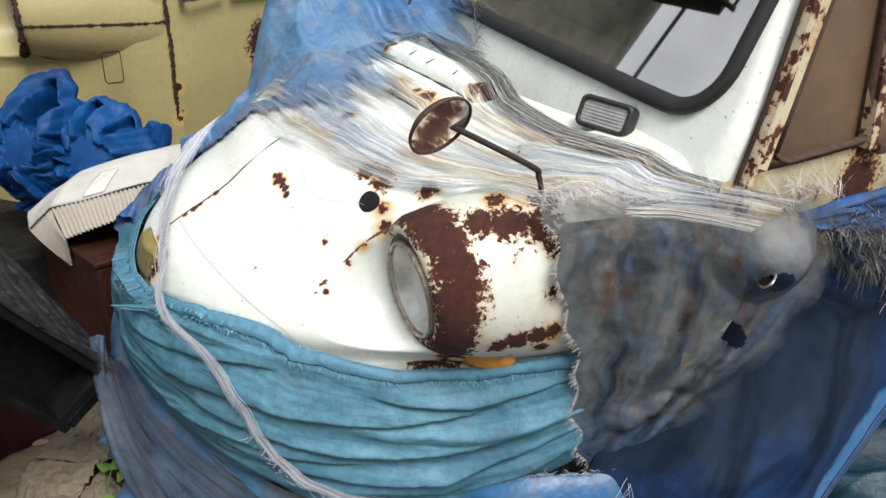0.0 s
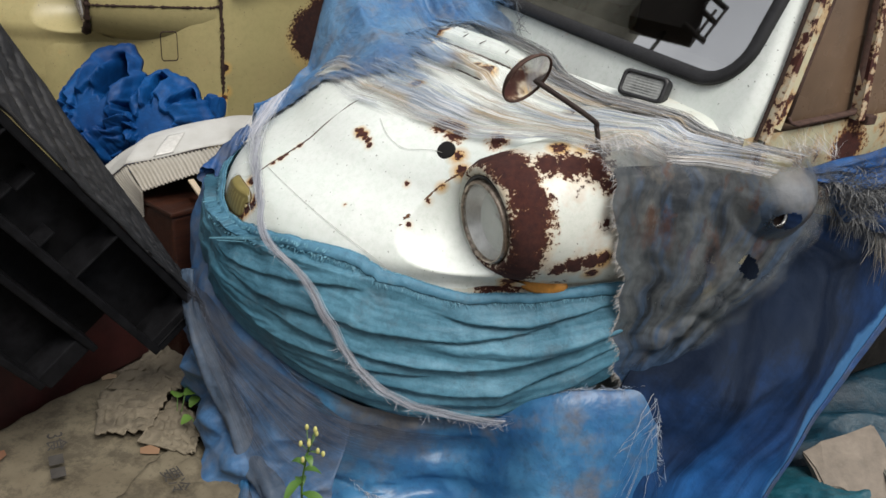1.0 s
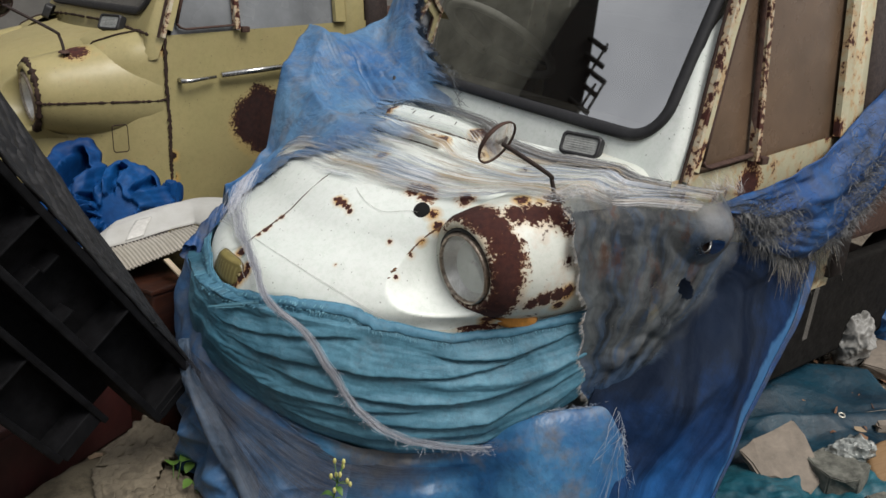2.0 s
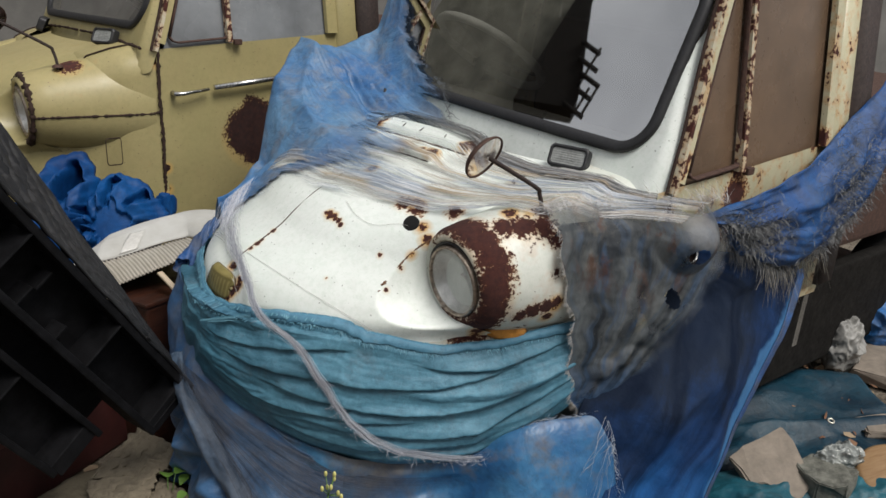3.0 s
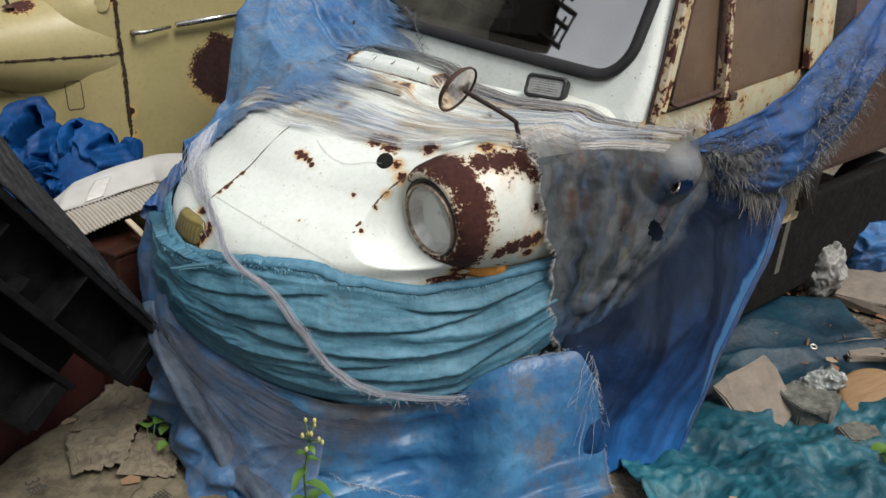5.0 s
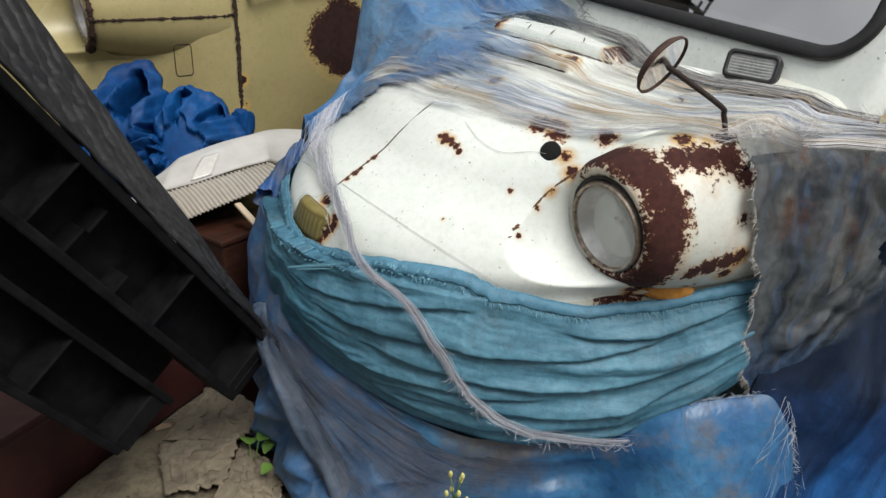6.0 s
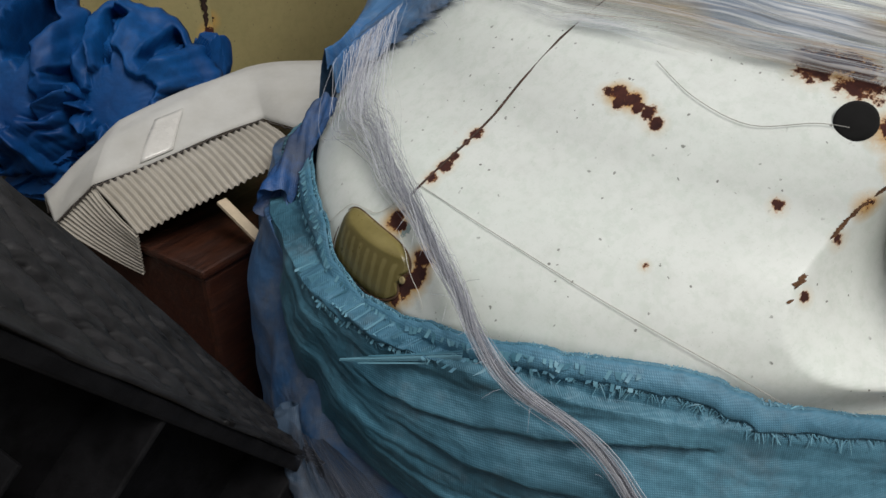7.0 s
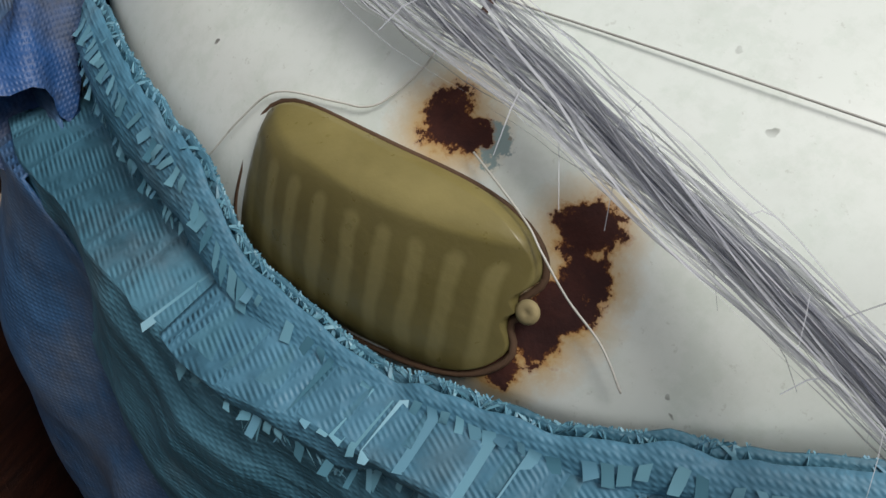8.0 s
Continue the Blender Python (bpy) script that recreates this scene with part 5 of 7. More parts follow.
def film_material():
    """Woven film whose cross threads have gone: long streaks, sheer, bleached, blue where it is youngest."""
    n = Nodes("shredded_sheer_film", 0.3)
    warp = n.noise(4, 3, 0.5, n.scaled((1.5, 3, 1), co=n.uv))
    lines = n.add("ShaderNodeCombineXYZ")
    n.put(n.math("MULTIPLY", n.axis(0, n.uv), 2.8), lines.inputs[0])
    n.put(n.math("ADD", n.math("MULTIPLY", n.axis(1, n.uv), 40.0), n.math("MULTIPLY", warp, 2.6)), lines.inputs[1])
    bands = n.scaled((0.8, 0.075, 1), co=lines.outputs[0])
    fine, broad = n.noise(1.6, 4, 0.62, lines.outputs[0]), n.noise(1.8, 3, 0.6, bands)
    u, v = n.axis(0, n.uv), n.axis(1, n.uv)
    hue = n.noise(1.5, 2, 0.5, n.scaled((0.7, 0.09, 1), co=lines.outputs[0]))
    c = n.mix(n.ramp(hue, 0.47, 0.55), (0.25, 0.30, 0.38), (0.37, 0.29, 0.185))
    c = n.mix(n.ramp(fine, 0.50, 0.60, 0, 0.75), c, (0.74, 0.75, 0.76))
    c = n.mix(n.ramp(fine, 0.46, 0.38, 0, 0.6), c, (0.11, 0.10, 0.095))
    c = n.mix(n.math("MULTIPLY", n.ramp(n.math("ADD", u, n.math("MULTIPLY", n.math("SUBTRACT", broad, 0.5), 0.5)), 0.46, 0.18, 0, 0.9), n.ramp(v, 0.1, 0.35)), c, (0.16, 0.30, 0.50))
    c = n.mix(n.math("MULTIPLY", n.ramp(v, 0.90, 0.98), 0.6), c, (0.10, 0.097, 0.092))
    n.color(c)
    n.rough(n.ramp(broad, 0.35, 0.6, 0.14, 0.35))
    gaps = n.noise(1.5, 3, 0.55, n.scaled((0.8, 0.27, 4), co=lines.outputs[0]))
    solid = n.math("MULTIPLY", n.ramp(gaps, 0.42, 0.56, 0.06, 0.9), n.ramp(broad, 0.34, 0.54, 0.55, 1.0))
    rag = n.math("MULTIPLY", n.math("SUBTRACT", fine, 0.5), 0.22)
    rag = n.math("ADD", rag, n.math("MULTIPLY", n.math("SUBTRACT", broad, 0.5), 0.16))
    across = n.ramp(n.math("ADD", n.math("ABSOLUTE", n.math("SUBTRACT", n.math("SUBTRACT", v, 0.73), n.math("MULTIPLY", u, 0.06))), rag), 0.155, 0.20)
    length = n.ramp(n.math("ADD", n.math("ABSOLUTE", n.math("SUBTRACT", u, 0.31)), rag), 0.16, 0.20)
    solid = n.math("MULTIPLY", solid, n.ramp(n.math("MAXIMUM", across, length), 0, 1, 0.10, 1.0))
    solid = n.math("MULTIPLY", solid, n.ramp(n.math("ADD", v, rag), 0.0, 0.06))
    solid = n.math("MULTIPLY", solid, n.ramp(n.math("ADD", u, rag), 0.99, 0.90))
    n.bump(fine, 0.5, 0.003)
    n.sheer(n.math("MINIMUM", solid, 0.93))
    return n.mat


def film_sheet(u, v):
    s, f, z = film(u, v, 0.007 + 0.010 * math.sin(math.pi * v) * (0.5 + noise.noise(Vector((u * 5, v * 9, 2)))) + 0.003 * noise.noise(Vector((u * 6, v * 60, 1))))
    return P(s, f, z)


# two pressed ribs of the bonnet that show where the film is gone
def rib(s0, s1, f0, f1, wide, high):
    def at(u, v):
        s = s0 + (s1 - s0) * u
        t = 2 * v - 1
        f = f0 + (f1 - f0) * u + wide * t
        ends = smooth(u, 0.0, 0.05) * smooth(u, 1.0, 0.95)
        face = smooth(1 - abs(t), 0.0, 0.28)
        return Vector((-s, f, hood_top(s, f) + 0.001 + high * ends * face - 0.004 * (1 - ends * face)))

    # dark tube that draws the shade and dirt at the rib's foot
    tube("rib_seam", [at(0.04 + 0.92 * k / 30, 1.0) + Vector((0, 0.001, 0.004 + 0.002 * noise.noise(Vector((k * 0.7, s0, 1))))) for k in range(31)], 0.0034, M_SEAM, white_truck, "dark line added along the rib's foot for shade and dirt", 6, lambda k: 0.35 + 0.65 * abs(noise.noise(Vector((k * 9, s0 * 30, 2)))) * 1.6)
    return sheet("bonnet_rib", at, 90, 16, M_RIB, white_truck, "raised pressed rib, rusted at its ends")


M_RIB = rusty_paint("rib_enamel", WHITE, WHITE_DIRT, [(0.20, -0.615, 0.905, 0.018), (0.115, -0.53, 0.893, 0.014), (-0.165, -0.665, 0.912, 0.022), (-0.145, -0.65, 0.91, 0.014), (-0.02, -0.540, 0.898, 0.012), (-0.005, -0.535, 0.898, 0.010), (-0.125, -0.555, 0.90, 0.016), (-0.09, -0.55, 0.90, 0.008)], general=0.74, bleed=0.6)
rib(-0.215, 0.180, -0.630, -0.672, 0.034, 0.022)
rib(-0.130, 0.145, -0.530, -0.562, 0.026, 0.020)
for q, wide in ((-0.105, 0.05), (-0.03, 0.06), (0.06, 0.045)):
    f = -0.642 - 0.10 * (q + 0.105)
    tube("rib_slit", [Vector((-q + 0.03, f - 0.5 * wide, hood_top(q, f) + 0.0225)), Vector((-q - 0.012, f + 0.5 * wide, hood_top(q, f) + 0.0225))], 0.0028, M_SEAM, white_truck, "dark slit across the rib", 6, lambda k: 0.4 + 0.6 * math.sin(math.pi * k))
torn_film = tagged(sheet("torn_film", film_sheet, 110, 130, film_material()), "torn sheer plastic film, bleached and shredded, stretched across the bonnet", "plastic film")


def film_strand(bundle, u0, u1, v0, v1, width, lift, sway):
    pts = []
    n = max(6, int(26 * (u1 - u0)))
    seed = rng.random() * 50
    for i in range(n + 1):
        k = i / n
        u = u0 + (u1 - u0) * k
        v = v0 + (v1 - v0) * k + sway * noise.noise(Vector((u * 3, seed, 0)))
        s, f, z = film(u, min(1, max(0, v)), lift * (0.5 + math.sin(math.pi * k)) + 0.004 * noise.noise(Vector((u * 9, seed, 3))))
        pts.append(P(s, f, z))
    bundle.strip(pts, width)


bundle = Ribbons()
for _ in range(34):
    u0 = rng.uniform(0.05, 0.55)
    v0 = rng.random()
    film_strand(bundle, u0, min(1.0, u0 + rng.uniform(0.3, 0.9)), v0, 0.5 + (v0 - 0.5) * 0.8 + rng.gauss(0, 0.08), rng.uniform(0.0003, 0.0010), rng.uniform(0.008, 0.024), 0.05)
for _ in range(26):
    film_strand(bundle, rng.uniform(0.05, 0.3), 1.0, rng.uniform(0.0, 0.10), rng.uniform(0.0, 0.25), rng.uniform(0.0003, 0.0010), rng.uniform(0.006, 0.02), 0.03)
for _ in range(60):
    film_strand(bundle, rng.uniform(0.2, 0.5), rng.uniform(0.75, 1.0), rng.uniform(0.88, 1.0), rng.uniform(0.75, 1.0), rng.uniform(0.0004, 0.0012), rng.uniform(0.004, 0.016), 0.03)
bundle.done("loose_fibre", M_FIBRE_GREY, torn_film)
bundle = Ribbons()
for _ in range(150):
    film_strand(bundle, rng.uniform(0.05, 0.75), rng.uniform(0.8, 1.0), rng.uniform(0.90, 1.0), rng.uniform(0.80, 1.0), rng.uniform(0.0006, 0.0020), rng.uniform(0.003, 0.012), 0.02)
bundle.done("dark_fibre", M_FIBRE_DARK, torn_film, "grimy dark strands along the windscreen")

# cord of gathered film, tied round the nose
CORD = [(-0.27, -0.20, 0.735), (-0.18, -0.120, 0.685), (-0.105, -0.096, 0.683), (-0.03, -0.070, 0.670), (0.034, -0.054, 0.661), (0.085, -0.042, 0.648), (0.138, -0.030, 0.634), (0.190, -0.012, 0.622), (0.240, -0.015, 0.596), (0.30, -0.060, 0.548), (0.36, -0.112, 0.447), (0.41, -0.158, 0.363), (0.472, -0.263, 0.291), (0.53, -0.385, 0.262), (0.565, -0.455, 0.262)]
SPREAD = [(0, 0.050), (0.07, 0.040), (0.18, 0.018), (0.30, 0.0105), (0.5, 0.0072), (0.75, 0.0070), (0.88, 0.012), (1.0, 0.018)]
line = smooth_path([P(*c) for c in CORD], 7)


def outside(p, s_f_z, gap):
    """Moves a place out of the teal band, if it lies inside."""
    s, f, z = s_f_z
    top, low = lerp_table(s, TEAL_TOP), lerp_table(s, TEAL_LOW)
    if not low - 0.02 < z < top:
        return p
    o = plan_out(s)
    o = (TRUCK.to_3x3() @ Vector((-o.x, o.y, 0))).normalized()
    return p + o * max(0.0, (teal_at(s, min(1, (top - z) / (top - low)), gap) - p).dot(o))


to_truck = TRUCK.inverted()
for i, p in enumerate(line):
    q = to_truck @ p
    line[i] = outside(p, (-q.x, q.y, q.z), 0.010)
line = [(line[max(i - 1, 0)] + line[i] * 2 + line[min(i + 1, len(line) - 1)]) / 4 for i in range(len(line))]
bundle = Ribbons()
for k in range(190):
    ax, ay, ph = rng.gauss(0, 0.50), rng.gauss(0, 0.50), rng.random() * 6
    i0, i1 = (0, len(line) - int(24 * rng.random() ** 1.6)) if k % 3 else (rng.randrange(0, 30), rng.randrange(50, len(line)))
    pts = []
    for i in range(i0, i1):
        w = lerp_table(i / (len(line) - 1), SPREAD)
        tw = 3.5 * i / len(line) * math.pi
        dx, dz = ax * math.cos(tw) - ay * math.sin(tw), ax * math.sin(tw) + ay * math.cos(tw)
        wob = 0.5 * noise.noise(Vector((i * 0.10, k * 0.7, 0))) + 0.2 * noise.noise(Vector((i * 0.4, k, 5)))
        pts.append(line[i] + Vector((0.80, 0.0, 0.60)) * (dx + 0.55 * wob) * w + Vector((0.2, -0.9, 0.3)) * (0.35 * dz * min(w, 0.009) + 0.005))
    bundle.strip(pts, rng.uniform(0.0003, 0.0010), rng.uniform(-8, 8))
for k in range(70):
    p = line[rng.randrange(10, len(line))] + Vector((rng.gauss(0, 0.006), -0.01, rng.gauss(0, 0.006)))
    d = Vector((rng.gauss(0, 1), -0.4, rng.gauss(0, 1))).normalized() * rng.uniform(0.008, 0.03)
    bundle.strip([p, p + d * 0.5 + Vector((0, 0, 0.002)), p + d], 0.0005)
for k in range(150):
    p = line[int(len(line) * rng.uniform(0.72, 0.995))] + Vector((rng.gauss(0, 0.004), -0.012, rng.gauss(0, 0.004)))
    d = Vector((rng.gauss(0.5, 1), -0.3, rng.gauss(0, 0.8))).normalized() * rng.uniform(0.006, 0.028)
    bundle.strip([p, p + d * 0.5 + Vector((0, 0, -0.003)), p + d], rng.uniform(0.0004, 0.0012), 1.5)
tagged(bundle.done("film_cord", M_FIBRE_CORD), "grey cord of gathered plastic film tied round the nose", "cord", kind="stuff")

# rolled edge of the sheet, slack down to the ground, and the grimy film that hangs above it
ROLL = [(-0.005, 0.092, 0.43), (0.035, 0.100, 0.345), (0.128, 0.090, 0.279), (0.205, 0.060, 0.185), (0.275, 0.045, 0.110), (0.36, 0.025, 0.075), (0.45, 0.0, 0.055), (0.55, -0.05, 0.045)]
roll_line = smooth_path([P(*c) for c in ROLL], 8)
for i, p in enumerate(roll_line):
    q = to_truck @ p
    roll_line[i] = outside(p, (-q.x, q.y, q.z), 0.014)


def rolled(u, v):
    i = min(len(roll_line) - 2, int(u * (len(roll_line) - 1)))
    k = u * (len(roll_line) - 1) - i
    c, d = roll_line[i].lerp(roll_line[i + 1], k), (roll_line[i + 1] - roll_line[i]).normalized()
    a = v * math.tau
    side = d.cross(Vector((0.2, -0.9, 0.3))).normalized()
    up = side.cross(d)
    r = (0.012 + 0.013 * smooth(u, 0.0, 0.4)) * (1 - 0.5 * smooth(u, 0.8, 1.0)) + 0.004 * math.sin(a * 3 + u * 22) + 0.005 * noise.noise(Vector((u * 14, math.cos(a), math.sin(a)))) + 0.0015 * ridged(u * 50, v * 6, 2)
    return c + side * r * math.cos(a) + up * r * 0.7 * math.sin(a)


tagged(sheet("rolled_tarpaulin_edge", rolled, 160, 28, woven("dusty_rolled_edge", (0.045, 0.085, 0.145), (0.105, 0.135, 0.185), (0.13, 0.13, 0.14), fade=0.5, dust=0.55)), "pale dusty rolled edge of tarpaulin hanging slack to the ground", "tarpaulin")


def hanging_material():
    n = Nodes("grimy_hanging_film", 0.75)
    streak = n.noise(1.6, 5, 0.7, n.scaled((3, 46, 1), co=n.uv))
    broad = n.noise(1.2, 4, 0.6, n.scaled((3, 9, 1), co=n.uv))
    c = n.mix(n.ramp(streak, 0.38, 0.62), (0.007, 0.010, 0.018), (0.062, 0.075, 0.105))
    n.color(n.mix(n.ramp(broad, 0.45, 0.65, 0, 0.6), c, (0.030, 0.028, 0.034)))
    n.bump(streak, 0.5, 0.003)
    solid = n.math("MULTIPLY", n.ramp(n.math("ADD", broad, n.math("MULTIPLY", n.axis(1, n.uv), 0.22)), 0.40, 0.66, 0.18, 0.80), n.ramp(streak, 0.40, 0.54, 0.30, 1.0))
    n.sheer(n.math("MULTIPLY", solid, n.ramp(n.math("ADD", n.axis(0, n.uv), n.math("MULTIPLY", streak, 0.3)), 1.12, 0.88)))
    return n.mat


def hanging(u, v):
    """From the rolled edge up under the teal band."""
    s = -0.005 + 0.54 * u
    low = rolled(0.02 + 0.80 * u, 0.25)
    o = plan_out(s)
    top = lerp_table(s, TEAL_LOW) + 0.03 * (1 - u)
    off = 0.016 - 0.025 * smooth(u, 0.2, 0.6)
    high = P(s + o.x * off, plan_f(s) + o.y * off, top)
    wave = 0.008 * ridged(u * 2.5, v * 4, 3) + 0.004 * noise.noise(Vector((u * 6, v * 22, 5)))
    return low.lerp(high, v) + Vector((0.0, -0.9, 0.4)) * (wave + 0.012 + 0.02 * math.sin(math.pi * v) * (1 - 0.5 * u))


tagged(sheet("hanging_film", hanging, 90, 60, hanging_material()), "grimy sheer plastic film hanging below the teal band", "plastic film")

# fine strings lying on the bonnet
def string(name, pts, r, mat, label):
    bm = bmesh.new()
    tube_into(bm, smooth_path([P(s, f, z) for s, f, z in pts], 6), r, 5)
    return tagged(part(name, bm, mat, None, "", True), label, "string")


M_STRING = plain("grey_thread", (0.42, 0.41, 0.38), 0.6)
string("thread", [(s, body_f(s, z) + 0.004, z) for s, z in ((-0.004, 0.664), (0.085, 0.662), (0.159, 0.655), (0.222, 0.644), (0.275, 0.631), (0.322, 0.615), (0.364, 0.597), (0.40, 0.576))], 0.0004, M_STRING, "thin grey thread stretched over the white bonnet")
string("thread", [(s, f, hood_top(s, f) + 0.004) for s, f in ((0.12, -0.30), (0.18, -0.29), (0.24, -0.30), (0.285, -0.335), (0.31, -0.35))], 0.0004, M_STRING, "thin grey thread hooked on the bonnet hole")

M_CLEAR = plain("clouded_thread", (0.60, 0.59, 0.54), 0.35)
string("thread", [(s, body_f(s, z) + 0.0025, z) for s, z in ((-0.0875, 0.593), (-0.0746, 0.612), (-0.062, 0.6245), (-0.0345, 0.630), (-0.0223, 0.632), (-0.0149, 0.6365), (-0.008, 0.648), (-0.012, 0.662))], 0.0004, M_CLEAR, "clouded plastic thread curled beside the olive lamp")
string("thread", [(s, body_f(s, z) + 0.005 * w + 0.001, z) for s, z, w in ((0.0242, 0.634, 1), (0.050, 0.625, 1.4), (0.0598, 0.6195, 1.6), (0.0724, 0.6097, 1.2), (0.0864, 0.599, 0.6), (0.097, 0.5855, 0.2))], 0.0004, M_CLEAR, "clouded plastic thread looped across the rusted paint")

# ---- frayed hems ----
def hem(edge, count, reach, width, mat, name, parent, spread=0.6, run=0.0):
    """Loose strips along an edge: points (place, outward)."""
    bundle = Ribbons()
    for _ in range(count):
        i = rng.randrange(len(edge) - 1)
        p, o = edge[i]
        q = edge[i + 1][0]
        p = p + (q - p) * rng.random()
        along_edge = (q - edge[i][0]).normalized()
        d = (o + along_edge * rng.gauss(run, spread) + Vector((rng.gauss(0, 0.25), rng.gauss(0, 0.25), rng.gauss(0, 0.25)))).normalized() * rng.uniform(0.25, 1.0) * reach
        sag = Vector((0, 0, -0.25 * d.length))
        bundle.strip([p - d * 0.15, p + d * 0.35 + sag * 0.1, p + d * 0.7 + sag * 0.4, p + d + sag], rng.uniform(0.5, 1.3) * width, rng.uniform(-2, 2))
    return bundle.done(name, mat, parent)


edge = []
for i in range(0, 61):
    u = 0.28 + 0.70 * i / 60
    p, q = teal(u, 0.0), teal(u, 0.03)
    s = -0.56 + 1.22 * u
    o = plan_out(s)
    edge.append((p, (TRUCK.to_3x3() @ Vector((-o.x, o.y, 0.2))) * 0.5 + Vector((0, 0, -0.6))))
hem(edge[:26], 700, 0.009, 0.0012, M_FIBRE_TEAL, "frayed_hem", teal_ob, 0.9)
low = []
for i in range(0, 61):
    u = i / 60
    s = -0.22 + 0.86 * u
    o = plan_out(s)
    low.append((teal_hem(u, 1.0), (TRUCK.to_3x3() @ Vector((-o.x, o.y, 0))) * 0.35 + Vector((0, 0, -1.0))))
hem(low[:34], 160, 0.010, 0.0010, M_FIBRE_TEAL, "frayed_strip", teal_ob, 1.4)


def tapes(start, end, step, v0, reach, lift, gap=0.25):
    """Short flat ends of woven tape along a cut edge of the teal band."""
    bundle = Ribbons()
    s = start
    while s < end:
        w = step * rng.uniform(0.5, 0.95)
        drop = rng.uniform(0.35, 1.0) * reach
        slant = rng.gauss(0, 0.35) * drop
        tall = max(0.1, lerp_table(s, TEAL_TOP) - lerp_table(s, TEAL_LOW))
        v = v0(s)
        if rng.random() > gap:
            first = len(bundle.v)
            for q in (0.0, 0.5, 1.0):
                for e in (-0.5, 0.5):
                    bundle.v.append(teal_at(s + e * w + slant * q, v + drop * q / tall, lift + 0.003 * q * rng.random()))
            bundle.f += [(first, first + 1, first + 3, first + 2), (first + 2, first + 3, first + 5, first + 4)]
        s += step
    return bundle.done("frayed_tape", M_FIBRE_TEAL, teal_ob)


def hem_low(s):
    wide = 0.055 + 0.02 * noise.noise(Vector((s * 5, 0, 2)))
    return wide / max(0.1, (lerp_table(s, TEAL_TOP) - lerp_table(s, TEAL_LOW)) / 0.37) - 0.008


tapes(-0.20, 0.30, 0.0042, hem_low, 0.007, 0.0050, 0.4)
tapes(-0.20, 0.30, 0.0050, lambda s: 0.012 + 0.006 * noise.noise(Vector((s * 30, 0, 6))), 0.008, 0.0085, 0.15)

tongue = Ribbons()
root, tip = teal_at(0.158, 0.05, 0.012), teal_at(0.066, 0.13, 0.030)
for k in range(22):
    d0, q0 = rng.gauss(0, 0.0030), rng.uniform(0.75, 1.05)
    bend = Vector((0, -0.2, 0.6)) * rng.gauss(0, 0.0012)
    pts = [root.lerp(tip, q0 * j / 6) + Vector((0.1, -0.1, 1.0)) * d0 * (1 - 0.45 * j / 6) + bend * math.sin(math.pi * j / 6) for j in range(7)]
    tongue.strip(pts, rng.uniform(0.0008, 0.0022), rng.uniform(-0.6, 0.6))
tongue.done("torn_tongue", M_FIBRE_TEAL, teal_ob, "pale torn tongue of the hem")
hem(low[34:], 300, 0.014, 0.0012, M_FIBRE_TEAL, "frayed_strip", teal_ob, 0.9)
hem(edge[26:], 420, 0.012, 0.0013, M_FIBRE_TEAL, "frayed_hem", teal_ob, 0.9)

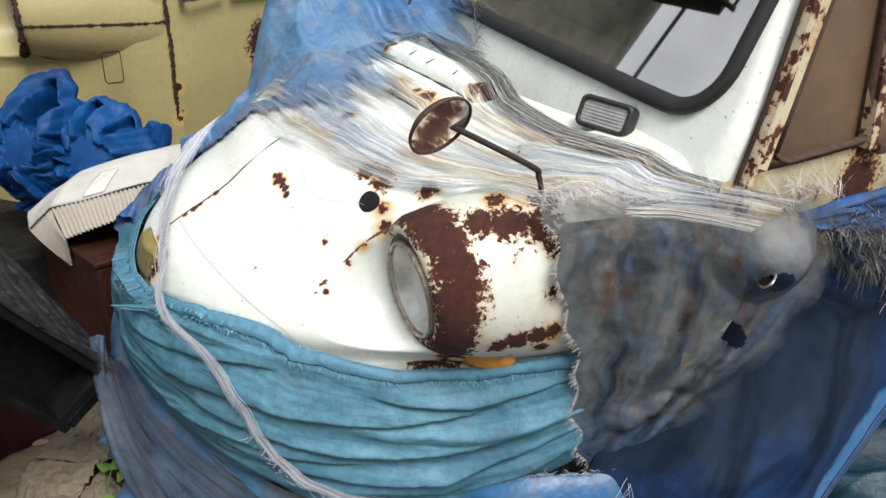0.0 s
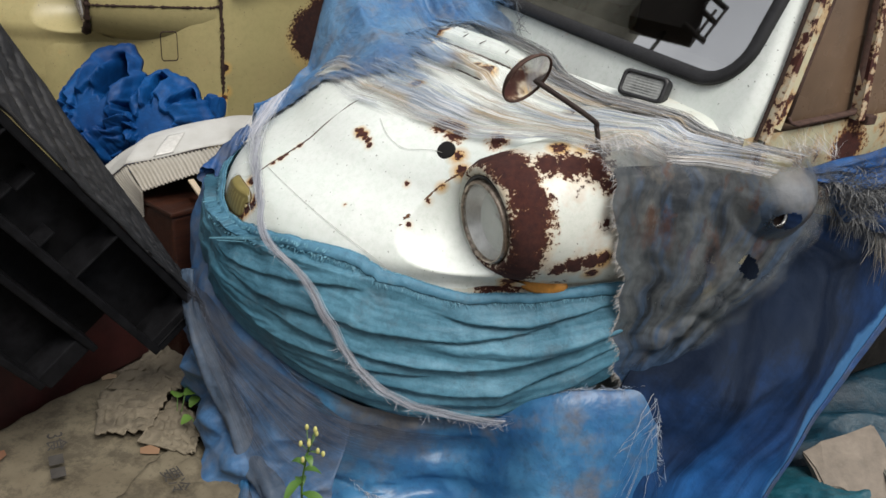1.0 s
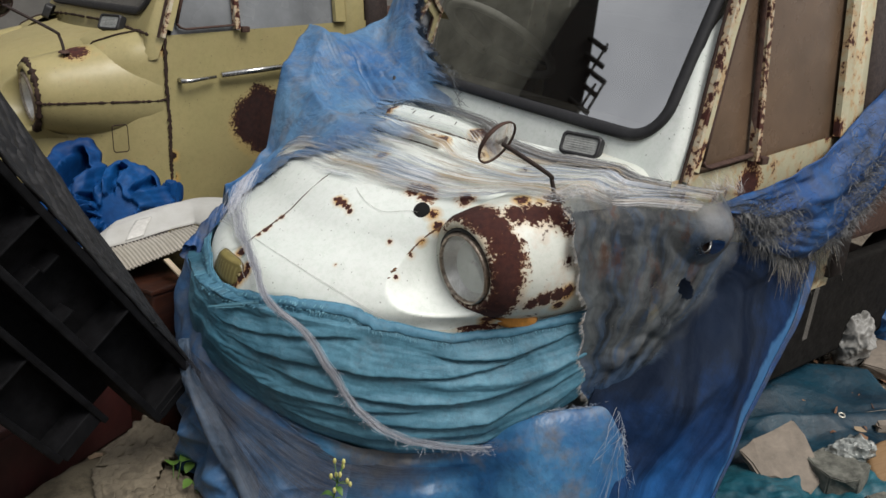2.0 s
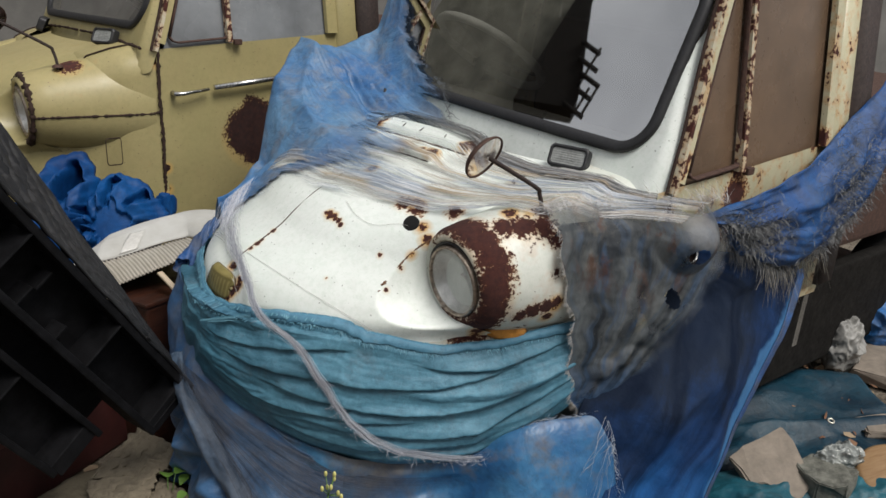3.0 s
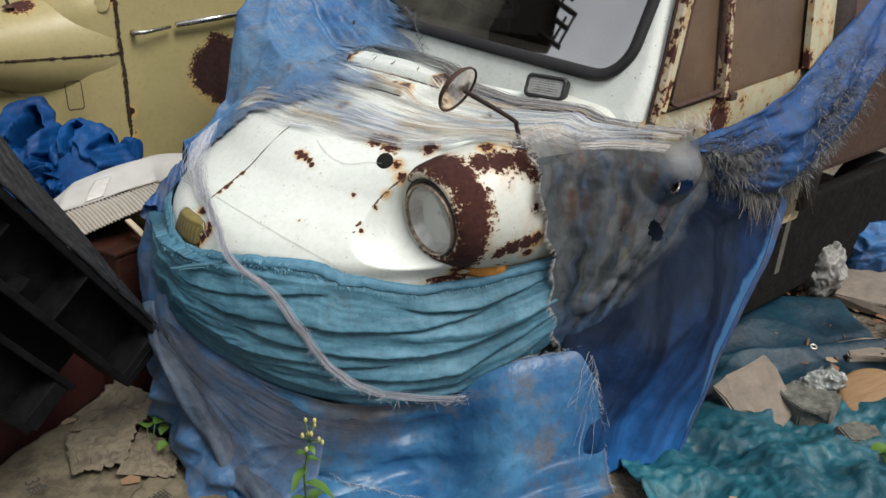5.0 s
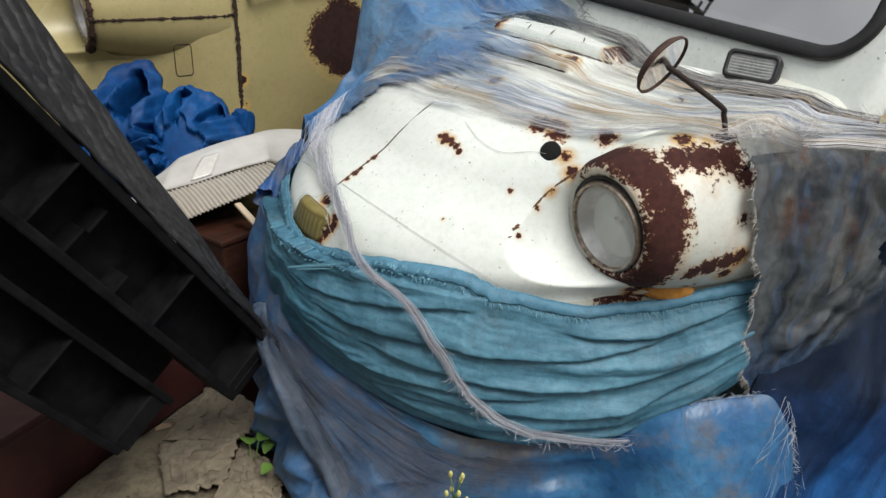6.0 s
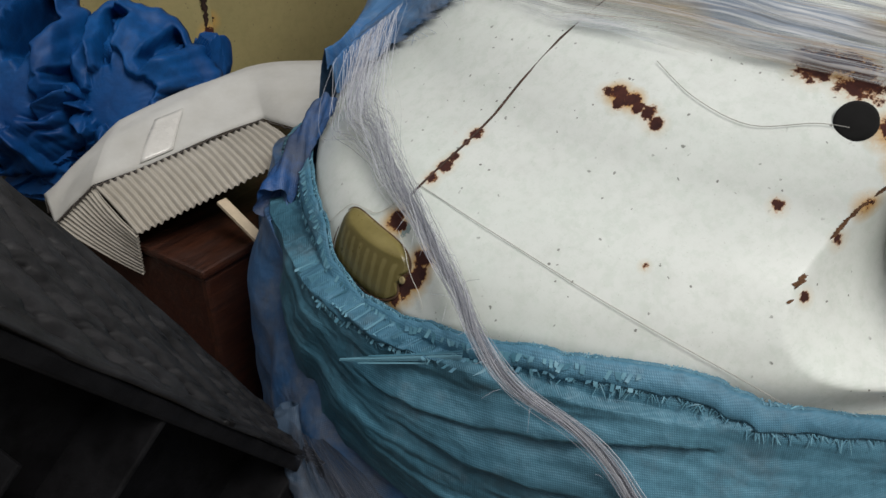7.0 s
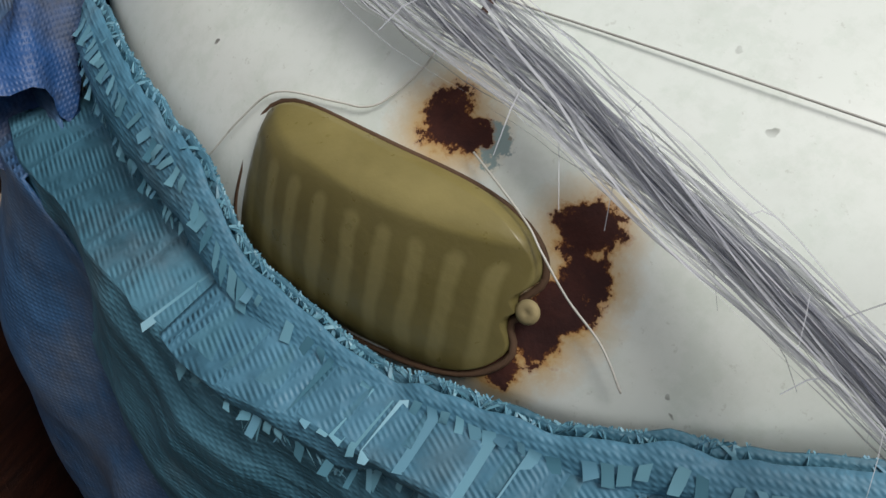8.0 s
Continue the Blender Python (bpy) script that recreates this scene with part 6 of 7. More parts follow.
# ---- grey net over the wing and the drape ----
def net_material():
    """A grey sheet of shade net, matted with dust and leaf mould, that runs out into the blue drape."""
    n = Nodes("dusty_grey_net", 0.55)
    u, v = n.axis(0, n.uv), n.axis(1, n.uv)
    pull = n.scaled((7, 2.2, 1), (0, 0, 14), n.uv)
    folds = n.math("ADD", n.math("MULTIPLY", n.noise(1.0, 4, 0.6, pull, 0.4), 0.65), n.math("MULTIPLY", n.noise(7, 5, 0.62), 0.35))
    c = n.mix(n.ramp(folds, 0.42, 0.58), (0.012, 0.017, 0.024), (0.115, 0.126, 0.132))
    c = n.mix(n.ramp(n.noise(1.6, 4, 0.6, pull, 0.3), 0.50, 0.64, 0, 0.65), c, (0.040, 0.080, 0.15))
    c = n.mix(n.ramp(n.noise(13, 5, 0.65, n.scaled((1, 1, 0.5), (0, 30, 0))), 0.56, 0.70, 0, 0.45), c, (0.18, 0.155, 0.115))
    c = n.mix(n.math("MULTIPLY", n.ramp(n.noise(17, 5, 0.7, n.scaled((1, 1, 0.4))), 0.54, 0.64, 0, 0.8), n.ramp(v, 0.45, 0.25)), c, (0.075, 0.030, 0.017))
    c = n.mix(n.ramp(u, 0.16, 0.02, 0, 0.6), c, (0.080, 0.092, 0.098))
    c = n.mix(n.ramp(n.math("ADD", v, n.math("MULTIPLY", n.math("SUBTRACT", folds, 0.5), 0.8)), 0.66, 0.90, 0, 0.8), c, (0.022, 0.085, 0.21))
    # light caught by what bulges out, put into the colour as paler patches
    for place, r, much in ((P(0.765, -0.865, 0.835), 0.062, 0.75), (P(0.75, -0.690, 0.480), 0.030, 0.6), (P(0.75, -0.738, 0.512), 0.028, 0.6), (P(0.75, -0.785, 0.560), 0.024, 0.5)):
        ragged = n.math("ADD", n.far(tuple(place)), n.math("MULTIPLY", n.math("SUBTRACT", n.noise(40, 3), 0.5), r * 0.4))
        c = n.mix(n.ramp(ragged, r, r * 0.6, 0, much), c, (0.19, 0.20, 0.215))
    n.color(c)
    thread = n.math("MAXIMUM", n.wave(190, "X"), n.wave(190, "Z"))
    n.bump(n.math("ADD", n.math("MULTIPLY", n.noise(20, 5, 0.6), 1.0), n.math("MULTIPLY", thread, 0.02)), 0.5, 0.008)
    worn = n.ramp(n.noise(8, 5, 0.65), 0.30, 0.50, 0.55, 0.97)
    end = n.ramp(n.math("ADD", u, n.math("MULTIPLY", n.math("SUBTRACT", n.noise(12, 5, 0.7), 0.5), 0.4)), 0.80, 1.0, 1.0, 0.0)
    top = n.ramp(n.math("ADD", v, n.math("MULTIPLY", n.math("SUBTRACT", n.noise(22, 4), 0.5), 0.12)), 0.0, 0.10, 0.2, 1.0)
    foot = n.ramp(n.math("ADD", v, n.math("MULTIPLY", n.math("SUBTRACT", n.noise(14, 4), 0.5), 0.3)), 1.0, 0.84)
    n.sheer(n.math("MULTIPLY", n.math("MULTIPLY", worn, end), n.math("MULTIPLY", top, foot)))
    return n.mat


M_NET = net_material()
DOME = (-0.868, 0.815)
NET_NEAR = [(0.25, -0.69), (0.36, -0.645), (0.477, -0.607), (0.50, -0.600), (0.62, -0.59), (0.70, -0.56), (0.78, -0.536), (0.885, -0.53)]
NET_FAR = [(0.25, -0.72), (0.378, -0.74), (0.509, -0.83), (0.62, -0.92), (0.753, -1.02), (0.885, -1.05)]


def net(u, v):
    z = 0.893 - 0.59 * v
    f0 = lerp_table(z, NET_NEAR) + 0.006 * math.sin(v * 40) + 0.008 * noise.noise(Vector((v * 14, 0, 0)))
    f = f0 + (lerp_table(z, NET_FAR) - f0) * u
    s = 0.520 + 0.115 * smooth(-f, 0.56, 0.90) + 0.075 * (1 - math.exp(-max(0.0, 0.890 - z) / 0.05))
    r = math.hypot(f - DOME[0], z - DOME[1]) / 0.100
    s += 0.056 * max(0.0, 1 - r * r) ** 1.2
    # leaves and grit caught in pockets of the net
    for bf, bz, amp, w in ((-0.690, 0.480, 0.010, 0.030), (-0.738, 0.512, 0.009, 0.028), (-0.785, 0.560, 0.007, 0.026), (-0.815, 0.60, 0.006, 0.022)):
        q = ((f - bf) ** 2 + (z - bz) ** 2) / (w * w)
        s += amp * math.exp(-q * q)
    calm = smooth(r, 0.7, 1.3)
    s += (0.014 * max(-0.5, ridged(f * 6 + z * 2.5, z * 1.6, 31)) + 0.008 * noise.noise(Vector((f * 12, z * 6, 9))) + 0.004 * noise.noise(Vector((f * 30, z * 24, 4)))) * calm
    s += 0.0012 * noise.noise(Vector((f * 60, z * 60, 2)))
    return P(s + 0.034, f, z)


def net_gap(u, v):
    z = 0.893 - 0.59 * v
    near = lerp_table(z, NET_NEAR)
    f = near + (lerp_table(z, NET_FAR) - near) * u
    jag = 0.010 * noise.noise(Vector((f * 90, z * 90, 1)))
    if math.hypot((f + 0.852) / 1.1, z - 0.775) < 0.021 + 0.3 * jag:
        return True
    if math.hypot((f + 0.826 - 0.35 * (z - 0.66)) / 0.7, z - 0.66) < 0.030 + jag:
        return True
    return v < 0.02 + 0.05 * noise.noise(Vector((u * 7, 2, 8)))


net_ob = tagged(sheet("grey_net", net, 170, 190, M_NET, skip=net_gap), "dusty grey shade net stretched over the wing and a round bulge", "net")
edge = [(net(0.0, k / 40), (P(0.6, 0.05, 0.5) - P(0.6, 0.0, 0.5)).normalized() + Vector((0, 0, -0.3))) for k in range(2, 40)]
hem(edge, 420, 0.016, 0.0008, M_FIBRE_GREY, "frayed_hem", net_ob, 0.9)
edge = [(net(k / 30, 0.03 + 0.03 * noise.noise(Vector((k * 0.4, 0, 2)))), (P(-0.5, 0.05, 0.55) - P(0, 0, 0)).normalized()) for k in range(31)]
hem(edge, 420, 0.085, 0.0008, M_FIBRE_GREY, "frayed_hem", net_ob, 0.8)
out = P(1, 0, 0.35) - P(0, 0, 0)
hole_at = P(0.738, -0.852, 0.775)
part("socket", turned([(0.030, 0.004), (0.024, -0.004), (0.020, -0.02), (0.0, -0.024)], along(hole_at, out), 24), plain("dark_rusty_socket", (0.030, 0.016, 0.012), 0.8, vary=0.6, scale=60), net_ob, "dark open socket, rusty inside", True)
part("chrome_ring", turned([(0.020, 0.004), (0.022, 0.008), (0.025, 0.008), (0.026, 0.003)], along(hole_at, out), 28), M_CHROME, net_ob, "bright chrome ring", True)
# clumps of fibre on the swag, and its hem
swag_ob, drape_ob, skirt_ob, pale_ob = [bpy.data.objects[k] for k in ("blue_tarpaulin_swag", "blue_tarpaulin_drape", "blue_tarpaulin_skirt", "bleached_tarpaulin")]
edge = [(swag(k / 40, 0.98), Vector((0.1, -0.4, -0.9))) for k in range(3, 41)]
M_FIBRE_CLUMP = fibre_material("matted_fibres", ((0.008, 0.010, 0.014), (0.022, 0.025, 0.030), (0.095, 0.10, 0.105)), 0.9, 0.4)
M_FIBRE_STRAW = fibre_material("straw_fibres", ((0.03, 0.026, 0.020), (0.10, 0.088, 0.07), (0.26, 0.24, 0.20)), 0.9, 0.4)
hem(edge, 1300, 0.060, 0.0010, M_FIBRE_CLUMP, "frayed_hem", swag_ob, 1.0)
hem(edge[10:24], 150, 0.11, 0.0012, M_FIBRE_STRAW, "straw_fibre", swag_ob, 0.5, -0.4)
clumps = Ribbons()
for _ in range(3600):
    u, v = (rng.gauss(0.20, 0.07), rng.gauss(0.62, 0.2)) if rng.random() < 0.5 else (rng.gauss(0.62, 0.07), rng.gauss(0.5, 0.28))
    if 0.02 < u < 1 and 0 < v < 1:
        p = swag(u, v) + Vector((0.002, -0.006, 0.002))
        d = Vector((rng.gauss(0, 1), -0.6, rng.gauss(0, 1))).normalized() * rng.uniform(0.012, 0.04)
        clumps.strip([p, p + d * 0.6 + Vector((0, 0, 0.004)), p + d], rng.uniform(0.0007, 0.0016), 1.0)
clumps.done("fibre_clumps", M_FIBRE_CLUMP, swag_ob)
edge = [(skirt(0.78 + 0.22 * k / 40, 0.0), Vector((-0.1, -0.25, 0.6))) for k in range(41)]
hem(edge, 300, 0.024, 0.0011, M_FIBRE_BLUE, "frayed_hem", skirt_ob, 1.1)
edge = [(skirt(1.0, k / 40), Vector((0.7, -0.5, -0.1))) for k in range(37)]
hem(edge, 260, 0.018, 0.0011, M_FIBRE_BLUE, "frayed_hem", skirt_ob, 1.4, 1.0)
torn = Ribbons()
for _ in range(16):
    v0, v1, sway = rng.uniform(0.0, 0.25), rng.uniform(0.3, 0.7), rng.uniform(0.0, 1.0)
    torn.strip([skirt(1.0 - 0.05 * sway * j / 9, v0 + (v1 - v0) * j / 9) + Vector((0.004 + 0.012 * (1 - sway) * j / 9 + 0.010 * noise.noise(Vector((j * 0.5, sway * 40, 1))), -0.010, 0.004 + 0.008 * noise.noise(Vector((j * 0.5, sway * 40, 5))))) for j in range(10)], rng.uniform(0.0005, 0.0014), rng.uniform(-5, 5))
torn.done("torn_strand", M_FIBRE_BLUE, skirt_ob, "pale strands torn loose along the edge")
edge = [(skirt(0.55 + 0.25 * k / 40, 0.45 + 0.3 * k / 40) + Vector((0.0, -0.006, 0.004)), Vector((0.5, -0.6, -0.2))) for k in range(41)]
hem(edge, 150, 0.022, 0.0010, M_FIBRE_BLUE, "frayed_tear", skirt_ob, 1.2, 0.6)
edge = [(far_sheet(0.0, k / 60), P(1, 0, 0.1) - P(0, 0, 0)) for k in range(61)]
hem(edge, 200, 0.03, 0.0007, M_FIBRE_BLUE, "frayed_hem", pale_ob, 0.5)
hem(edge[30:44], 420, 0.05, 0.0011, M_FIBRE_DARK, "grimy_tuft", pale_ob, 0.9)

# blue sheet gathered on the far side of the nose, under the teal band
def gathered(u, v):
    s = -0.36 + 0.72 * u
    o = plan_out(s)
    z = (0.565 - 0.115 * smooth(s, -0.225, -0.045) - 0.12 * smooth(s, -0.035, 0.115) - 0.12 * smooth(s, 0.10, 0.34)) * (1 - v) + 0.015
    pleat = 0.010 * math.sin(u * 40 + 3 * noise.noise(Vector((u * 5, v * 2, 0)))) + 0.012 * noise.noise(Vector((u * 9, v * 8, 4))) + 0.008 * max(-0.4, ridged(u * 8 + v, v * 3, 5))
    off = 0.004 + 0.030 * smooth(v, 0.03, 0.25) - 0.015 * smooth(v, 0.6, 1.0) + pleat * (0.3 + 0.5 * v)
    # stiff zigzag folds where the sheet reaches the ground
    q = (s * 9.0 + v * 1.6) % 1.0
    off += smooth(s, 0.0, 0.2) * 0.12 * smooth(v, 0.35, 1.0) + smooth(s, -0.135, -0.05) * smooth(v, 0.22, 0.5) * (0.050 * (2 * abs(q - 0.5)) - 0.005 + 0.020 * ridged(s * 7, v * 5, 19))
    f = plan_f(s) + o.y * off
    if z > 0.56:
        f = min(f, body_f(s, z) + 0.02 + pleat)
    return P(s + o.x * off, f, z)


gathered_ob = tagged(sheet("gathered_blue_tarpaulin", gathered, 200, 110, woven("dusty_gathered_tarpaulin", (0.024, 0.100, 0.25), (0.090, 0.200, 0.37), (0.15, 0.17, 0.21), fade=0.48, dust=0.52), thick=0.0016), "dirty blue tarpaulin gathered in folds beside the nose", "tarpaulin")

def knot(u, v):
    """The twisted dark neck above the gathered folds."""
    p, q = smooth_path([P(-0.262, -0.125, 0.650), P(-0.245, -0.085, 0.625), P(-0.225, -0.05, 0.60), P(-0.20, -0.005, 0.565)], 8), 24
    i = min(23, int(u * q))
    c = p[i].lerp(p[i + 1], u * q - i)
    r = 0.013 + 0.010 * u * u + 0.003 * math.sin(v * math.tau * 5 + u * 16) + 0.002 * noise.noise(Vector((u * 12, v * 8, 1)))
    a = v * math.tau
    return c + Vector((math.cos(a), 0, math.sin(a))) * r


sheet("knot", knot, 40, 30, M_BLUE_GRIMY, gathered_ob, "dark twisted neck where the sheet is tied")

# ---- things beside the trucks ----
# black plastic pallet leaning against the nose
ax_a = Vector((0.33, 0.50, -0.80)).normalized()
ax_b = Vector((-0.62, -0.61, -0.5))
ax_b = (ax_b - ax_a * ax_a.dot(ax_b)).normalized()
ax_n = ax_a.cross(ax_b)
corner = Vector((-0.632, 1.350, 0.335))
PALLET = Matrix.Translation(corner) @ Matrix((ax_a, ax_b, ax_n)).transposed().to_4x4()
pallet = empty("plastic_pallet", PALLET, "weathered black plastic pallet leaning on its corner beside the nose", "pallet")


def slab(name, a0, a1, b0, b1, n0, n1, mat, parent, bevel=0.004):
    return box(name, (a1 - a0, b1 - b0, n1 - n0), Matrix.Translation(((a0 + a1) / 2, (b0 + b1) / 2, (n0 + n1) / 2)), mat, parent, "", bevel)


slab("beam", -1.05, 0.0, -0.006, 0.012, 0, 0.05, M_BLACK, pallet)


def planked(u, v):
    a = -1.05 * u
    wide = Vector((0, -0.013 + 0.137 * a, 0.054 - 0.15 * a))
    groove = 0.008 * max(-0.5, ridged(a * 5, v * 9, 3)) + 0.002 * noise.noise(Vector((a * 20, v * 60, 1)))
    # slanting bars with grooves between them
    q = a * 15.0 + v * 3.6 + 0.25 * noise.noise(Vector((a * 3.0, 3, 0)))
    groove -= 0.013 * smooth(abs(q % 1.0 - 0.5), 0.22, 0.34) * smooth(v, 0.06, 0.12) * smooth(v, 0.97, 0.92)
    return Vector((a, -0.006, 0)) + wide * v + Vector((0, -0.5, -0.4)) * groove


sheet("top_board", planked, 260, 90, dull(plain("worn_black_plastic", (0.020, 0.020, 0.022), 0.5, vary=0.5, scale=30, bump=0.4), 0.25), pallet, "grooved black top board", 0.006)
slab("deck", -1.05, -0.12, 0.125, 0.215, 0.115, 0.125, M_BLACK, pallet)
slab("beam", -1.05, -0.03, 0.122, 0.140, 0, 0.10, M_BLACK, pallet)
slab("beam", -1.05, -0.16, 0.200, 0.216, 0.01, 0.10, M_BLACK, pallet)
slab("beam", -1.05, -0.19, 0.320, 0.336, 0.01, 0.10, M_BLACK, pallet)
slab("deck", -1.05, -0.02, 0.0, 0.135, 0.075, 0.10, M_BLACK, pallet)
slab("deck", -1.05, -0.18, 0.205, 0.33, 0.075, 0.10, M_BLACK, pallet)
for a in (-0.02, -0.335, -0.66, -0.98):
    slab("cross_rib", a - (0.045 if a == -0.02 else 0.006), a, 0.010, 0.124, 0.006 if a == -0.02 else 0.002, 0.09, M_BLACK, pallet, 0.003)
for a in (-0.17, -0.44, -0.76):
    slab("cross_rib", a - (0.045 if a == -0.17 else 0.006), a, 0.214, 0.322, 0.015, 0.09, M_BLACK, pallet, 0.003)
for a, b in ((-0.43, 0.085), (-0.56, 0.075), (-0.55, 0.03), (-0.82, 0.08)):
    slab("half_rib", a, a + 0.006, b, b + 0.045, 0.03, 0.08, M_BLACK, pallet, 0.002)
slab("end_groove", -0.045, -0.041, 0.012, 0.122, 0.003, 0.02, M_BLACK, pallet, 0.001)

# dark red box under the pallet
M_REDBROWN = plain("dark_red_paint", (0.040, 0.009, 0.008), 0.6, vary=0.5, scale=8, bump=0.3)
d = Vector((0.222, 0.368, 0)).normalized()
rot = math.degrees(math.atan2(d.y, d.x))
crate = empty("red_box", pose(-1.13, 1.53, 0.0, 0, 0, rot), "dark red painted box lying below the pallet", "box")
box("body", (0.70, 0.34, 0.20), Matrix.Translation((0, 0.06, 0.105)), M_REDBROWN, crate, "", 0.01)
box("lid_edge", (0.71, 0.35, 0.02), Matrix.Translation((0, 0.06, 0.215)), M_REDBROWN, crate, "", 0.006)

# dark brown wooden box with corrugated card over it
def wood_material(name, a, b):
    n = Nodes(name, 0.4)
    g = n.noise(16, 6, 0.6, n.scaled((1, 8, 8)))
    n.color(n.mix(n.ramp(g, 0.3, 0.7), a, b))
    n.rough(n.ramp(n.noise(30, 4), 0.3, 0.7, 0.32, 0.6))
    n.bump(g, 0.3, 0.003)
    return n.mat


M_WOOD_DARK = wood_material("varnished_dark_wood", (0.016, 0.006, 0.004), (0.055, 0.018, 0.009))
wooden = empty("wooden_box", pose(-0.785, 1.622, 0, 0, 0, 47), "dark varnished wooden box with a scuffed corner", "box")
box("body", (0.50, 0.34, 0.455), Matrix.Translation((0.25, 0.17, 0.2325)), M_WOOD_DARK, wooden, "", 0.008)
box("lid", (0.51, 0.35, 0.014), Matrix.Translation((0.25, 0.17, 0.467)), M_WOOD_DARK, wooden, "varnished lid", 0.005)
bm = bmesh.new()
box_into(bm, (0.016, 0.11, 0.006), Matrix.Translation((-0.724, 1.674, 0.512)) @ pose(0, 0, 0, 24, 0, 42), 0.001)
tagged(part("wood_offcut", bm, plain("bare_pale_wood", (0.55, 0.45, 0.32), 0.7, vary=0.15), None), "short pale bare offcut of wood lying on the box", "offcut")


def card_material(name, a, b, grime=0.0):
    n = Nodes(name, 0.85)
    c = n.mix(n.ramp(n.noise(6, 6, 0.65), 0.35, 0.7), a, b)
    if grime:
        c = n.mix(n.ramp(n.noise(11, 6, 0.75), 0.47, 0.60, 0, grime), c, tuple(k * 0.28 for k in b))
        c = n.mix(n.ramp(n.noise(70, 5, 0.7), 0.55, 0.68, 0, grime * 0.7), c, tuple(k * 0.35 for k in b))
    n.color(c)
    n.bump(n.noise(50, 5), 0.3, 0.003)
    return n.mat


M_CARD_WHITE = card_material("weathered_white_card", (0.50, 0.50, 0.48), (0.38, 0.37, 0.34))
M_CARD_BROWN = card_material("damp_brown_card", (0.185, 0.157, 0.105), (0.13, 0.105, 0.068), 0.6)
M_CARD_PALE = card_material("dry_brown_card", (0.21, 0.178, 0.125), (0.155, 0.128, 0.09), 0.5)
M_CARD_CORE = card_material("corrugated_core", (0.46, 0.43, 0.38), (0.34, 0.31, 0.26))
card = empty("corrugated_card", Matrix(), "curled white corrugated cardboard lying over the wooden box", "cardboard")
A, B, C, D, E, G = [Vector(v) for v in ((-1.020, 1.790, 0.477), (-0.946, 1.774, 0.543), (-0.699, 1.896, 0.580), (-0.636, 1.735, 0.590), (-0.876, 1.682, 0.506), (-0.887, 1.709, 0.422))]


def fluted(name, p0, p1, p2, p3, ribs):
    """A corrugated face; ribs run from the edge p0-p1 to the edge p3-p2."""
    nrm = (p1 - p0).cross(p3 - p0).normalized()
    if nrm.y > 0:
        nrm = -nrm

    def at(u, v):
        q = p0.lerp(p1, u).lerp(p3.lerp(p2, u), v)
        return q + nrm * (0.0028 * math.sin(u * ribs * math.tau) + 0.006 * math.sin(math.pi * v)) + Vector((0, 0, 0.002 * noise.noise(Vector((u * 30, v * 3, 1)))))

    return sheet(name, at, ribs * 8, 10, M_CARD_CORE, card, "fluted inside of the card", 0.0012)


fluted("fluted_face", B, C, D, E, 26)
fluted("fluted_face", A, B, E, G, 12)
top_far = [Vector(v) for v in ((-1.06, 1.88, 0.45), (-0.91, 2.02, 0.545), (-0.74, 2.10, 0.59), (-0.50, 2.17, 0.58))]


def card_top(u, v):
    lift = Vector((0, -0.004, 0.004))
    near = [p.lerp(q, k / 20) + lift for p, q in ((A, B), (B, C), (C, D + Vector((0.03, 0.05, 0.0)))) for k in range(20)] + [D + Vector((0.03, 0.05, 0.0)) + lift]
    far = smooth_path(top_far, 20)
    i = min(59, int(u * 60))
    q = near[i].lerp(near[min(i + 1, 60)], u * 60 - i).lerp(far[i].lerp(far[min(i + 1, 60)], u * 60 - i), v)
    return q + Vector((0, 0, 0.040 * math.sin(math.pi * v) + 0.006 * noise.noise(Vector((u * 6, v * 6, 2)))))


sheet("card_face", card_top, 60, 26, M_CARD_WHITE, card, "weathered white outer face", 0.0016)


def tape(u, v):
    return card_top(0.42 + 0.065 * u + 0.02 * v, 0.02 + 0.30 * v) + Vector((0, -0.002, 0.0035))


sheet("tape", tape, 6, 12, plain("clear_tape", (0.56, 0.55, 0.52), 0.25, vary=0.08), card, "strip of yellowed clear tape", 0.0004)


bm = bmesh.new()
tube_into(bm, [card_top(k / 120, 0.0) + Vector((0, -0.002, 0.004 * noise.noise(Vector((k * 0.35, 0, 7))) - 0.002)) for k in range(4, 104)], 0.0013, 5)
part("torn_edge", bm, plain("dark_paper_edge", (0.06, 0.05, 0.045), 0.9), card, "dark ragged torn edge", True)


# crumpled blue tarpaulin
def crumpled(name, centre, size, seed, mat, label, category, crisp=1.0):
    bm = bmesh.new()
    bmesh.ops.create_icosphere(bm, subdivisions=6, radius=1.0)
    for vert in bm.verts:
        n = vert.co.normalized()
        q = n + Vector((seed, seed * 0.7, 0))
        q += 0.12 * Vector((noise.noise(q * 2.1), noise.noise(q * 2.1 + Vector((5, 0, 0))), noise.noise(q * 2.1 + Vector((0, 5, 0)))))
        fold = lambda c, h: 1 - 2.4 * abs(noise.noise(q * c + Vector((h, h * 0.3, 0))))
        k = 0.86 + 0.30 * max(-0.7, fold(1.25, 3.0)) + 0.15 * max(-0.6, fold(2.3, 7.0)) + 0.05 * fold(4.6, 1.0) + 0.25 * noise.noise(q * 0.9)
        k = 1.0 + (k - 1.0) * crisp
        vert.co = Vector((n.x * size[0], n.y * size[1], n.z * size[2])) * k
    bmesh.ops.translate(bm, verts=bm.verts, vec=centre)
    return tagged(part(name, bm, mat, None, "", True), label, category)


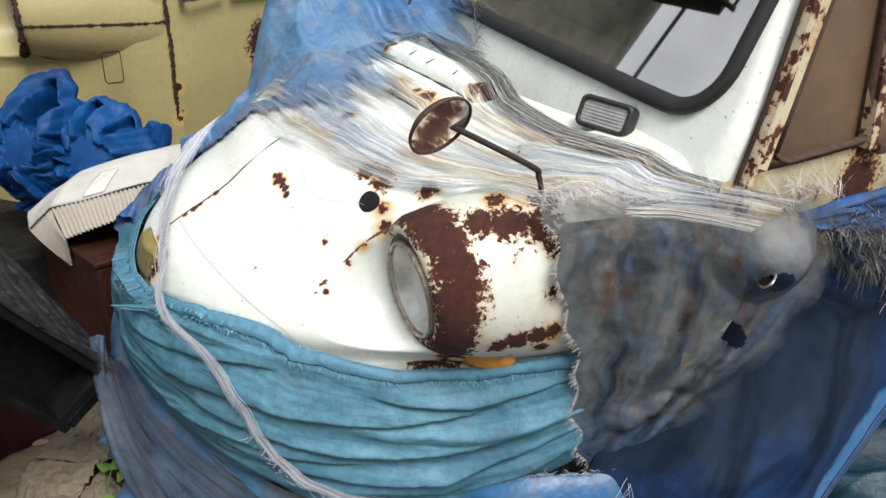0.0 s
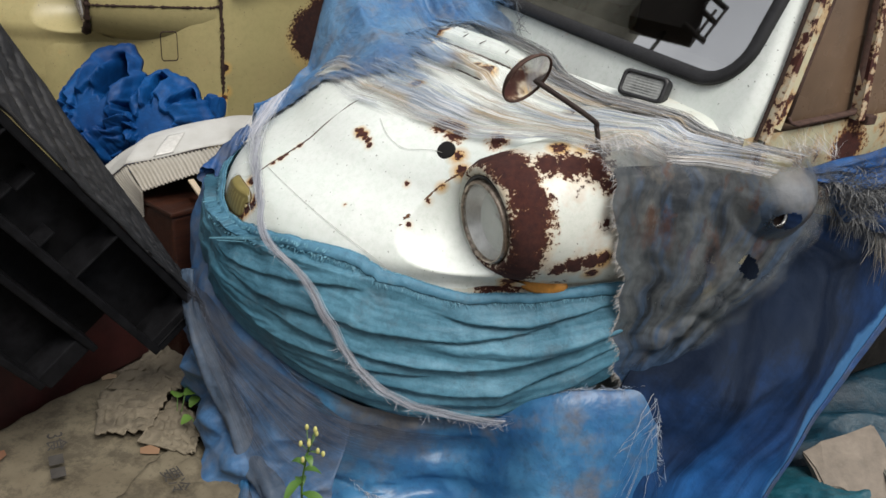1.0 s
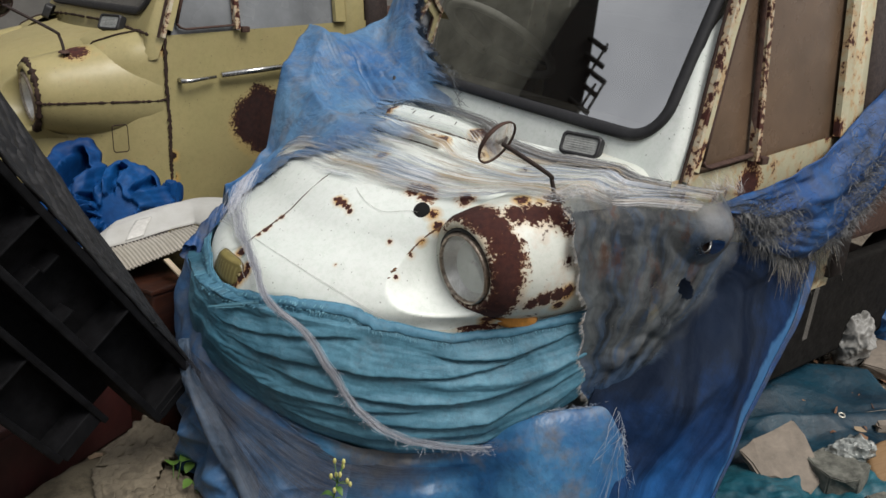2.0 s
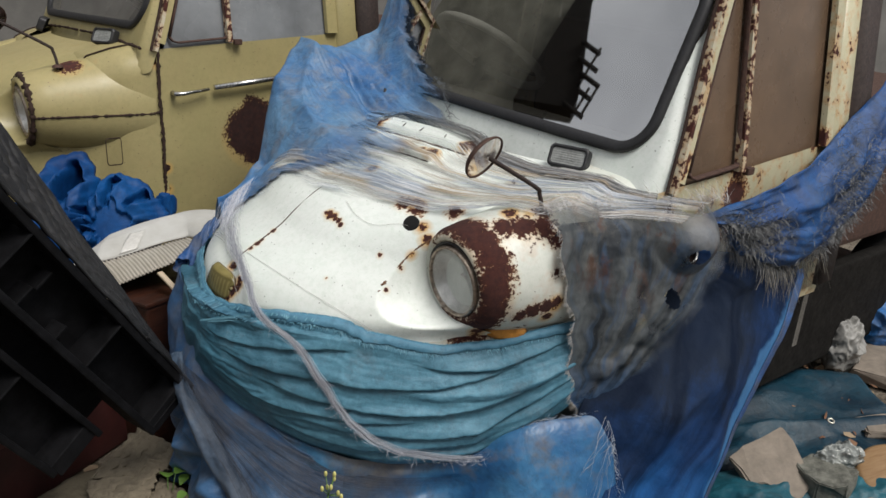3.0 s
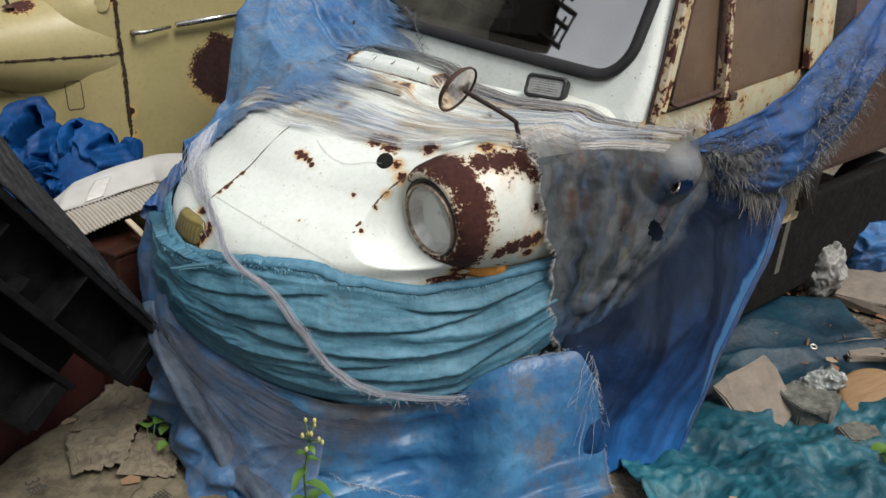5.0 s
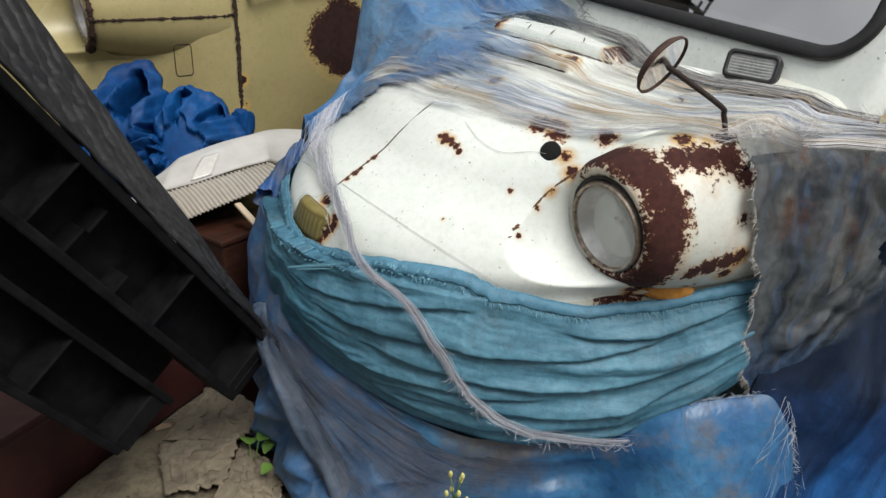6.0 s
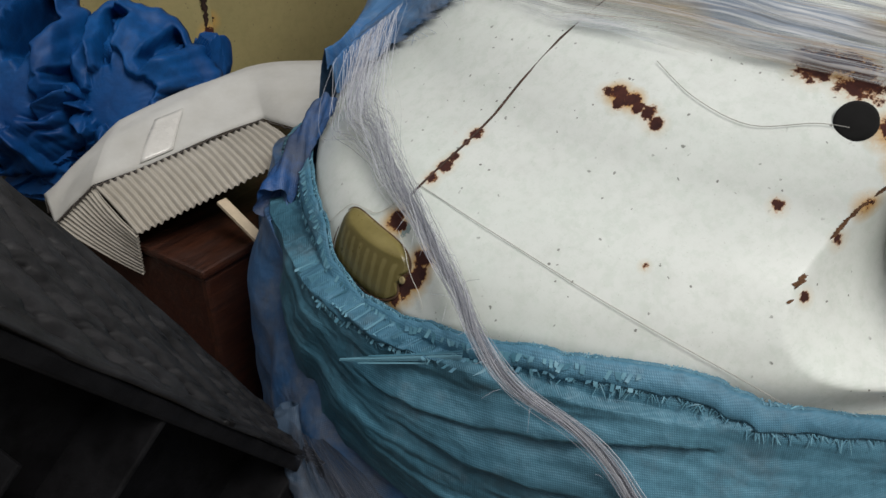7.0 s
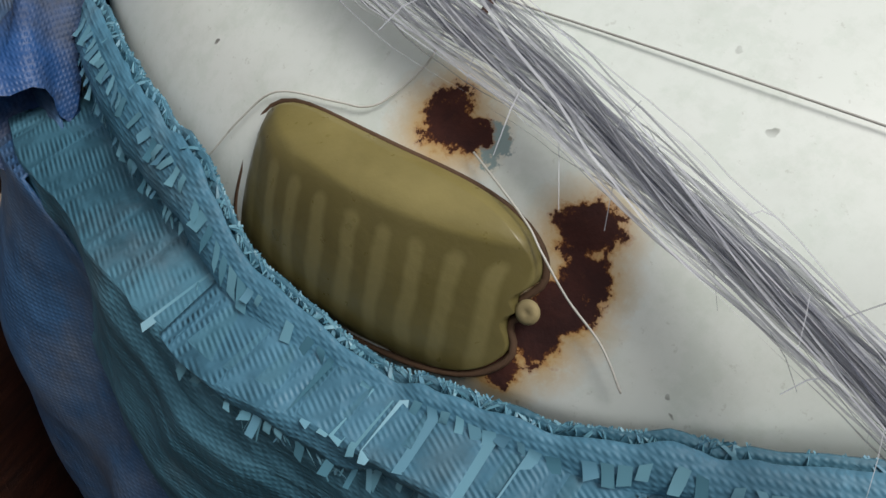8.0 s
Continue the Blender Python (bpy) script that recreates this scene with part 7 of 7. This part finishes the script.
bundle_ob = empty("crumpled_tarpaulin", Matrix.Translation((-1.06, 2.04, 0.37)), "bright blue tarpaulin crumpled into a bundle of stiff folds", "tarpaulin")
right, rise, near = Vector((0.997, -0.072, 0.026)), Vector((0.009, 0.456, 0.89)), Vector((-0.076, -0.887, 0.455))


def stiff_lobe(cx, cy, ch, hx, hy, hh, seed, peaks, hollow=None):
    """One lobe of stiff cloth: broad flat facets, sharp folds across them, and tips that stand up."""
    r = random.Random(seed)
    def away():
        return Vector((r.gauss(0, 1), r.gauss(0, 1), r.gauss(0, 1))).normalized()
    facets = [(away(), r.uniform(0.70, 1.0)) for _ in range(22)]
    folds = [(away(), r.uniform(-0.5, 0.5), r.uniform(0.10, 0.22), away()) for _ in range(6)]
    bm = bmesh.new()
    bmesh.ops.create_icosphere(bm, subdivisions=6, radius=1.0)
    for vert in bm.verts:
        n = vert.co.normalized()
        n = (n + 0.05 * Vector((noise.noise(n * 3 + Vector((seed, 0, 0))), noise.noise(n * 3 + Vector((0, seed, 0))), 0))).normalized()
        k = min(d / max(0.25, n.dot(a)) for a, d in facets)
        k = min(k, 1.25)
        for b, c, deep, half in folds:
            if n.dot(half) > -0.1:
                t = n.dot(b) - c
                # a step with a sharp lip, as one layer laps over the next
                k += deep * (max(0.0, 1 - abs(t) / 0.34) if t > 0 else -max(0.0, 1 - abs(t) / 0.10))
        for px, py, ph, high, sharp in peaks:
            k += high * max(0.0, n.dot(Vector((px, py, ph)).normalized())) ** sharp
        if hollow and n.z > 0:
            x, y, wx, wy, deep = hollow
            e = ((n.x - x) / wx) ** 2 + ((n.y - y) / wy) ** 2
            k -= deep * smooth(e, 1.0, 0.35)
        k += 0.035 * ridged(n.x * 2.0 + seed, n.y * 2.0, n.z * 2.0)
        p = n * k
        vert.co = Vector((0, 0, 0.19)) + right * (cx + hx * p.x) + rise * (cy + hy * p.y) + near * (ch + hh * p.z)
    return part("lobe", bm, M_BAG, bundle_ob)


stiff_lobe(0.115, 0.045, -0.03, 0.085, 0.105, 0.085, 23, ((0.30, 1.0, 0.1, 0.38, 8),))
stiff_lobe(0.205, 0.020, -0.05, 0.080, 0.085, 0.07, 37, ((0.75, 0.75, 0.0, 0.30, 8),))
stiff_lobe(-0.010, 0.030, -0.06, 0.125, 0.150, 0.05, 11, ((0.12, 1.0, 0.1, 0.2, 5),))
stiff_lobe(0.02, -0.085, -0.03, 0.12, 0.085, 0.05, 52, ((-0.6, -0.5, 0.4, 0.15, 6),))


def gathered_cloth(ga, gb, reach, pleats, seed, slits, lift):
    """Stiff cloth bunched at (ga, gb): flat panels between sharp pleats that fan out, and deep slits where it gapes."""
    def at(u, v):
        a = -180 + 360 * u
        far = lerp_table(a, reach) * (1 + 0.09 * noise.noise(Vector((a * 0.05, seed, 0))) + 0.05 * noise.noise(Vector((a * 0.16, seed, 2))))
        turn = a / 360 * pleats + 1.3 * noise.noise(Vector((math.cos(radians(a)) * 1.3, math.sin(radians(a)) * 1.3 + seed, v * 1.6)))
        k = turn - math.floor(turn)
        # each panel rises slowly and drops sharply behind its lip
        saw = k / 0.78 if k < 0.78 else (1 - k) / 0.22
        h = 0.075 * math.sqrt(max(0.0, 1 - v ** 2.2)) + 0.042 * (saw - 0.5) * smooth(v, 0.22, 0.6) * (0.5 + 0.5 * smooth(v, 1.0, 0.8))
        step = v + 0.22 * noise.noise(Vector((math.cos(radians(a)) * 2, math.sin(radians(a)) * 2, seed)))
        h += 0.020 * (smooth(step, 0.34, 0.40) - smooth(step, 0.62, 0.80))
        for sa, wide, v0, v1, deep in slits:
            h -= deep * smooth(abs(a - sa + 9 * (v - 0.5)), wide, wide * 0.45) * smooth(v, v0, v0 + 0.10) * smooth(v, v1, v1 - 0.08)
        r = far * v ** 0.85
        return Vector((0, 0, 0.19)) + right * (ga + r * math.cos(radians(a))) + rise * (gb + r * math.sin(radians(a))) + near * (h + lift)

    return sheet("gathered_fold", at, 260, 60, M_BAG, bundle_ob, "", 0.0012)


gathered_cloth(-0.048, 0.018, [(-180, 0.10), (-140, 0.12), (-95, 0.125), (-40, 0.13), (0, 0.14), (30, 0.16), (55, 0.205), (73, 0.245), (95, 0.20), (125, 0.155), (150, 0.135), (180, 0.10)], 6, 3, ((66, 15, 0.20, 0.84, 0.14), (20, 8, 0.45, 0.95, 0.06), (-110, 9, 0.3, 0.95, 0.05), (150, 9, 0.4, 0.9, 0.05)), 0.02)
gathered_cloth(0.115, -0.005, [(-180, 0.08), (-90, 0.10), (-20, 0.14), (20, 0.185), (45, 0.17), (70, 0.20), (100, 0.17), (140, 0.11), (180, 0.08)], 6, 8, ((88, 9, 0.3, 0.9, 0.06), (50, 8, 0.4, 0.95, 0.06), (8, 7, 0.4, 0.95, 0.05)), 0.0)
box("case", (0.62, 0.36, 0.36), pose(-1.06, 2.06, 0.19, 0, 0, 29), M_DARK)
tagged(bpy.data.objects["case"], "grimy dark case under the blue bundle", "case")

# cardboard on the ground
def lying_card(name, pts, z, seed, label, mat=None):
    a, b, c, d = [Vector((*p, 0.0)[:3]) for p in pts]

    def at(u, v):
        q = a.lerp(b, u).lerp(d.lerp(c, u), v)
        rag = 0.012 * noise.noise(Vector((u * 9, v * 9, seed)))
        return Vector((q.x + rag, q.y - rag, z + q.z + 0.02 * max(0, noise.noise(Vector((u * 2.2, v * 2.2, seed)))) + 0.008 * noise.noise(Vector((u * 8, v * 8, seed)))))

    return tagged(sheet(name, at, 40, 40, mat or M_CARD_BROWN, thick=0.005), label, "cardboard"), at


flat_1, at_1 = lying_card("flattened_box", [(-1.22, 1.12), (-0.70, 0.86), (-0.56, 1.22), (-0.94, 1.56)], 0.030, 2, "flattened brown cardboard box lying on the ground, stained")
flat_2, at_2 = lying_card("flattened_box", [(-0.884, 1.256, 0.0), (-0.764, 1.278, 0.005), (-0.742, 1.395, 0.045), (-0.935, 1.43, 0.0)], 0.050, 5, "torn flap of brown cardboard curling upward", M_CARD_PALE)
lying_card("flattened_box", [(-0.93, 1.45, 0.0), (-0.74, 1.40, 0.03), (-0.70, 1.47, 0.05), (-0.83, 1.60, 0.06)], 0.050, 7, "torn flap of brown cardboard lifted from the box", M_CARD_PALE)
lying_card("flattened_box", [(-0.78, 1.24, 0.0), (-0.64, 1.20, 0.0), (-0.635, 1.30, 0.01), (-0.74, 1.40, 0.02)], 0.052, 8, "scrap of brown cardboard lying by the seedlings", M_CARD_PALE)
flat_3, at_3 = lying_card("flattened_box", [(-0.80, 0.92), (-0.38, 0.86), (-0.52, 1.12), (-0.70, 1.24)], 0.045, 9, "brown cardboard sheet with printed marks")
M_INK = plain("faded_print", (0.05, 0.045, 0.04), 0.8, vary=0.3)


def lettering(text, size, m, parent):
    cu = bpy.data.curves.new("lettering", "FONT")
    cu.body, cu.size, cu.extrude = text, size, 0.0004
    cu.materials.append(M_INK)
    ob = new("lettering", cu)
    ob.parent = parent
    ob.matrix_basis = m
    return ob


lettering("3\u98df", 0.048, Matrix.Translation((-0.985, 1.235, 0.062)) @ pose(0, 0, 0, 0, 0, -62), flat_1)
for k in range(2):
    slab_bm = bmesh.new()
    box_into(slab_bm, (0.034, 0.03, 0.001), Matrix.Translation((-0.925 + 0.022 * k, 1.145 - 0.042 * k, 0.064)) @ pose(0, 0, 0, 0, 0, -62))
    part("printed_bar", slab_bm, M_INK, flat_1)
lettering("\u8981\u51b7", 0.046, Matrix.Translation((-0.690, 1.125, 0.064)) @ pose(0, 0, 0, 0, 0, -52), flat_3)

# ---- ground on the door's side: old sheet, stones, bottle, wooden lid ----
def groundsheet(u, v):
    x = 0.42 + 1.0 * u + 0.12 * v
    y = 0.72 + 1.15 * v - 0.05 * u
    rough = smooth(v, 0.50, 0.30)
    fold = 0.030 * max(-0.4, ridged(u * 2.5, v * 5, 3)) + rough * (0.022 * max(-0.5, ridged(u * 7 + v * 3, v * 9, 13)) + 0.014 * max(-0.5, ridged(u * 15 + v * 4, v * 19, 15)) + 0.006 * max(-0.5, ridged(u * 34, v * 40, 16))) + 0.035 * smooth(abs(v - 0.66 - 0.05 * u), 0.05, 0.0) + 0.016 * math.sin(v * 16 + 2.5 * noise.noise(Vector((u * 3, v * 2, 0)))) + 0.012 * noise.noise(Vector((u * 9, v * 9, 2)))
    return Vector((x + 0.02 * noise.noise(Vector((u * 5, v * 5, 7))), y, 0.030 + max(-0.012, fold) - 0.034 * smooth(x, 0.82, 0.60)))


M_TEALGROUND = woven("crumpled_teal_sheet", (0.006, 0.060, 0.090), (0.022, 0.165, 0.215), (0.030, 0.055, 0.065), fade=0.46, dust=0.60, gloss=0.42)
sheet_ob = tagged(sheet("groundsheet", lambda u, v: groundsheet(u, 0.40 + 0.60 * v), 110, 100, M_GROUNDTARP, thick=0.002), "old dark teal groundsheet with a brass eyelet, half buried in litter", "groundsheet")
tagged(sheet("crumpled_sheet", lambda u, v: groundsheet(u, 0.50 * v) + Vector((0, 0, 0.010 + 0.010 * noise.noise(Vector((u * 8, v * 4, 2))))), 150, 110, M_TEALGROUND, thick=0.002), "crumpled teal plastic sheet lying on the ground", "groundsheet")
part("eyelet", turned([(0.006, 0), (0.0065, 0.002), (0.011, 0.002), (0.012, 0)], along(groundsheet(0.745, 0.69) + Vector((0, -0.002, 0.003)), (0, -0.4, 1)), 24), plain("dull_brass", (0.6, 0.58, 0.5), 0.35, 0.8), sheet_ob, "pale metal eyelet", True)


def stone(name, outline, thick, m, mat, label, category="stone", jag=0.006):
    bm = bmesh.new()
    bot = [bm.verts.new((x, y, 0)) for x, y in outline]
    top = [bm.verts.new((x * 0.97, y * 0.97, thick + 0.004 * noise.noise(Vector((x * 30, y * 30, 1))))) for x, y in outline]
    bm.faces.new(bot[::-1])
    bm.faces.new(top)
    for i in range(len(outline)):
        j = (i + 1) % len(outline)
        bm.faces.new((bot[i], bot[j], top[j], top[i]))
    bmesh.ops.bevel(bm, geom=list(bm.edges), offset=0.004, segments=2, affect="EDGES")
    bmesh.ops.triangulate(bm, faces=bm.faces)
    bmesh.ops.subdivide_edges(bm, edges=bm.edges, cuts=1, use_grid_fill=True)
    for v in bm.verts:
        v.co += Vector((1, 1, 0.6)) * jag * noise.noise(v.co * 22) + v.co.normalized() * jag * 0.5 * noise.noise(v.co * 60)
    ob = part(name, bm, mat, None)
    ob.matrix_basis = m
    return tagged(ob, label, category)


M_STONE = plain("pale_concrete", (0.225, 0.19, 0.155), 0.9, vary=0.25, scale=22, bump=0.5)
M_STONE_GREY = plain("lichened_stone", (0.13, 0.13, 0.11), 0.9, vary=0.6, scale=40, bump=0.8)
stone("concrete_slab", [(-0.105, 0.045), (-0.06, 0.068), (0.075, 0.115), (0.088, 0.07), (0.092, -0.065), (0.035, -0.11), (-0.012, -0.055), (-0.080, -0.050)], 0.022, pose(0.900, 1.235, 0.075, 30, -6, -4), M_STONE, "broken slab of pale brown concrete lying on the groundsheet")
stone("stone_lump", [(-0.06, 0.07), (0.03, 0.075), (0.075, 0.02), (0.06, -0.06), (-0.02, -0.08), (-0.075, -0.03)], 0.07, pose(1.035, 1.185, 0.03, 0, 0, 20), M_STONE_GREY, "grey lichened lump of stone", jag=0.016)
stone("stone_lump", [(-0.05, 0.05), (0.03, 0.06), (0.055, 0.0), (0.03, -0.05), (-0.04, -0.045)], 0.06, pose(1.085, 1.02, 0.02, 0, 5, 70), M_STONE_GREY, "grey weathered stone in the weeds", jag=0.016)
stone("flat_stone", [(-0.16, 0.10), (0.1, 0.16), (0.22, 0.05), (0.15, -0.12), (-0.10, -0.15)], 0.05, pose(1.75, 1.83, 0.015, 0, 0, 30), M_STONE, "flat pale stone bedded in the earth", jag=0.02)
stone("flat_stone", [(-0.10, 0.05), (0.05, 0.08), (0.12, 0.0), (0.05, -0.07), (-0.10, -0.05)], 0.035, pose(1.46, 1.46, 0.015, 0, 0, -15), M_STONE, "flat pale stone bedded in the earth", jag=0.016)


def foil_material():
    n = Nodes("crushed_clear_plastic", 0.18)
    n.color(n.mix(n.ramp(n.noise(40, 4), 0.4, 0.6), (0.42, 0.44, 0.42), (0.16, 0.17, 0.16)))
    n.bump(n.cells(45), 1.0, 0.01)
    n.sheer(0.75)
    return n.mat


crumpled("crushed_bottle", Vector((1.105, 1.235, 0.075)), (0.066, 0.045, 0.055), 5.3, foil_material(), "crushed clear plastic bottle glinting among the stones", "bottle", 0.9)
M_BAGWHITE = plain("cloudy_white_plastic", (0.27, 0.265, 0.25), 0.4, vary=0.3, scale=12)
crumpled("plastic_bag", Vector((1.55, 1.90, 0.13)), (0.075, 0.07, 0.09), 6.6, M_BAGWHITE, "cloudy white plastic bag stuffed full", "bag", 0.75)
crumpled("blue_rag", Vector((1.86, 2.05, 0.12)), (0.14, 0.10, 0.10), 2.2, M_BLUE, "crumpled blue tarpaulin scrap behind the bag", "tarpaulin", 0.5)
M_LID = wood_material("turned_pale_wood", (0.24, 0.135, 0.06), (0.34, 0.215, 0.11))
lid = empty("wooden_bowl", pose(1.235, 1.17, 0.052, 20, -14, 0), "pale turned wooden bowl lying upside down", "bowl")
part("bowl", turned([(0.0, 0.047), (0.085, 0.046), (0.094, 0.042), (0.099, 0.034), (0.100, 0.0), (0.096, -0.006), (0.088, 0.0), (0, 0.004)], Matrix(), 56), M_LID, lid, "", True)
part("knot", turned([(0.010, 0), (0.011, 0.002), (0, 0.003)], along((-0.099, -0.02, 0.018), (-1, -0.2, 0)), 12), M_DARK, lid, "dark knot in its side", True)
bm = bmesh.new()
box_into(bm, (0.30, 0.9, 0.02), pose(1.22, 0.62, 0.09, 4, 0, -34), 0.003)
tagged(part("white_board", bm, plain("white_laminate", (0.72, 0.72, 0.70), 0.4, vary=0.06), None), "clean white laminated board lying on the rubble", "board")
bm = bmesh.new()
box_into(bm, (0.16, 0.05, 0.012), pose(0.70, 0.83, 0.05, 0, 3, -18), 0.002)
tagged(part("wood_offcut", bm, plain("tan_wood", (0.40, 0.28, 0.17), 0.7), None), "short tan offcut of wood lying on the groundsheet", "offcut")

# dead leaves and grit
M_LEAF = fibre_material("dead_leaves", ((0.12, 0.05, 0.025), (0.24, 0.13, 0.07), (0.30, 0.23, 0.15)), 1.0, 0.8)
leaves = Ribbons()
for _ in range(900):
    if rng.random() < 0.75:
        x, y = rng.uniform(1.15, 2.3), rng.uniform(0.9, 2.6)
        if x < 1.42 and rng.random() < 0.75:
            continue
    else:
        x, y = rng.uniform(-1.3, -0.5), rng.uniform(0.8, 1.7)
        if rng.random() < 0.93:
            continue
    a = rng.random() * math.tau
    L = rng.uniform(0.012, 0.045)
    d = Vector((math.cos(a), math.sin(a), rng.gauss(0, 0.25))) * L
    base = Vector((x, y, 0.040 if x < 1.45 else 0.022))
    leaves.strip([base - d * 0.5, base + Vector((0, 0, 0.006)), base + d * 0.5 + Vector((0, 0, 0.004))], L * rng.uniform(0.35, 0.6), rng.uniform(-1, 1))
tagged(leaves.done("dead_leaves", M_LEAF), "brown dead leaves scattered over the ground", "leaves", kind="stuff")

# ---- plants ----
def leaf_material():
    n = Nodes("fresh_green_leaf", 0.5)
    n.color(n.mix(n.island(), (0.05, 0.125, 0.02), (0.12, 0.23, 0.04)))
    return n.mat


M_GREEN = leaf_material()
M_BUD = plain("pale_yellow_buds", (0.55, 0.52, 0.18), 0.6)


def leaf_into(bm, base, direction, length, width, droop):
    d = Vector(direction).normalized()
    side = d.cross(Vector((0, 0, 1)))
    side = side.normalized() if side.length > 0.01 else Vector((1, 0, 0))
    rows = []
    for i in range(7):
        k = i / 6
        w = width * math.sin(math.pi * min(0.97, 0.06 + k * 0.92)) ** 0.8 * (1 + 0.18 * math.sin(k * 19))
        p = base + d * length * k + Vector((0, 0, -droop * k * k * length))
        rows.append([bm.verts.new(p - side * w * 0.5 + Vector((0, 0, 0.15 * w))), bm.verts.new(p), bm.verts.new(p + side * w * 0.5 + Vector((0, 0, 0.15 * w)))])
    for r0, r1 in zip(rows, rows[1:]):
        bm.faces.new((r0[0], r0[1], r1[1], r1[0]))
        bm.faces.new((r0[1], r0[2], r1[2], r1[1]))


weed = empty("flowering_weed", Matrix.Translation((-0.335, 0.86, 0.03)), "slender green weed with small yellow flower buds", "weed")
stem = smooth_path([(0, 0, 0), (0.006, -0.006, 0.12), (0.0, -0.02, 0.235), (0.008, -0.036, 0.31), (0.018, -0.042, 0.36)], 5)
tube("stem", stem, 0.0032, M_GREEN, weed, "", 7, lambda k: 1 - 0.6 * k)
for k in range(11):
    bm = bmesh.new()
    z = 0.05 + 0.026 * k
    a = k * 2.4
    leaf_into(bm, stem[min(len(stem) - 1, int(z / 0.36 * (len(stem) - 1)))], (math.cos(a), math.sin(a) * 0.8, 0.45 if k % 3 else 1.1), (0.105 - 0.007 * k) * (1.0 if k % 2 else 0.7), 0.032 - 0.0019 * k, 0.8)
    part("leaf", bm, M_GREEN, weed, "", True)
for k in range(9):
    a = k * 2.4
    tip = stem[-1] + Vector((0.022 * math.cos(a) * (0.4 + 0.08 * k), 0.022 * math.sin(a), 0.012 - 0.007 * k + 0.02))
    bm = bmesh.new()
    tube_into(bm, [stem[-3], tip], 0.0009, 5)
    part("stalk", bm, M_GREEN, weed, "", True)
    bm = bmesh.new()
    bmesh.ops.create_uvsphere(bm, u_segments=8, v_segments=6, radius=0.0045, matrix=Matrix.Translation(tip) @ Matrix.Diagonal((0.8, 0.8, 1.4, 1)))
    part("bud", bm, M_BUD, weed, "pale yellow bud", True)


def low_plant(x, y, n, size, seed):
    r = random.Random(seed)
    t = empty("seedling", Matrix.Translation((x, y, 0.06)), "small broad-leaved green seedling in the litter", "weed", "seedlings")
    for k in range(n):
        bm = bmesh.new()
        a = r.random() * math.tau
        top = Vector((0.03 * math.cos(a), 0.03 * math.sin(a), r.uniform(0.02, 0.06)))
        tube_into(bm, [Vector((0, 0, -0.05)), top], 0.0012, 5)
        leaf_into(bm, top, (math.cos(a), math.sin(a), 0.1), size * r.uniform(0.7, 1.1), size * 0.85, 0.5)
        part("leaf", bm, M_GREEN, t, "", True)


low_plant(-0.715, 1.325, 2, 0.055, 1)
low_plant(-0.655, 1.40, 3, 0.034, 2)
low_plant(-0.635, 1.29, 2, 0.036, 3)
low_plant(1.42, 1.32, 4, 0.05, 4)
low_plant(1.12, 0.93, 6, 0.05, 5)

# ---- the yard around: unseen walls and a neighbouring house ----
def wall(name, size, m, mat, label):
    ob = box(name, size, m, mat, None, "", 0.01)
    return tagged(ob, label, "wall", kind="structure")


M_PLASTER = plain("weathered_grey_render", (0.16, 0.155, 0.145), 0.9, vary=0.35, scale=2.5, bump=0.3)
# walls out of view, added to cut the low light from three sides
wall("wall_north", (9.0, 0.25, 4.6), pose(0.6, 4.6, 2.3, 0, 0, 0), M_PLASTER, "unseen plain grey wall added to block light from the north")
wall("wall_south", (10.0, 0.25, 2.6), pose(0.0, -4.6, 1.3, 0, 0, 0), M_PLASTER, "unseen plain grey wall added to block low light from the south")
wall("wall_west", (0.25, 9.0, 2.0), pose(-3.2, 0.2, 1.0, 0, 0, 0), M_PLASTER, "unseen plain grey wall added to block low light from the west")
house = empty("neighbouring_house", Matrix.Translation((-7.3, 8.07, 0)), "tall weathered timber house with a dark balcony across the yard", "house")
M_TIMBER = plain("dark_weathered_timber", (0.125, 0.124, 0.100), 0.9, vary=0.4, scale=3, bump=0.3)
box("wall", (0.6, 8.3, 7.2), Matrix.Translation((0, 0, 3.6)), M_TIMBER, house, "", 0.02)
box("roof", (1.0, 8.5, 0.2), Matrix.Translation((0, 0.1, 7.3)) @ pose(0, 0, 0, 0, 6, 0), M_DARK, house, "", 0.02)
bm = bmesh.new()
ends = [[bm.verts.new((x, y - 8.07, z)) for y, z in ((3.95, 4.36), (3.02, 4.64), (3.02, 4.76), (3.12, 5.0), (3.34, 5.42), (3.72, 6.15), (3.95, 6.2))] for x in (0.2, 0.6)]
bridge_rings(bm, ends)
bm.faces.new(ends[0])
bm.faces.new(ends[1])
balcony = part("balcony", bm, M_DARK, house, "black boarded balcony under a steep roof")
for y, z0, z1 in ((2.84, 4.55, 5.05), (2.95, 4.55, 4.95), (3.12, 4.9, 5.5)):
    tube("railing_post", [(0.65, y - 8.07, z0), (0.65, y - 8.07, z1)], 0.022, M_DARK, balcony, "", 8)
for z, y0, y1 in ((5.42, 3.08, 3.45), (5.2, 2.98, 3.35), (5.03, 2.82, 3.2), (4.82, 2.82, 3.1), (4.57, 2.80, 3.2)):
    tube("rail", [(0.65, y0 - 8.07, z), (0.65, y1 - 8.07, z + 0.04)], 0.035, M_DARK, balcony, "", 6)
tube("strut", [(0.4, 3.42 - 8.07, 0), (0.4, 3.42 - 8.07, 4.6)], 0.03, M_DARK, house, "thin iron pole under the balcony", 8)
